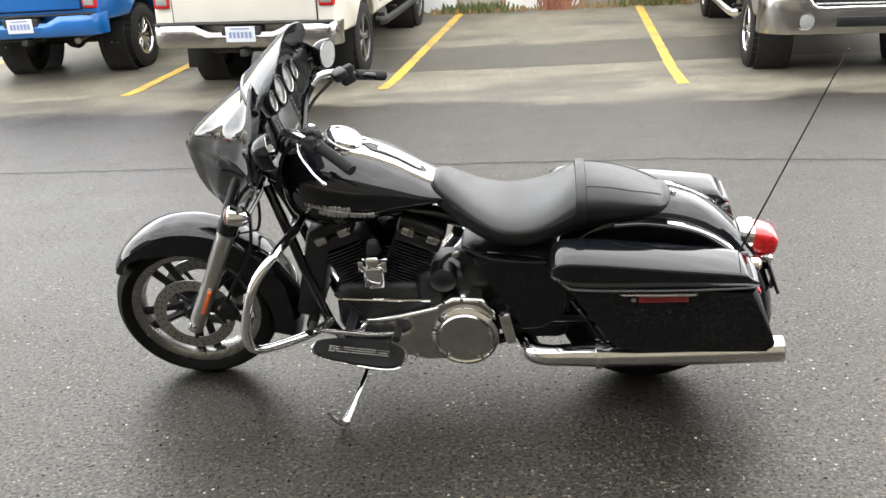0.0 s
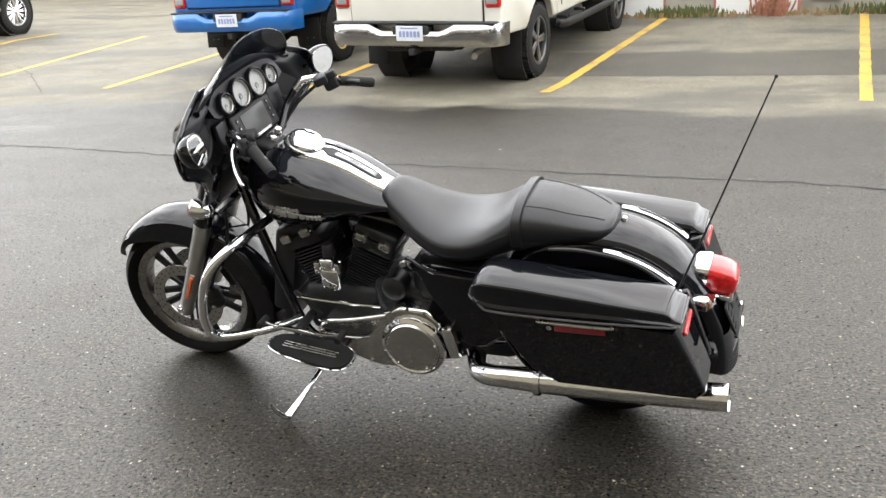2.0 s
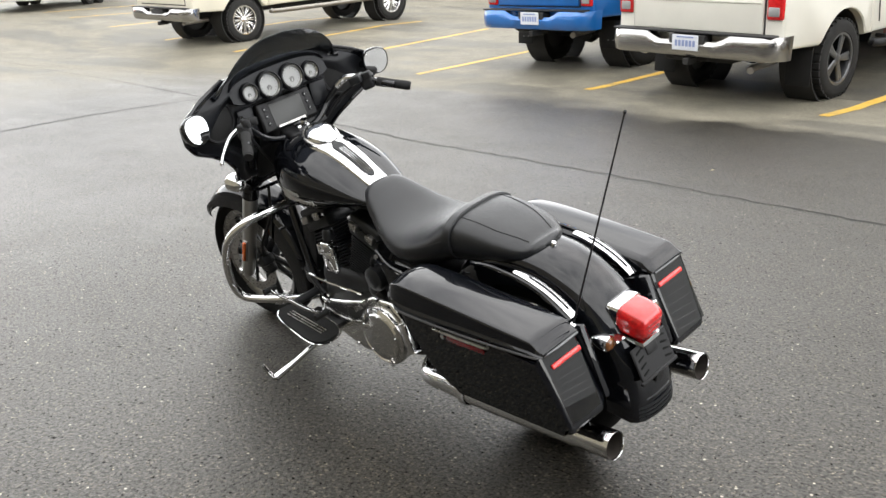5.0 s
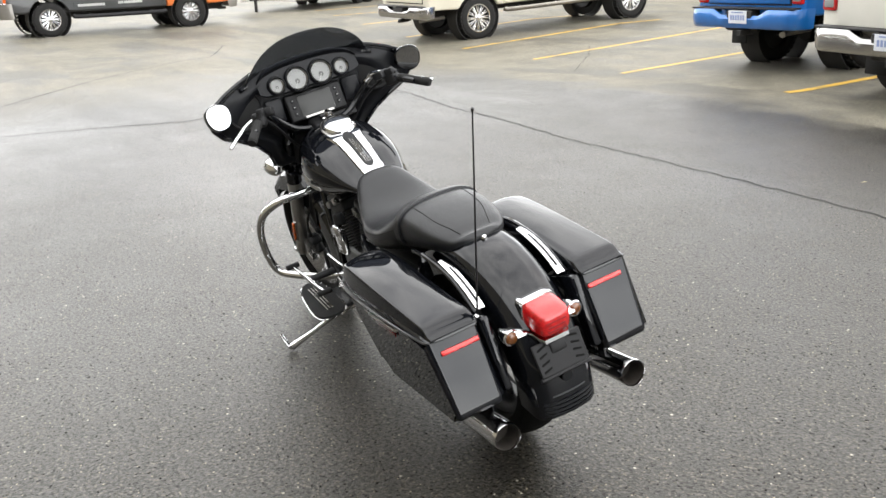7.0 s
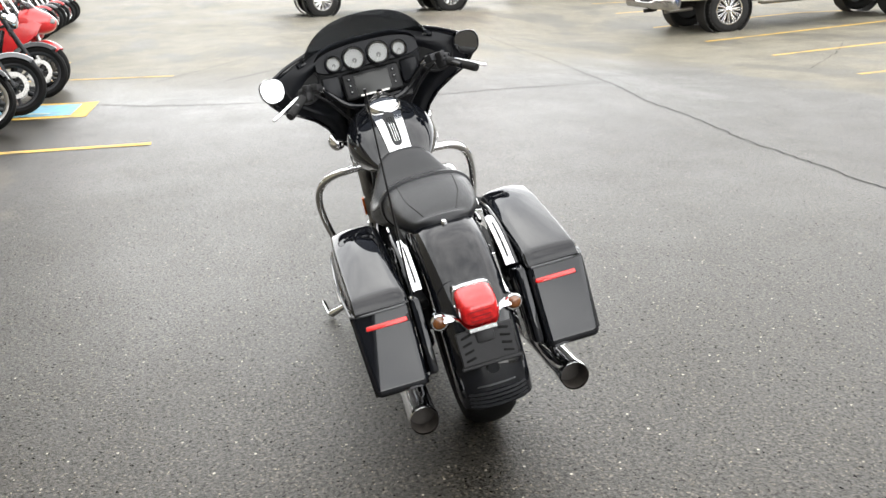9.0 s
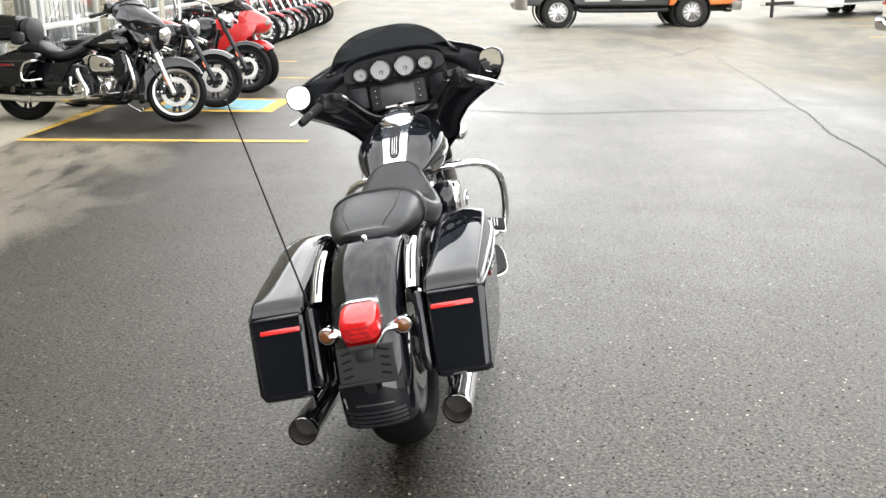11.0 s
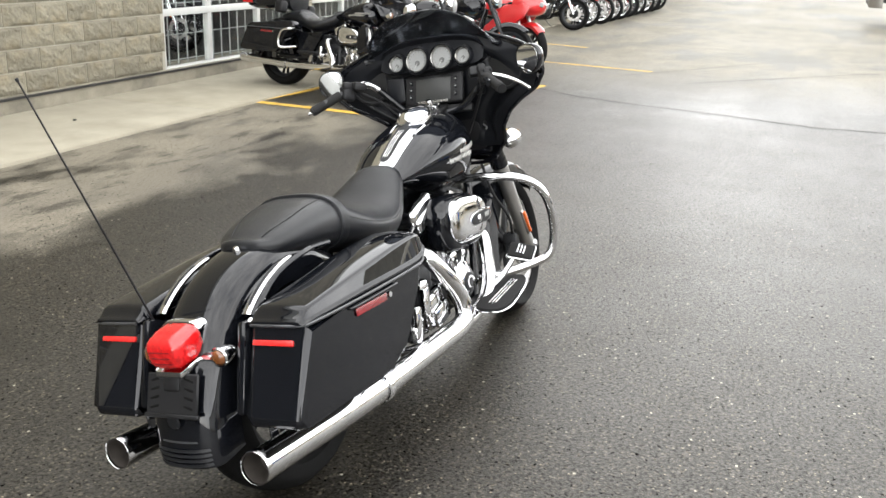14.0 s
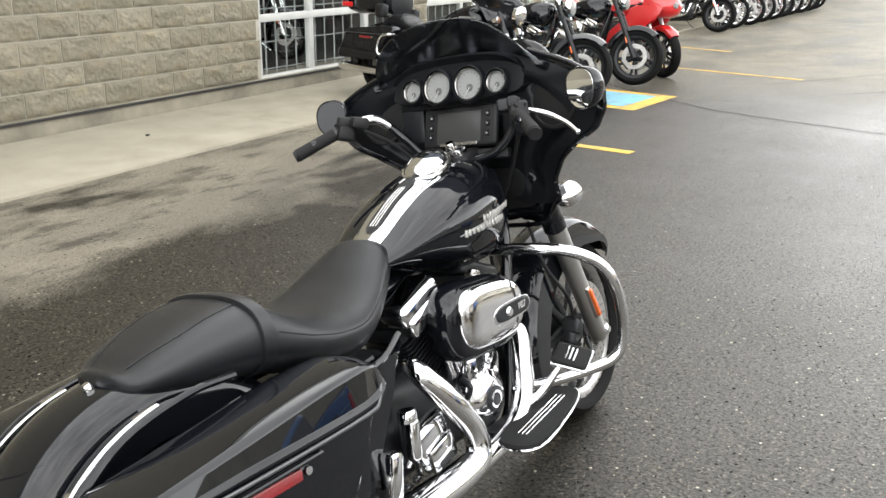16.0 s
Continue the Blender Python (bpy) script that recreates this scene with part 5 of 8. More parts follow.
def build_frame(root):
    for s in (1, -1):
        part("downtube", tube([(1.33, s * 0.03, 0.80), (1.28, s * 0.06, 0.66), (1.19, s * 0.085, 0.36), (1.12, s * 0.10, 0.22), (0.98, s * 0.11, 0.19), (0.6, s * 0.11, 0.20), (0.42, s * 0.11, 0.28)], 0.018, 12, 5), BLACK_PAINT, root, "black frame tube")
        # side covers below the seat
        poly = [(0.645, 0.600), (0.58, 0.580), (0.40, 0.570), (0.335, 0.575), (0.30, 0.50), (0.32, 0.36), (0.40, 0.30), (0.47, 0.30), (0.52, 0.40), (0.575, 0.52)]
        cov = prism(poly, 0.135, 0.178, 0.012, 3)
        even_normals(part("side_cover", cov if s > 0 else mirrored(cov), BLACK_PAINT, root, "glossy black side cover"))
        part("cover_lip", tube([(0.66, s * 0.150, 0.618), (0.56, s * 0.176, 0.588), (0.42, s * 0.184, 0.578), (0.34, s * 0.178, 0.582)], 0.008, 8, 4), BLACK_PAINT, root)
        part("passenger_peg_mount", box(0.045, 0.05, 0.125, 0.014, 2, at(0.512, s * 0.19, 0.325, 0, 12, 0)), CHROME, root, "chrome folded passenger peg")
        o = part("fender_strut", arch_mesh(0.03, 0.325, [(0, 0.386), (60, 0.380)], 0.0145, 6, 42, 16, 0.010, 0.005), CHROME, root, "chrome fender strut cover")
        o.matrix_basis = Matrix.Translation((0, s * 0.149, 0))
        o = part("strut_slot", arch_mesh(0.03, 0.325, [(0, 0.3885), (60, 0.3825)], 0.0035, 14, 38, 12, 0.002, 0.001, 0.001), DARK_METAL, o, "dark slot in the strut cover")
        part("strut_rail", tube([(0.16, s * 0.165, 0.70), (0.05, s * 0.168, 0.705), (-0.10, s * 0.168, 0.675), (-0.22, s * 0.168, 0.60)], 0.008, 8, 5), BLACK_PAINT, root)
        part("bag_support", tube([(-0.10, s * 0.15, 0.50), (-0.22, s * 0.17, 0.44), (-0.29, s * 0.185, 0.36), (-0.20, s * 0.2, 0.33)], 0.009, 8, 4), BLACK_PAINT, root)
        part("strut_cap", lathe([(0, 0.010), (0.014, 0.008), (0.018, 0), (0, 0)], 16, to_y(-0.235, s * 0.172, 0.585, s)), CHROME, root)
        part("inner_panel", box(0.20, 0.03, 0.24, 0.012, 2, at(-0.21, s * 0.168, 0.46, 0, 18, 0)), BLACK_PAINT, root, "black panel between fender and bag")
    part("backbone", tube([(1.34, 0, 0.86), (1.1, 0, 0.72), (0.8, 0, 0.68), (0.5, 0, 0.60)], 0.03, 10, 4), BLACK_PAINT, root)
    part("regulator", box(0.09, 0.15, 0.36, 0.02, 2, at(1.205, 0, 0.46, 0, -14, 0)), DARK_METAL, root, "black regulator cover")
    part("gearbox_tail", box(0.24, 0.26, 0.22, 0.04, 2, at(0.42, 0, 0.33)), DARK_METAL, root, "dark gearbox tail")
    part("oil_cooler", box(0.04, 0.14, 0.16, 0.01, 2, at(1.22, 0, 0.30, 0, -20, 0)), DARK_METAL, root, "black oil cooler")
    part("swingarm", join(box(0.5, 0.03, 0.05, 0.012, 2, at(0.28, 0.13, 0.315)), box(0.5, 0.03, 0.05, 0.012, 2, at(0.28, -0.13, 0.315))), BLACK_PAINT, root, "black swingarm")
    part("under_tray", box(0.42, 0.22, 0.22, 0.04, 2, at(0.47, 0, 0.47)), DARK_METAL, root)
    part("drive_belt_guard", box(0.5, 0.035, 0.035, 0.010, 2, at(0.32, 0.115, 0.40, 0, 8, 0)), BLACK_PLASTIC, root)
    part("wiring", tube([(0.62, 0.10, 0.60), (0.66, 0.12, 0.55), (0.70, 0.13, 0.58), (0.74, 0.12, 0.53), (0.72, 0.11, 0.48)], 0.008, 7, 5), BLACK_PLASTIC, root)
    part("wiring_clip", box(0.03, 0.012, 0.022, 0.004, 1, at(0.685, 0.132, 0.58, 0, 30, 0)), GREY_METAL, root)


def build_guards(root):
    pts = [(1.225, 0.05, 0.678), (1.235, 0.16, 0.680), (1.270, 0.275, 0.664), (1.318, 0.342, 0.614), (1.352, 0.366, 0.530), (1.384, 0.356, 0.41), (1.374, 0.330, 0.330), (1.31, 0.275, 0.305), (1.21, 0.19, 0.295), (1.15, 0.11, 0.29)]
    full = pts[::-1] + [(x, -y, z) for x, y, z in pts]
    part("engine_guard", tube(full, 0.0165, 16, 6), CHROME, root, "chrome tubular engine guard")
    part("guard_clamp", box(0.05, 0.06, 0.05, 0.012, 2, at(1.235, 0, 0.705)), BLACK_PAINT, root)
    for s in (1, -1):
        rows = []
        for z, g in ((0.0, 0.94), (0.012, 1.0), (0.020, 0.985)):
            ringp = []
            for k in range(36):
                a = 2 * math.pi * k / 36
                c, sn = math.cos(a), math.sin(a)
                u = 0.160 * g * math.copysign(abs(c) ** 0.55, c)
                v = 0.062 * g * math.copysign(abs(sn) ** 0.75, sn) * (1.0 - 0.28 * (u / 0.16) * (1 if sn * 1 > 0 else 0.2))
                ringp.append((u, v, z))
            rows.append(ringp)
        m = at(1.028, s * 0.275, 0.262, -3 * s, -7, 0)
        fb = part("floorboard", moved(loft([[(x, s * y, z) for x, y, z in r] for r in rows]), m), RUBBER, root, "black rubber floorboard with chrome edge")
        edge = [(0.165 * math.copysign(abs(math.cos(a)) ** 0.55, math.cos(a)), s * 0.066 * math.copysign(abs(math.sin(a)) ** 0.75, math.sin(a)) * (1.0 - 0.28 * math.copysign(abs(math.cos(a)) ** 0.55, math.cos(a)) * (1 if math.sin(a) > 0 else 0.2)), 0.010) for a in (2 * math.pi * k / 72 for k in range(73))]
        part("board_edge", moved(tube(edge, 0.0034, 8, 1), m), CHROME, fb, "chrome rim")
        for k in (-1, 0, 1):
            part("tread", moved(box(0.21, 0.0035, 0.004, 0.001, 1, at(0.0, k * 0.012 + 0.002 * s, 0.0215)), m), CHROME if s < 0 else GREY_METAL, fb)
        part("board_bracket", box(0.20, 0.10, 0.022, 0.008, 2, at(1.03, s * 0.19, 0.247)), DARK_METAL, fb)
    # heel-toe shifter on the left
    sh = part("shift_lever", tube([(1.165, 0.315, 0.405), (1.12, 0.305, 0.385), (1.05, 0.295, 0.372), (0.97, 0.29, 0.360), (0.885, 0.285, 0.362)], [0.007, 0.009, 0.013, 0.010, 0.008], 10, 5, 0.8), CHROME, root, "chrome heel-toe shift lever")
    part("toe_peg", tube([(1.168, 0.29, 0.407), (1.168, 0.345, 0.407)], 0.012, 12, 1), RUBBER, sh)
    part("heel_peg", tube([(0.882, 0.265, 0.365), (0.882, 0.325, 0.365)], 0.012, 12, 1), RUBBER, sh)
    part("shift_pivot", lathe([(0, 0.15), (0.014, 0.15), (0.016, 0.13), (0.016, 0), (0, 0)], 14, to_y(1.05, 0.15, 0.368)), DARK_METAL, sh)
    # brake pedal on the right
    bp = part("brake_pedal", join(tube([(1.02, -0.21, 0.285), (1.08, -0.245, 0.315), (1.135, -0.28, 0.372)], [0.011, 0.012, 0.010], 10, 4)), CHROME, root, "chrome brake pedal arm")
    part("pedal_pad", box(0.068, 0.100, 0.018, 0.010, 3, at(1.162, -0.308, 0.398, 18, -35, 0)), RUBBER, bp, "black rubber pedal pad")
    part("pedal_rim", box(0.075, 0.107, 0.010, 0.005, 2, at(1.164, -0.3065, 0.392, 18, -35, 0)), CHROME, bp)
    for k in (-1, 0, 1):
        part("pad_bar", box(0.040, 0.005, 0.004, 0.001, 1, at(1.1575, -0.3115 + 0.012 * k, 0.4075 + 0.0035 * k, 18, -35, 0)), CHROME, bp)
    # side stand
    st = part("side_stand", tube([(0.965, 0.13, 0.235), (1.0, 0.24, 0.197), (1.035, 0.36, 0.145), (1.062, 0.448, 0.108)], [0.014, 0.010, 0.010, 0.016], 12, 4), CHROME, root, "chrome side stand")
    part("stand_foot", tube([(1.050, 0.444, 0.110), (1.068, 0.452, 0.106), (1.092, 0.460, 0.130), (1.108, 0.466, 0.160)], [0.013, 0.016, 0.014, 0.011], 10, 3, 0.6), CHROME, st, "chrome stand foot")


def build_front(root, steer=4.0, bright=False):
    """Fork, front wheel and fender; the wheel is turned a little to the left."""
    head = Vector((1.335, 0, 0.86))
    fork = new("front_fork")
    fork.parent = root
    axis = Vector((-0.42, 0, 0.907))
    turn = Matrix.Translation(head) @ Matrix.Rotation(radians(steer), 4, axis) @ Matrix.Translation(-head)
    fork.matrix_basis = turn
    ax, az = 1.676, 0.304
    cast_wheel(fork, "front_wheel", ax, az, 0.304, 0.130, 0.240, 5, (1, -1), 0.150, RIM_METAL if bright else RIM_GREY, DARK_METAL)
    fender = part("front_fender", arch_mesh(ax, az, [(-56, 0.330), (-40, 0.350), (-10, 0.368), (40, 0.377), (107, 0.396)], 0.086, -53, 107, 40, 0.085, 0.020, skirt=[(-53, 0.035), (-38, 0.045), (-20, 0.088), (0, 0.110), (25, 0.118), (60, 0.112), (107, 0.095)]), BLACK_PAINT, fork, "glossy black front fender")
    part("fender_edge", arch_mesh(ax, az, [(100, 0.397), (108, 0.399)], 0.0862, 101, 107.5, 4, 0.10, 0.020, 0.006), BLACK_PAINT, fender)
    for s in (1, -1):
        y = s * 0.118
        low = part("fork_slider", tube([(1.665, y, 0.265), (1.655, y, 0.30), (1.60, y, 0.415), (1.53, y, 0.565), (1.475, y, 0.685)], [0.022, 0.030, 0.029, 0.031, 0.032], 20, 4), SATIN_METAL, fork, "satin aluminium fork slider")
        part("slider_collar", tube([(1.478, y, 0.678), (1.463, y, 0.710)], 0.036, 20, 1), BLACK_PAINT, low)
        part("fork_cover", tube([(1.468, y, 0.70), (1.40, y, 0.85), (1.33, y, 1.0)], [0.034, 0.036, 0.036], 18, 2), BLACK_PAINT, fork, "black upper fork cover")
        part("fork_reflector", box(0.014, 0.022, 0.105, 0.004, 2, at(1.594, s * 0.150, 0.408, 0, -24.5, 0)), AMBER, fork, "orange fork reflector")
        part("reflector_base", box(0.020, 0.016, 0.12, 0.004, 2, at(1.594, s * 0.143, 0.408, 0, -24.5, 0)), SATIN_METAL, fork)
        part("axle_nut", lathe([(0, 0.018), (0.011, 0.018), (0.013, 0.012), (0.018, 0.010), (0.018, 0), (0, 0)], 16, to_y(1.667, s * 0.138, 0.296, s)), CHROME, fork)
        cal = part("brake_caliper", join(box(0.075, 0.045, 0.10, 0.018, 3, at(1.555, s * 0.083, 0.325, 0, 25, 0)), box(0.05, 0.06, 0.05, 0.012, 2, at(1.545, s * 0.088, 0.345, 0, 25, 0))), DARK_METAL, fork, "black brake caliper")
        for dz in (-0.028, 0.028):
            part("caliper_bolt", lathe([(0, 0.010), (0.008, 0.010), (0.009, 0), (0, 0)], 12, to_y(1.553 + dz * 0.4, s * 0.106, 0.325 + dz, s)), CHROME, cal)
        part("brake_hose", tube([(1.54, s * 0.10, 0.37), (1.49, s * 0.115, 0.46), (1.42, s * 0.09, 0.58), (1.40, s * 0.07, 0.72)], 0.006, 8, 5), BLACK_PLASTIC, fork)
        # bullet turn signals
        sig = part("front_turn_signal", lathe([(0.0, -0.048), (0.018, -0.042), (0.030, -0.025), (0.036, 0.0), (0.037, 0.022), (0.034, 0.026), (0.0, 0.026)], 24, at(1.405, s * 0.213, 0.788, 0, 80, 0)), CHROME, fork, "chrome bullet turn signal")
        part("signal_lens", lathe([(0.034, 0.024), (0.030, 0.034), (0.018, 0.040), (0.0, 0.042)], 24, at(1.405, s * 0.213, 0.788, 0, 80, 0)), SMOKED_LENS, sig)
        part("signal_stem", tube([(1.405, s * 0.185, 0.787), (1.41, s * 0.12, 0.785)], 0.012, 10, 1), CHROME, sig)
    part("triple_clamp", box(0.07, 0.27, 0.045, 0.014, 2, at(1.43, 0, 0.765, 0, -25, 0)), BLACK_PAINT, fork, "black lower triple clamp")
    part("fork_brace", box(0.10, 0.24, 0.16, 0.03, 2, at(1.40, 0, 0.845, 0, -25, 0)), BLACK_PLASTIC, fork)
    return fork


def wing(z):
    """Half-width of the fairing by height."""
    return float(np.interp(z, [0.715, 0.745, 0.80, 0.86, 0.92, 0.965, 1.00, 1.05, 1.10, 1.14, 1.17, 1.19, 1.205, 1.22], [0.115, 0.16, 0.215, 0.235, 0.285, 0.352, 0.420, 0.458, 0.460, 0.430, 0.375, 0.325, 0.28, 0.235]))


def fair_front(z):
    return float(np.interp(z, [0.715, 0.745, 0.777, 0.832, 0.90, 0.945, 0.957, 1.0, 1.031, 1.084, 1.122, 1.16, 1.22], [1.49, 1.53, 1.556, 1.580, 1.593, 1.600, 1.601, 1.570, 1.538, 1.472, 1.420, 1.366, 1.305]))


def fair_rear(z):
    return float(np.interp(z, [0.745, 0.85, 0.95, 1.05, 1.15, 1.22], [1.40, 1.335, 1.275, 1.235, 1.235, 1.27]))


def sweep(a, w):
    """How far the fairing has swept back at the share a of its half-width w: round over the lamp, hollow into the wings."""
    narrow = 0.45 * a ** 2 + 0.55 * a ** 4
    wide = float(np.interp(a, [0, 0.15, 0.33, 0.44, 0.55, 0.65, 0.8, 0.9, 1], [0, 0.06, 0.25, 0.37, 0.57, 0.73, 0.86, 0.94, 1]))
    k = soft_step((w - 0.13) / 0.14)
    return narrow + (wide - narrow) * k


def build_fairing(root, body=None, lamp_x=0.0):
    zs = [0.715, 0.745, 0.78, 0.80, 0.83, 0.86, 0.89, 0.91, 0.925, 0.94, 0.95, 0.957, 0.965, 0.975, 0.985, 0.995, 1.005, 1.015, 1.025, 1.05, 1.075, 1.10, 1.12, 1.14, 1.155, 1.17, 1.18, 1.19, 1.205, 1.22]
    us = [k / 32 for k in range(-32, 33)]
    bm = bmesh.new()
    grid = []
    for z in zs:
        w, xf, xr = wing(z), fair_front(z), fair_rear(z)
        row = []
        for u in us:
            a = abs(u)
            x = xf + (xr - xf) * sweep(a, w)
            # a brow line over the headlamp surround; below it the surface falls back
            y = w * u
            brow = float(np.interp(a, [0, 0.12, 0.25, 0.36, 0.44, 0.52, 0.62, 1], [0.957, 0.995, 1.050, 1.080, 1.070, 1.040, 1.0, 0.95]))
            x -= 0.36 * min(0.08, max(0.0, brow - z)) * soft_step((0.95 - a) / 0.25) * soft_step(a / 0.2)
            row.append(bm.verts.new((x, y, z)))
        grid.append(row)
    for i in range(len(zs) - 1):
        for j in range(len(us) - 1):
            bm.faces.new((grid[i][j], grid[i][j + 1], grid[i + 1][j + 1], grid[i + 1][j]))
    bmesh.ops.recalc_face_normals(bm, faces=bm.faces[:])
    bmesh.ops.solidify(bm, geom=bm.faces[:], thickness=0.005)
    fairing = part("outer_fairing", bm, body or BLACK_PAINT, root, "glossy black batwing fairing", 50)
    if lamp_x:
        part("headlamp", lathe([(0, 0.03), (0.05, 0.026), (0.08, 0.01), (0.09, 0.0), (0.09, -0.04), (0, -0.04)], 32, at(lamp_x, 0, 0.875, 0, 94, 0)), CHROME, fairing, "round headlamp")
    # inner fairing, dished
    bm = bmesh.new()
    grid = []
    for z in zs[2:]:
        w, xr = wing(z) - 0.004, fair_rear(z)
        row = []
        for u in us:
            a = abs(u)
            edge = soft_step((1 - a) / 0.16)
            vert = soft_step((z - 0.80) / 0.06) * soft_step((1.222 - z) / 0.03)
            dish = 0.045 * edge * vert * (1 if a > 0.5 else 0.6)
            outer = fair_front(z) + (xr - fair_front(z)) * sweep(a, w)
            row.append(bm.verts.new((min(xr + 0.004 + dish, max(xr + 0.004, outer - 0.042)), w * u, z)))
        grid.append(row)
    for i in range(len(grid) - 1):
        for j in range(len(us) - 1):
            bm.faces.new((grid[i][j], grid[i + 1][j], grid[i + 1][j + 1], grid[i][j + 1]))
    inner = part("inner_fairing", bm, SOFT_BLACK, root, "black inner fairing with dials and speakers", 60)
    # rolled edge round the fairing
    line = [(fair_rear(z) - 0.002, wing(z) - 0.003, z) for z in zs]
    full = line[::-1] + [(x, -y, z) for x, y, z in line]
    part("fairing_edge", tube(full, 0.0075, 8, 2), BLACK_PAINT, fairing)
    # dial pod
    rows = []
    for k in range(25):
        y = -0.225 + 0.45 * k / 24
        e = math.sqrt(max(0.0, 1 - (y / 0.232) ** 4))
        zc = 1.150 + 0.012 * (1 - (y / 0.225) ** 2)
        t = 0.052 * e + 0.004
        rows.append([(1.285, y, zc - t), (1.240, y, zc - t), (1.2315, y, zc - 0.85 * t), (1.2525, y, zc + 0.90 * t), (1.240, y, zc + t + 0.012 * e), (1.250, y, zc + t + 0.018 * e), (1.285, y, zc + t + 0.016 * e)])
    pod = part("dial_pod", loft(rows), SOFT_BLACK, inner, "curved instrument panel")
    tilt = 76
    for y, r in ((0.148, 0.030), (0.056, 0.0445), (-0.052, 0.0445), (-0.144, 0.030)):
        z = 1.151 if r > 0.04 else 1.147
        m = at(1.2375, y, z, 0, -tilt, 0)
        g = part("gauge", lathe([(0.0, 0.003), (r - 0.004, 0.003), (r - 0.004, 0.0), (0, 0)], 36, m), DIAL_FACE, pod, "silver-faced round gauge")
        part("bezel", lathe([(r - 0.004, 0.002), (r - 0.003, 0.011), (r - 0.001, 0.013), (r + 0.002, 0.010), (r + 0.003, -0.006), (r - 0.004, -0.006)], 36, m), GREY_METAL, g, "thin chrome bezel")
        part("dial_hood", lathe([(r + 0.002, 0.008), (r + 0.004, 0.017), (r + 0.007, 0.016), (r + 0.011, 0.0), (r + 0.002, -0.004)], 36, m), SOFT_BLACK, g, "black hood round the gauge")
        part("dial_centre", lathe([(0, 0.0045), (r * 0.22, 0.0045), (r * 0.24, 0.003), (0, 0.003)], 16, m @ at(-r * 0.22, 0, 0.0002)), DIAL_MARK, g)
        part("needle", moved(box(r * 0.75, 0.0025, 0.001, 0, 1), m @ at(-r * 0.22, 0, 0.0052, 0, 0, 150) @ at(r * 0.35, 0, 0)), SIGN_GREY, g)
        ticks = bmesh.new()
        for k in range(14):
            a = radians(-140 + 280 * k / 13)
            ticks = join(ticks, box(r * 0.12, 0.0013, 0.0006, 0, 1, m @ at(0, 0, 0.0036, 0, 0, math.degrees(a)) @ at(r * 0.74, 0, 0)))
        part("tick_ring", ticks, DIAL_MARK, g)["kind"] = "stuff"
    # radio display
    m = at(1.2405, 0.002, 1.035, 0, -72, 0)
    radio = part("radio", box(0.118, 0.255, 0.022, 0.010, 3, m), BLACK_PLASTIC, inner, "black radio unit with display")
    part("display", box(0.088, 0.152, 0.004, 0.003, 2, m @ at(-0.003, 0, 0.0115)), SCREEN_GLASS, radio, "dark grey display")
    part("key_strip", box(0.010, 0.130, 0.003, 0.001, 1, m @ at(-0.050, 0, 0.0120)), GREY_METAL, radio, "pale strip below the display")
    for s in (1, -1):
        for k in range(3):
            part("radio_key", box(0.018, 0.016, 0.004, 0.002, 1, m @ at(0.030 - 0.028 * k, s * 0.098, 0.0115)), SOFT_BLACK, radio)
            part("key_mark", box(0.004, 0.005, 0.001, 0, 1, m @ at(0.030 - 0.028 * k, s * 0.098, 0.0138)), SIGN_GREY, radio)
        part("glove_box", box(0.10, 0.075, 0.02, 0.008, 2, at(1.252, s * 0.175 + 0.002, 1.045, 0, -82, s * 8)), SOFT_BLACK, inner, "small compartment door")
        sp = part("speaker", lathe([(0.0, 0.004), (0.055, 0.006), (0.070, 0.004), (0.074, 0.010), (0.080, 0.010), (0.084, 0.0), (0.0, -0.002)], 36, at(1.262, s * 0.298, 1.085, 0, -84, s * 10)), BLACK_PLASTIC, inner, "round black speaker")
        part("speaker_grille", lathe([(0.0, 0.0095), (0.05, 0.0085), (0.071, 0.0055), (0.071, 0.002)], 36, at(1.262, s * 0.298, 1.085, 0, -84, s * 10)), RUBBER, sp, "matte speaker grille")
        # mirrors on the wings
        rows, glass = [], []
        for dx, sc in ((0.050, 0.40), (0.044, 0.72), (0.030, 0.95), (0.014, 1.06), (0.000, 1.09), (-0.006, 1.06), (-0.0065, 1.01), (-0.004, 0.98)):
            rows.append([(dx, 0.050 * sc * math.copysign(abs(math.cos(a)) ** 0.85, math.cos(a)) * (1 + 0.10 * math.sin(a)), 0.050 * sc * math.copysign(abs(math.sin(a)) ** 0.85, math.sin(a))) for a in (2 * math.pi * k / 36 for k in range(36))])
        for dx, sc in ((-0.0050, 0.99), (-0.0066, 0.97)):
            glass.append([(dx, 0.050 * sc * math.copysign(abs(math.cos(a)) ** 0.85, math.cos(a)) * (1 + 0.10 * math.sin(a)), 0.050 * sc * math.copysign(abs(math.sin(a)) ** 0.85, math.sin(a))) for a in (2 * math.pi * k / 36 for k in range(36))])
        m2 = at(1.175, s * 0.430, 1.107, 0, 14 if s > 0 else 1, 12 if s > 0 else -20)
        mir = part("mirror", moved(loft(rows), m2), BLACK_PAINT, root, "oval mirror on the fairing wing")
        part("mirror_glass", moved(loft(glass), m2), MIRROR, mir)
        part("mirror_stem", tube([(1.205, s * 0.415, 1.10), (1.26, s * 0.40, 1.09)], 0.014, 10, 1), BLACK_PAINT, mir)
    part("ignition", join(box(0.04, 0.06, 0.04, 0.010, 2, at(1.18, -0.01, 0.965, 0, -20, 0)), lathe([(0, 0.026), (0.012, 0.026), (0.015, 0.018), (0.015, 0), (0, 0)], 18, at(1.165, -0.01, 0.978, 0, -20, 0))), CHROME, root, "chrome ignition switch")
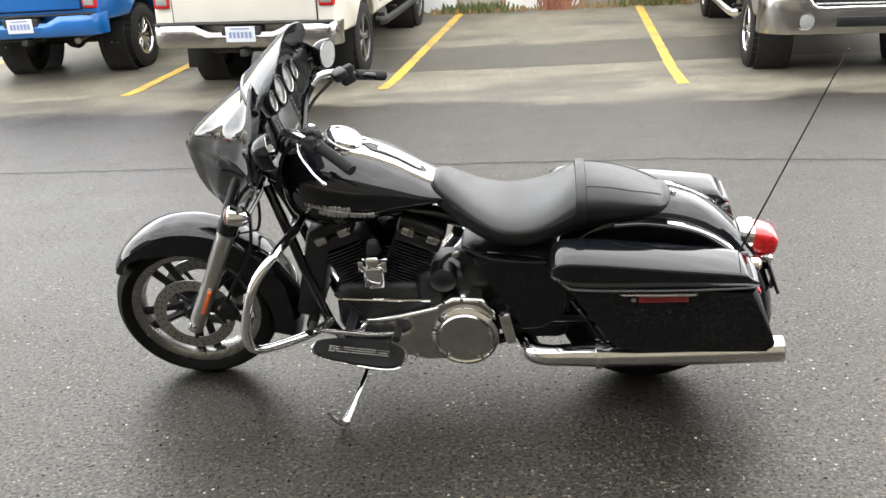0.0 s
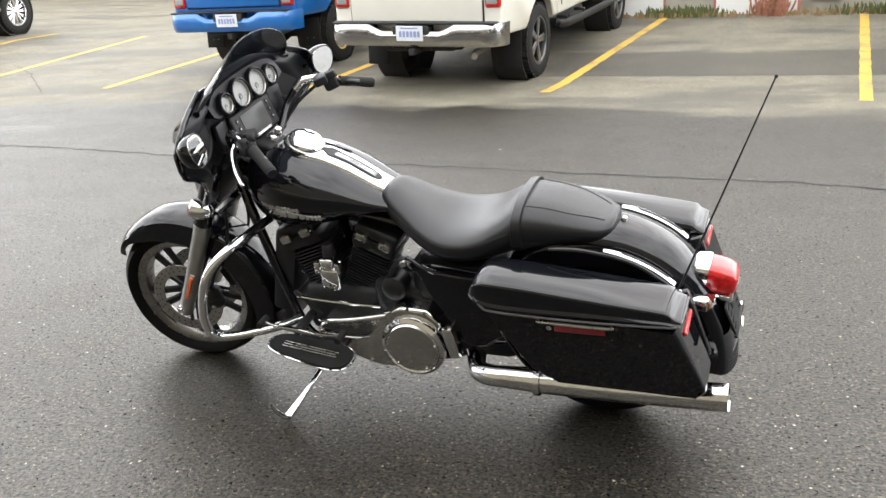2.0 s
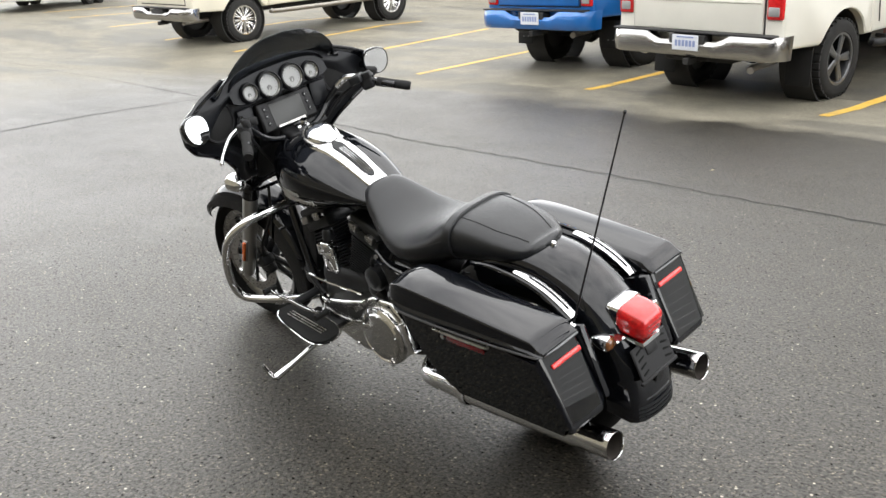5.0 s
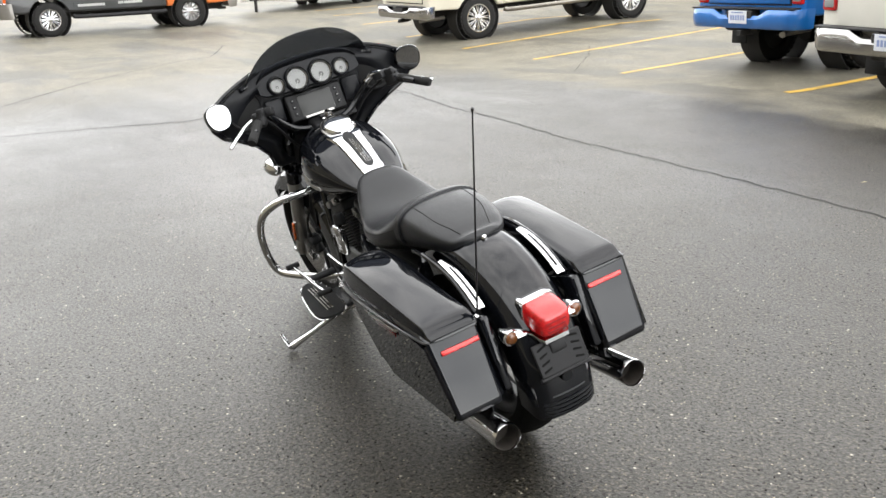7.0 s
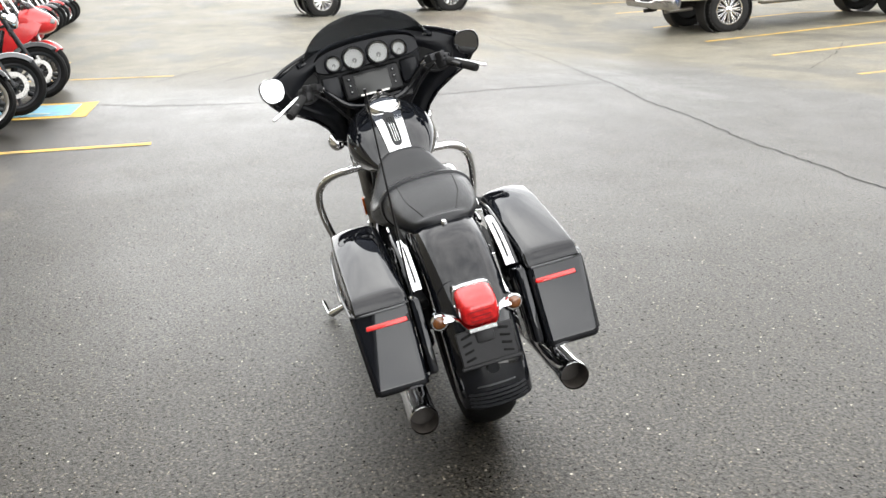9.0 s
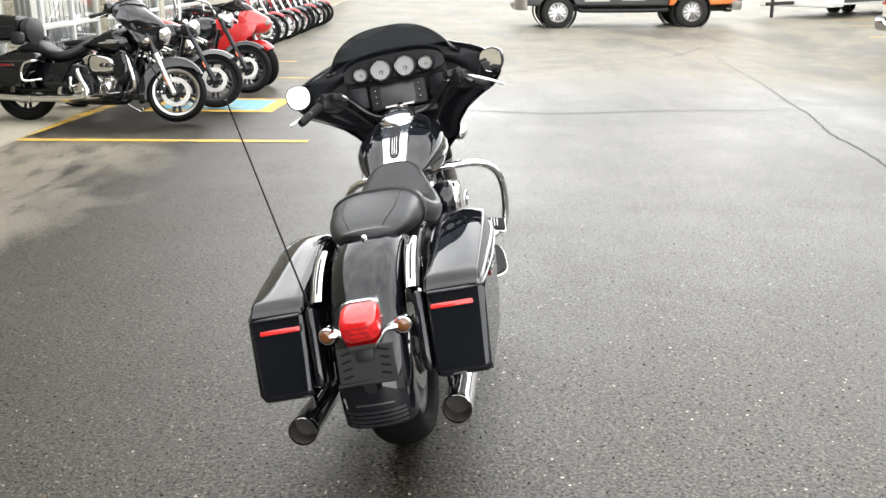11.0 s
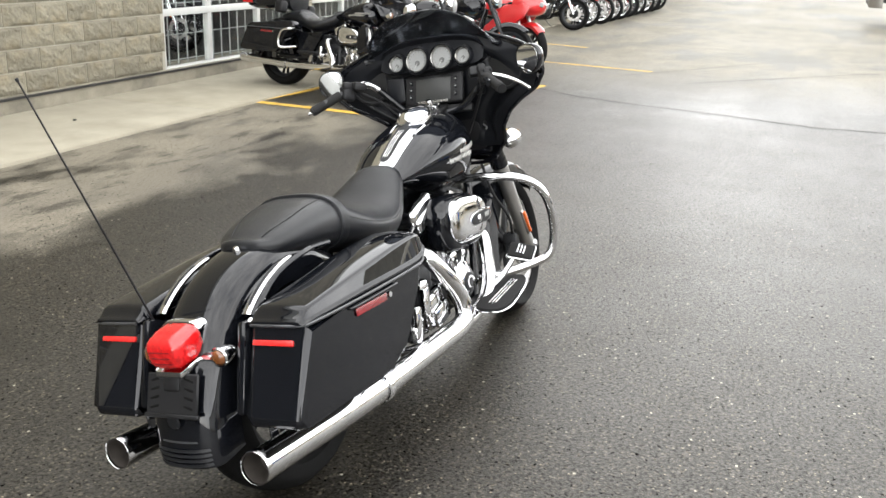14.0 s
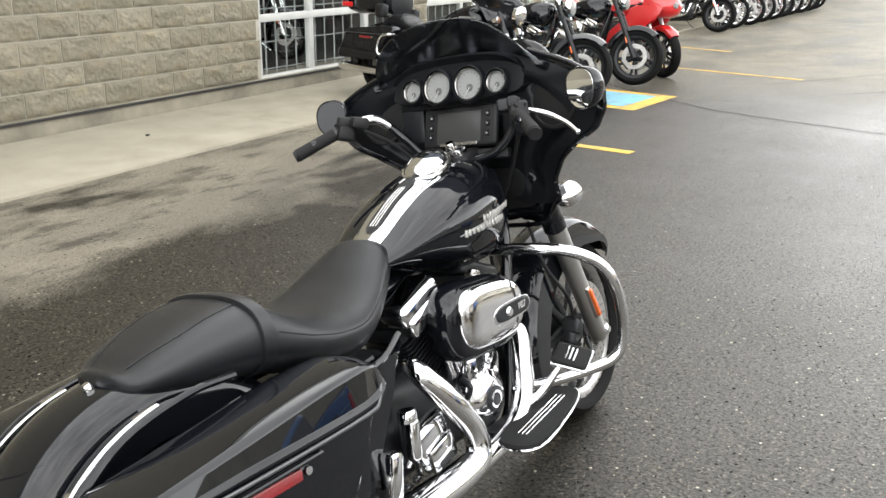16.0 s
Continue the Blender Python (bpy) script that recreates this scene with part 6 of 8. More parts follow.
    part("switch_strip", box(0.03, 0.12, 0.022, 0.006, 2, at(1.225, -0.10, 0.955, 0, -70, 0)), BLACK_PLASTIC, root)
    # smoked windshield
    rows = []
    for i in range(9):
        v = i / 8
        row = []
        for k in range(33):
            u = -1 + 2 * k / 32
            a = abs(u)
            xb, zb = 1.352 - 0.105 * a ** 1.7, 1.192 - 0.016 * a * a
            hgt = 0.140 * (1 - a ** 2.8) ** 0.7 + 0.004
            row.append((xb - (0.125 + 0.015 * (1 - a)) * v * hgt / 0.14 - 0.012 * v * v, 0.305 * u * (1 - 0.10 * v), zb + hgt * v))
        rows.append(row)
    bm = loft(rows, False, False)
    bmesh.ops.recalc_face_normals(bm, faces=bm.faces[:])
    bmesh.ops.solidify(bm, geom=bm.faces[:], thickness=0.004)
    shield = part("windshield", bm, SMOKED_SHIELD, root, "short dark smoked windshield", 60)
    part("shield_trim", tube([(1.352 - 0.105 * abs(u) ** 1.7 - 0.006, 0.300 * u, 1.187 - 0.016 * u * u) for u in (-1, -0.9, -0.7, -0.45, -0.2, 0, 0.2, 0.45, 0.7, 0.9, 1)], 0.011, 8, 3), BLACK_PAINT, shield, "black windshield trim")


def build_bars(root):
    half = [(1.20, 0.0, 0.945), (1.205, 0.06, 0.945), (1.215, 0.13, 0.965), (1.21, 0.20, 1.03), (1.165, 0.250, 1.088), (1.10, 0.285, 1.082), (1.04, 0.322, 1.062), (0.99, 0.352, 1.045)]
    full = half[::-1] + [(x, -y, z) for x, y, z in half[1:]]
    bar = part("handlebar", tube(full, 0.0125, 14, 5), BLACK_PAINT, root, "black handlebar with chrome bends")
    part("riser_cover", box(0.09, 0.12, 0.05, 0.016, 3, at(1.20, 0, 0.945, 0, -15, 0)), BLACK_PLASTIC, bar)
    for s in (1, -1):
        part("bar_bend", tube([(1.193, s * 0.225, 1.063), (1.165, s * 0.250, 1.088), (1.12, s * 0.277, 1.0875), (1.09, s * 0.292, 1.079)], 0.0145, 14, 5), CHROME, bar, "chrome bar bend")
        ge = Vector((0.955, 0.382, 1.024)) if s > 0 else Vector((0.968, -0.406, 1.027))
        part("grip", tube([(1.052, s * 0.315, 1.066), Vector((1.052, s * 0.315, 1.066)).lerp(ge, 0.5), ge], [0.0185, 0.0175, 0.0185], 18, 3), RUBBER, bar, "black rubber grip")
        part("grip_end", tube([ge, ge + Vector((-0.005, s * 0.004, -0.002))], 0.0165, 16, 1), BLACK_PLASTIC, bar)
        m = at(1.082, s * 0.297, 1.073, 0, 16, s * -33)
        sw = part("switch_housing", moved(join(box(0.055, 0.050, 0.058, 0.012, 3, at(0, 0, -0.004)), box(0.05, 0.03, 0.03, 0.008, 2, at(-0.005, -0.012 * s, 0.022))), m), BLACK_PLASTIC, bar, "black switch housing")
        for k in range(4):
            part("switch_key", moved(box(0.014, 0.006, 0.010, 0.002, 1, at(-0.030 + 0.004, -0.018 + 0.012 * k, 0.010 - 0.016 * (k % 2))), m), SOFT_BLACK, sw)
        part("reservoir", moved(box(0.05, 0.062, 0.032, 0.008, 2, at(0.030, -0.022 * s, 0.025)), m), BLACK_PLASTIC if s > 0 else DARK_METAL, bar, "lever clamp and reservoir")
        lev = [(1.125, s * 0.300, 1.070), (1.110, s * 0.345, 1.058), (1.068, s * 0.405, 1.032), (1.022, s * 0.452, 1.012)] if s > 0 else [(1.125, -0.300, 1.070), (1.124, -0.350, 1.058), (1.100, -0.415, 1.034), (1.062, -0.466, 1.012)]
        part("lever", tube(lev, [0.0085, 0.0075, 0.006, 0.006], 10, 5, 0.65), CHROME, bar, "chrome lever")
        part("lever_end", lathe([(0, 0.007), (0.005, 0.0055), (0.007, 0), (0.005, -0.0055), (0, -0.007)], 14, Matrix.Translation(lev[-1])), CHROME, bar)
        part("cable", tube([(1.13, s * 0.27, 1.062), (1.20, s * 0.21, 1.00), (1.25, s * 0.14, 0.90), (1.28, s * 0.07, 0.80)], 0.006, 8, 5), BLACK_PLASTIC, bar)


def build_rear(root):
    cast_wheel(root, "rear_wheel", 0.03, 0.322, 0.322, 0.175, 0.232, 5, (-1,), 0.146, DARK_METAL, DARK_METAL)
    fen = part("rear_fender", arch_mesh(0.03, 0.325, [(-60, 0.405), (0, 0.416), (45, 0.410), (70, 0.415), (103, 0.438)], 0.112, -60, 100.5, 44, 0.12, 0.022), BLACK_PAINT, root, "glossy black rear fender")
    for k in range(4):
        a = 93.2 + 1.8 * k
        part("fender_rib", arch_mesh(0.03, 0.325, [(80, 0.428), (110, 0.4495)], 0.1125, a, a + 1.0, 2, 0.075, 0.022, 0.004), DARK_METAL, fen, "ribbed fender tip")
    part("fender_seam", arch_mesh(0.03, 0.325, [(80, 0.4245), (106, 0.4425)], 0.1132, 90.4, 91.0, 2, 0.085, 0.022, 0.003), GREY_PAINT, fen, "parting line of the fender tip")
    lightm = at(-0.305, 0, 0.570, 0, -10, 0)
    base = part("tail_light", moved(loft([oval(x, w, zl, zh, 0.0, 36, 4.0, 3.4) for x, w, zl, zh in ((0.045, 0.052, -0.046, 0.036), (0.038, 0.060, -0.050, 0.043), (0.006, 0.0635, -0.052, 0.0485), (-0.002, 0.0635, -0.052, 0.0485), (-0.004, 0.057, -0.046, 0.043))]), lightm), CHROME, root, "chrome based tail light")
    rows = []
    for x, w, zl, zh in ((0.010, 0.058, -0.047, 0.044), (-0.030, 0.0605, -0.049, 0.045), (-0.062, 0.059, -0.048, 0.040), (-0.077, 0.056, -0.046, 0.035), (-0.086, 0.051, -0.043, 0.028), (-0.091, 0.044, -0.038, 0.020), (-0.094, 0.030, -0.030, 0.010), (-0.095, 0.010, -0.018, 0.0)):
        rows.append([tuple(lightm @ Vector(p)) for p in oval(x, w, zl, zh, -0.006, 40, 4.0, 3.6)])
    part("tail_lens", loft(rows), RED_LENS, base, "red tail light lens", 50)
    part("lens_step", join(*[moved(box(0.003, w, 0.003, 0, 1, at(x, 0, z)), lightm) for x, w, z in ((-0.0935, 0.066, 0.008), (-0.0952, 0.060, -0.008), (-0.0942, 0.064, -0.024))]), DARK_RED, base, "moulded lens ridge")
    # bright bracket that dips below the lens and carries both turn signals
    rows = []
    for k in range(21):
        y = -0.105 + 0.21 * k / 20
        c = soft_step((0.072 - abs(y)) / 0.03)
        z0, z1 = -0.046 - 0.030 * c, -0.031 - 0.017 * c
        xb = -0.040 - 0.052 * c
        rows.append([tuple(lightm @ Vector(p)) for p in ((0.030, y, z1), (xb + 0.004, y, z1 - 0.003), (xb, y, 0.5 * (z0 + z1)), (xb + 0.006, y, z0 + 0.002), (0.030, y, z0))])
    part("signal_bracket", loft(rows), CHROME, base, "chrome bracket under the lens", 45)
    for s in (1, -1):
        m = at(-0.302, s * 0.117, 0.524, 0, -94, 0)
        sg = part("rear_turn_signal", lathe([(0.0, -0.045), (0.012, -0.042), (0.020, -0.028), (0.0255, -0.006), (0.0275, 0.014), (0.0245, 0.018), (0.0, 0.018)], 24, m), CHROME, root, "chrome bullet rear turn signal")
        part("signal_lens", lathe([(0.0215, 0.016), (0.0195, 0.022), (0.0125, 0.027), (0.0, 0.028)], 24, m), SMOKED_LENS, sg, "smoked amber lens")
    # plate carrier without a plate
    m = at(-0.384, 0, 0.446, 0, 20, 0)
    pc = part("plate_carrier", join(box(0.008, 0.175, 0.105, 0.004, 1, m), box(0.012, 0.185, 0.012, 0.003, 1, m @ at(0, 0, -0.056))), BLACK_PLASTIC, root, "empty black licence plate carrier")
    for s in (1, -1):
        for k in range(4):
            part("carrier_slot", box(0.010, 0.034, 0.010, 0.003, 1, m @ at(-0.0006, s * 0.058, 0.036 - 0.023 * k, -14 * s)), TYRE_BLACK, pc)
    part("carrier_stem", box(0.09, 0.06, 0.05, 0.01, 2, m @ at(0.035, 0, 0.03)), BLACK_PLASTIC, pc)
    part("carrier_boss", lathe([(0, 0.006), (0.018, 0.005), (0.02, 0), (0, 0)], 20, at(-0.400, 0, 0.375, 0, -96, 0)), DARK_METAL, pc)
    ant = part("antenna", tube([(-0.225, 0.172, 0.565), (-0.31, 0.173, 0.80), (-0.478, 0.175, 1.272)], [0.0036, 0.0030, 0.0022], 8, 3), BLACK_PLASTIC, root, "thin black whip antenna")
    part("antenna_base", tube([(-0.205, 0.171, 0.515), (-0.228, 0.172, 0.585)], [0.012, 0.006], 12, 1), BLACK_PLASTIC, ant)
    part("antenna_tip", tube([(-0.4775, 0.175, 1.270), (-0.4805, 0.175, 1.278)], 0.0045, 8, 1), BLACK_PLASTIC, ant)
    return fen


bike = thing("touring_motorcycle", at(0.75, 3.183, 0, 0, 0, 173.7) @ at(0, 0, 0, -11.3, 0, 0), "glossy black touring motorcycle leaning on its side stand on the asphalt", "motorcycle")
build_frame(bike)
build_rear(bike)
build_exhaust(bike)
build_engine(bike)
build_guards(bike)
build_front(bike)
build_fairing(bike)
build_bars(bike)
build_tank(bike)
build_seat(bike)
for side in (1, -1):
    build_bag(bike, side)

# ---- parked trucks ----
def arc_pts(cx, cz, r, a0, a1, n=10):
    return [(cx + r * math.cos(radians(a0 + (a1 - a0) * k / n)), cz + r * math.sin(radians(a0 + (a1 - a0) * k / n))) for k in range(n + 1)]


def truck_wheel(parent, x, y, r, w, rim_r, rim_material, style, s):
    wheel = new("wheel")
    wheel.parent = parent
    wheel.matrix_basis = to_y(x, y, r, s)
    half = [(rim_r, 0.40), (rim_r + 0.015, 0.5), (r - 0.06, 0.52), (r - 0.015, 0.46), (r, 0.38), (r + 0.002, 0.0)]
    prof = [(a, -w * b) for a, b in half] + [(a, w * b) for a, b in half[-2::-1]] + [(rim_r, -w * 0.40)]
    tyre = part("tyre", lathe(prof, 40), TYRE_OLD, wheel, "worn black truck tyre", 50)
    lugs = bmesh.new()
    for k in range(32):
        a = 2 * math.pi * k / 32
        for side in (-1, 1):
            lugs = join(lugs, box(0.022, 0.055, w * 0.36, 0, 1, at((r + 0.003) * math.cos(a + 0.05 * side), (r + 0.003) * math.sin(a + 0.05 * side), side * w * 0.27, 0, 0, math.degrees(a))))
    part("tread_pattern", lugs, TYRE_OLD, tyre)["kind"] = "stuff"
    rim = part("rim", lathe([(rim_r + 0.012, 0.46 * w), (rim_r - 0.012, 0.45 * w), (rim_r - 0.030, 0.30 * w), (rim_r - 0.035, -0.2 * w), (0.0, -0.2 * w), (0.0, -0.24 * w), (rim_r, -0.24 * w), (rim_r + 0.012, 0.40 * w), (rim_r + 0.012, 0.46 * w)], 36), DARK_METAL, wheel)
    n = {"six": 6, "multi": 12, "five": 5, "steel": 8}[style]
    for k in range(n):
        a = 2 * math.pi * k / n
        for off in ((-0.10, 0.10) if style in ("multi", "five") else (0.0,)):
            p0 = (0.05 * math.cos(a), 0.05 * math.sin(a), 0.36 * w)
            p1 = ((rim_r - 0.012) * math.cos(a + off), (rim_r - 0.012) * math.sin(a + off), 0.36 * w)
            part("spoke", tube([p0, p1], [0.032 if style != "multi" else 0.015, 0.026 if style != "multi" else 0.012], 8, 1, 0.5, (math.sin(a), -math.cos(a), 0)), rim_material, rim)
    part("rim_lip", lathe([(rim_r + 0.014, 0.44 * w), (rim_r + 0.012, 0.475 * w), (rim_r - 0.010, 0.475 * w), (rim_r - 0.016, 0.42 * w)], 36), rim_material, rim)
    part("hub_cap", lathe([(0.0, 0.42 * w), (0.045, 0.42 * w), (0.062, 0.38 * w), (0.065, 0.2 * w), (0.0, 0.2 * w)], 20), rim_material, rim)
    return wheel


def side_glass(poly, y_low, y_high, z_low, z_high, s, t=0.012):
    """A pane over the cab's leaning side."""
    def y(z):
        return y_low + (y_high - y_low) * (z - z_low) / (z_high - z_low)
    bm = bmesh.new()
    a = [bm.verts.new((x, s * (y(z) + t), z)) for x, z in poly]
    b = [bm.verts.new((x, s * (y(z) - t), z)) for x, z in poly]
    bm.faces.new(a)
    bm.faces.new(b[::-1])
    for i in range(len(poly)):
        j = (i + 1) % len(poly)
        bm.faces.new((a[j], a[i], b[i], b[j]))
    return bm


def pickup(m, label, paint, wb=3.57, width=2.0, rear=1.22, front=0.98, tyre=0.40, tyre_w=0.27, rim=0.26, rim_material=None, style="six", bumper=None, low=0.56, rail=1.38, roof=1.95, hood=1.24, cab_back=0.62, tail=True, face=True, boards=None, flaps=True, two_tone=None, flap_text="", gate_text="", plate=True, bumper_drop=0.0):
    root = thing("pickup_truck", m, label, "pickup truck", "parked trucks")
    W = width / 2
    ar = tyre + 0.105
    cz = tyre + 0.015
    bottom = low

    def profile(x0, x1, arches):
        pts = []
        for c in arches:
            dx = math.sqrt(max(0.01, ar * ar - (bottom - cz) ** 2))
            a = math.degrees(math.atan2(bottom - cz, dx))
            pts.append((c, a))
        return pts
    dip = math.degrees(math.asin(max(-0.9, min(0.9, (bottom - cz) / ar))))
    # bed, with the rear arch
    bed_poly = [(-rear, bottom + 0.04), (-rear, rail - 0.02), (-rear + 0.02, rail), (cab_back - 0.015, rail), (cab_back - 0.015, bottom)] + arc_pts(0, cz, ar, dip, 180 - dip, 16)
    bed_bm = prism(bed_poly, -W, W, 0.035, 3)
    cab_poly = [(cab_back, bottom), (cab_back, rail - 0.02), (wb - 0.62, rail - 0.02), (wb - 0.40, rail - 0.06), (wb + front - 0.22, hood), (wb + front - 0.05, hood - 0.10), (wb + front, hood - 0.30), (wb + front, bottom + 0.12), (wb + front - 0.10, bottom + 0.02)] + arc_pts(wb, cz, ar, dip, 180 - dip, 16)
    cab_bm = prism(cab_poly, -W, W, 0.045, 3)
    for bm in (bed_bm, cab_bm):
        for v in bm.verts:
            if v.co.z > 0.95:
                v.co.y -= math.copysign(0.10 * (v.co.z - 0.95), v.co.y)
            if v.co.z < 0.8:
                v.co.y -= math.copysign(0.10 * (0.8 - v.co.z), v.co.y)
            if v.co.x > wb + 0.5:
                v.co.y -= math.copysign(0.10 * (v.co.x - wb - 0.5), v.co.y)
    # the bed stays solid; a dark sheet on top paints in the opening's shade
    bed = part("bed", bed_bm, two_tone or paint, root, "orange bed side" if two_tone else "")
    part("bed_floor", box(rear + cab_back - 0.16, width - 0.26, 0.012, 0.003, 1, at((cab_back - rear) / 2, 0, rail + 0.004)), UNDERBODY_AND_SHADE, bed, "dark sheet painted as the shaded bed opening")
    for s in (1, -1):
        part("bed_rail", tube([(-rear + 0.03, s * (W - 0.075), rail + 0.004), (cab_back - 0.04, s * (W - 0.075), rail + 0.004)], 0.022, 8, 1, 0.6), BLACK_PLASTIC, bed, "black bed rail cap")
    body = part("cab_body", cab_bm, paint, root)
    # greenhouse
    zl, zh = rail - 0.03, roof
    rows = []
    for z, x0, x1, hw in ((zl, cab_back + 0.01, wb - 0.50, W - 0.075), (zl + 0.10, cab_back + 0.02, wb - 0.60, W - 0.09), (zh - 0.09, cab_back + 0.10, wb - 1.10, W - 0.19), (zh - 0.02, cab_back + 0.18, wb - 1.22, W - 0.25), (zh, cab_back + 0.32, wb - 1.36, W - 0.36)):
        ringp = []
        for k in range(32):
            a = 2 * math.pi * k / 32
            c, s = math.cos(a), math.sin(a)
            ringp.append(((x0 + x1) / 2 + (x1 - x0) / 2 * math.copysign(abs(c) ** 0.25, c), hw * math.copysign(abs(s) ** 0.25, s), z))
        rows.append(ringp)
    cab = part("cab_roof", loft(rows), paint, root, sharp=25)
    b_post = cab_back + (wb - 0.5 - cab_back) * 0.46
    for s in (1, -1):
        yl, yh = W - 0.075, W - 0.19
        zt = zh - 0.12
        part("rear_side_window", side_glass([(cab_back + 0.20, zl + 0.07), (b_post - 0.04, zl + 0.07), (b_post - 0.06, zt), (cab_back + 0.27, zt)], yl, yh, zl, zh - 0.09, s), GLASS_DARK, cab, "dark side window")
        part("front_side_window", side_glass([(b_post + 0.04, zl + 0.07), (wb - 0.78, zl + 0.07), (wb - 1.12, zt), (b_post + 0.03, zt)], yl, yh, zl, zh - 0.09, s), GLASS_DARK, cab, "dark side window")
        # doors: shut lines and handles
        for x in (cab_back + 0.10, b_post, wb - 0.58):
            part("door_gap", box(0.010, 0.010, rail - bottom - 0.18, 0, 1, at(x, s * (W - 0.018), (rail + bottom) / 2 + 0.02, s * 3)), UNDERBODY_AND_SHADE, body)
        for x in (b_post - 0.20, cab_back + 0.28):
            part("door_handle", box(0.17, 0.035, 0.035, 0.012, 2, at(x + 0.05, s * (W - 0.005), rail - 0.20)), paint, body)
        mir = part("door_mirror", join(box(0.12, 0.18, 0.24, 0.035, 3, at(wb - 0.80, s * (W + 0.16), rail + 0.10)), box(0.05, 0.16, 0.04, 0.01, 2, at(wb - 0.78, s * (W + 0.02), rail + 0.03))), BLACK_PLASTIC, root, "black door mirror")
        if boards:
            part("running_board", tube([(cab_back + 0.05, s * (W - 0.06), bottom - 0.09), (cab_back + 0.25, s * (W + 0.03), bottom - 0.12), (wb - 0.72, s * (W + 0.03), bottom - 0.12), (wb - 0.58, s * (W - 0.06), bottom - 0.09)], 0.048, 12, 4, 0.7), boards, root, "side running board")
            for x in (cab_back + 0.4, b_post, wb - 0.95):
                part("step_bracket", box(0.05, 0.14, 0.04, 0.008, 1, at(x, s * (W - 0.09), bottom - 0.08)), UNDERBODY_AND_SHADE, root)
        for x in (0, wb):
            part("arch_liner", lathe([(ar - 0.02, -0.30), (ar - 0.006, -0.30), (ar - 0.006, 0.05), (ar - 0.02, 0.05), (ar - 0.02, -0.30)], 32, to_y(x, s * (W - 0.14), cz, s)), UNDERBODY_AND_SHADE, body)
            truck_wheel(root, x, s * (W - tyre_w / 2 - 0.035), tyre, tyre_w, rim, rim_material or SATIN_METAL, style, s)
            part("arch_lip", tube([(px, s * (W - 0.02 - 0.10 * max(0, 0.8 - pz)), pz) for px, pz in arc_pts(x, cz, ar + 0.004, dip + 4, 176 - dip, 12)], 0.016, 8, 2), paint if x or not two_tone else two_tone, body)
        if flaps:
            fl = part("mud_flap", box(0.012, 0.27, 0.36, 0.008, 2, at(-0.56, s * (W - 0.19), low - 0.22, 0, 4, 0)), RUBBER, root, "black mud flap")
            if flap_text:
                lettering(flap_text, 0.085, at(-0.5705, s * (W - 0.19), low - 0.32, 90, 0, -90), SIGN_GREY, fl, "flap_lettering", 0.001)
    part("windscreen", loft([[(wb - 0.585, -(W - 0.17), zl + 0.10), (wb - 0.585, W - 0.17, zl + 0.10), (wb - 0.62, W - 0.17, zl + 0.10), (wb - 0.62, -(W - 0.17), zl + 0.10)], [(wb - 1.075, -(W - 0.25), zh - 0.10), (wb - 1.075, W - 0.25, zh - 0.10), (wb - 1.11, W - 0.25, zh - 0.10), (wb - 1.11, -(W - 0.25), zh - 0.10)]]), GLASS_DARK, cab, "dark windscreen")
    part("rear_window", loft([[(cab_back + 0.005, -(W - 0.2), zl + 0.10), (cab_back + 0.005, W - 0.2, zl + 0.10), (cab_back + 0.04, W - 0.2, zl + 0.10), (cab_back + 0.04, -(W - 0.2), zl + 0.10)], [(cab_back + 0.085, -(W - 0.28), zh - 0.12), (cab_back + 0.085, W - 0.28, zh - 0.12), (cab_back + 0.12, W - 0.28, zh - 0.12), (cab_back + 0.12, -(W - 0.28), zh - 0.12)]]), GLASS_DARK, cab, "dark rear window")
    part("chassis", join(box(wb + rear - 0.2, 0.75, 0.20, 0.03, 1, at((wb - rear) / 2, 0, low - 0.05)), tube([(0, -W + 0.3, tyre), (0, W - 0.3, tyre)], 0.06, 10, 1), lathe([(0, -0.13), (0.10, -0.10), (0.13, 0), (0.10, 0.13), (0, 0.13)], 16, at(0, 0.05, tyre, 0, 90, 0)), tube([(wb, -W + 0.3, tyre), (wb, W - 0.3, tyre)], 0.05, 10, 1), box(0.6, 0.5, 0.22, 0.05, 2, at(-0.75, 0.25, low - 0.06)), box(rear + cab_back - 0.2, width - 0.5, 0.1, 0.02, 1, at((cab_back - rear) / 2, 0, low + 0.05)), box(wb - cab_back, width - 0.3, 0.1, 0.02, 1, at((wb + cab_back) / 2, 0, low + 0.02))), UNDERBODY_AND_SHADE, root, "dark underbody")
    if tail:
        gx = -rear - 0.012
        gate_w = width - 0.48
        gate = part("tailgate", join(box(0.035, gate_w, rail - low - 0.20, 0.014, 3, at(gx, 0, (rail + low) / 2 + 0.08)), box(0.03, gate_w - 0.04, 0.03, 0.012, 2, at(gx - 0.012, 0, low + 0.48))), paint, root)
        part("gate_gap", box(0.01, gate_w + 0.03, rail - low - 0.17, 0.003, 1, at(-rear - 0.002, 0, (rail + low) / 2 + 0.08)), UNDERBODY_AND_SHADE, gate)
        part("gate_handle", box(0.03, 0.24, 0.10, 0.02, 3, at(gx - 0.02, 0, rail - 0.20)), BLACK_PLASTIC, gate, "black tailgate handle")
        if gate_text:
            lettering(gate_text, 0.085, at(gx - 0.019, -gate_w / 2 + 0.17, low + 0.555, 90, 0, -90), CHROME, gate, "gate_lettering", 0.003, "raised chrome lettering")
        else:
            for y0, wd in ((gate_w / 2 - 0.22, 0.26), (-gate_w / 2 + 0.16, 0.17)):
                part("badge_bar", box(0.006, wd, 0.022, 0.003, 1, at(gx - 0.020, y0, low + 0.42)), SIGN_GREY, gate, "unreadable badge as a pale bar")
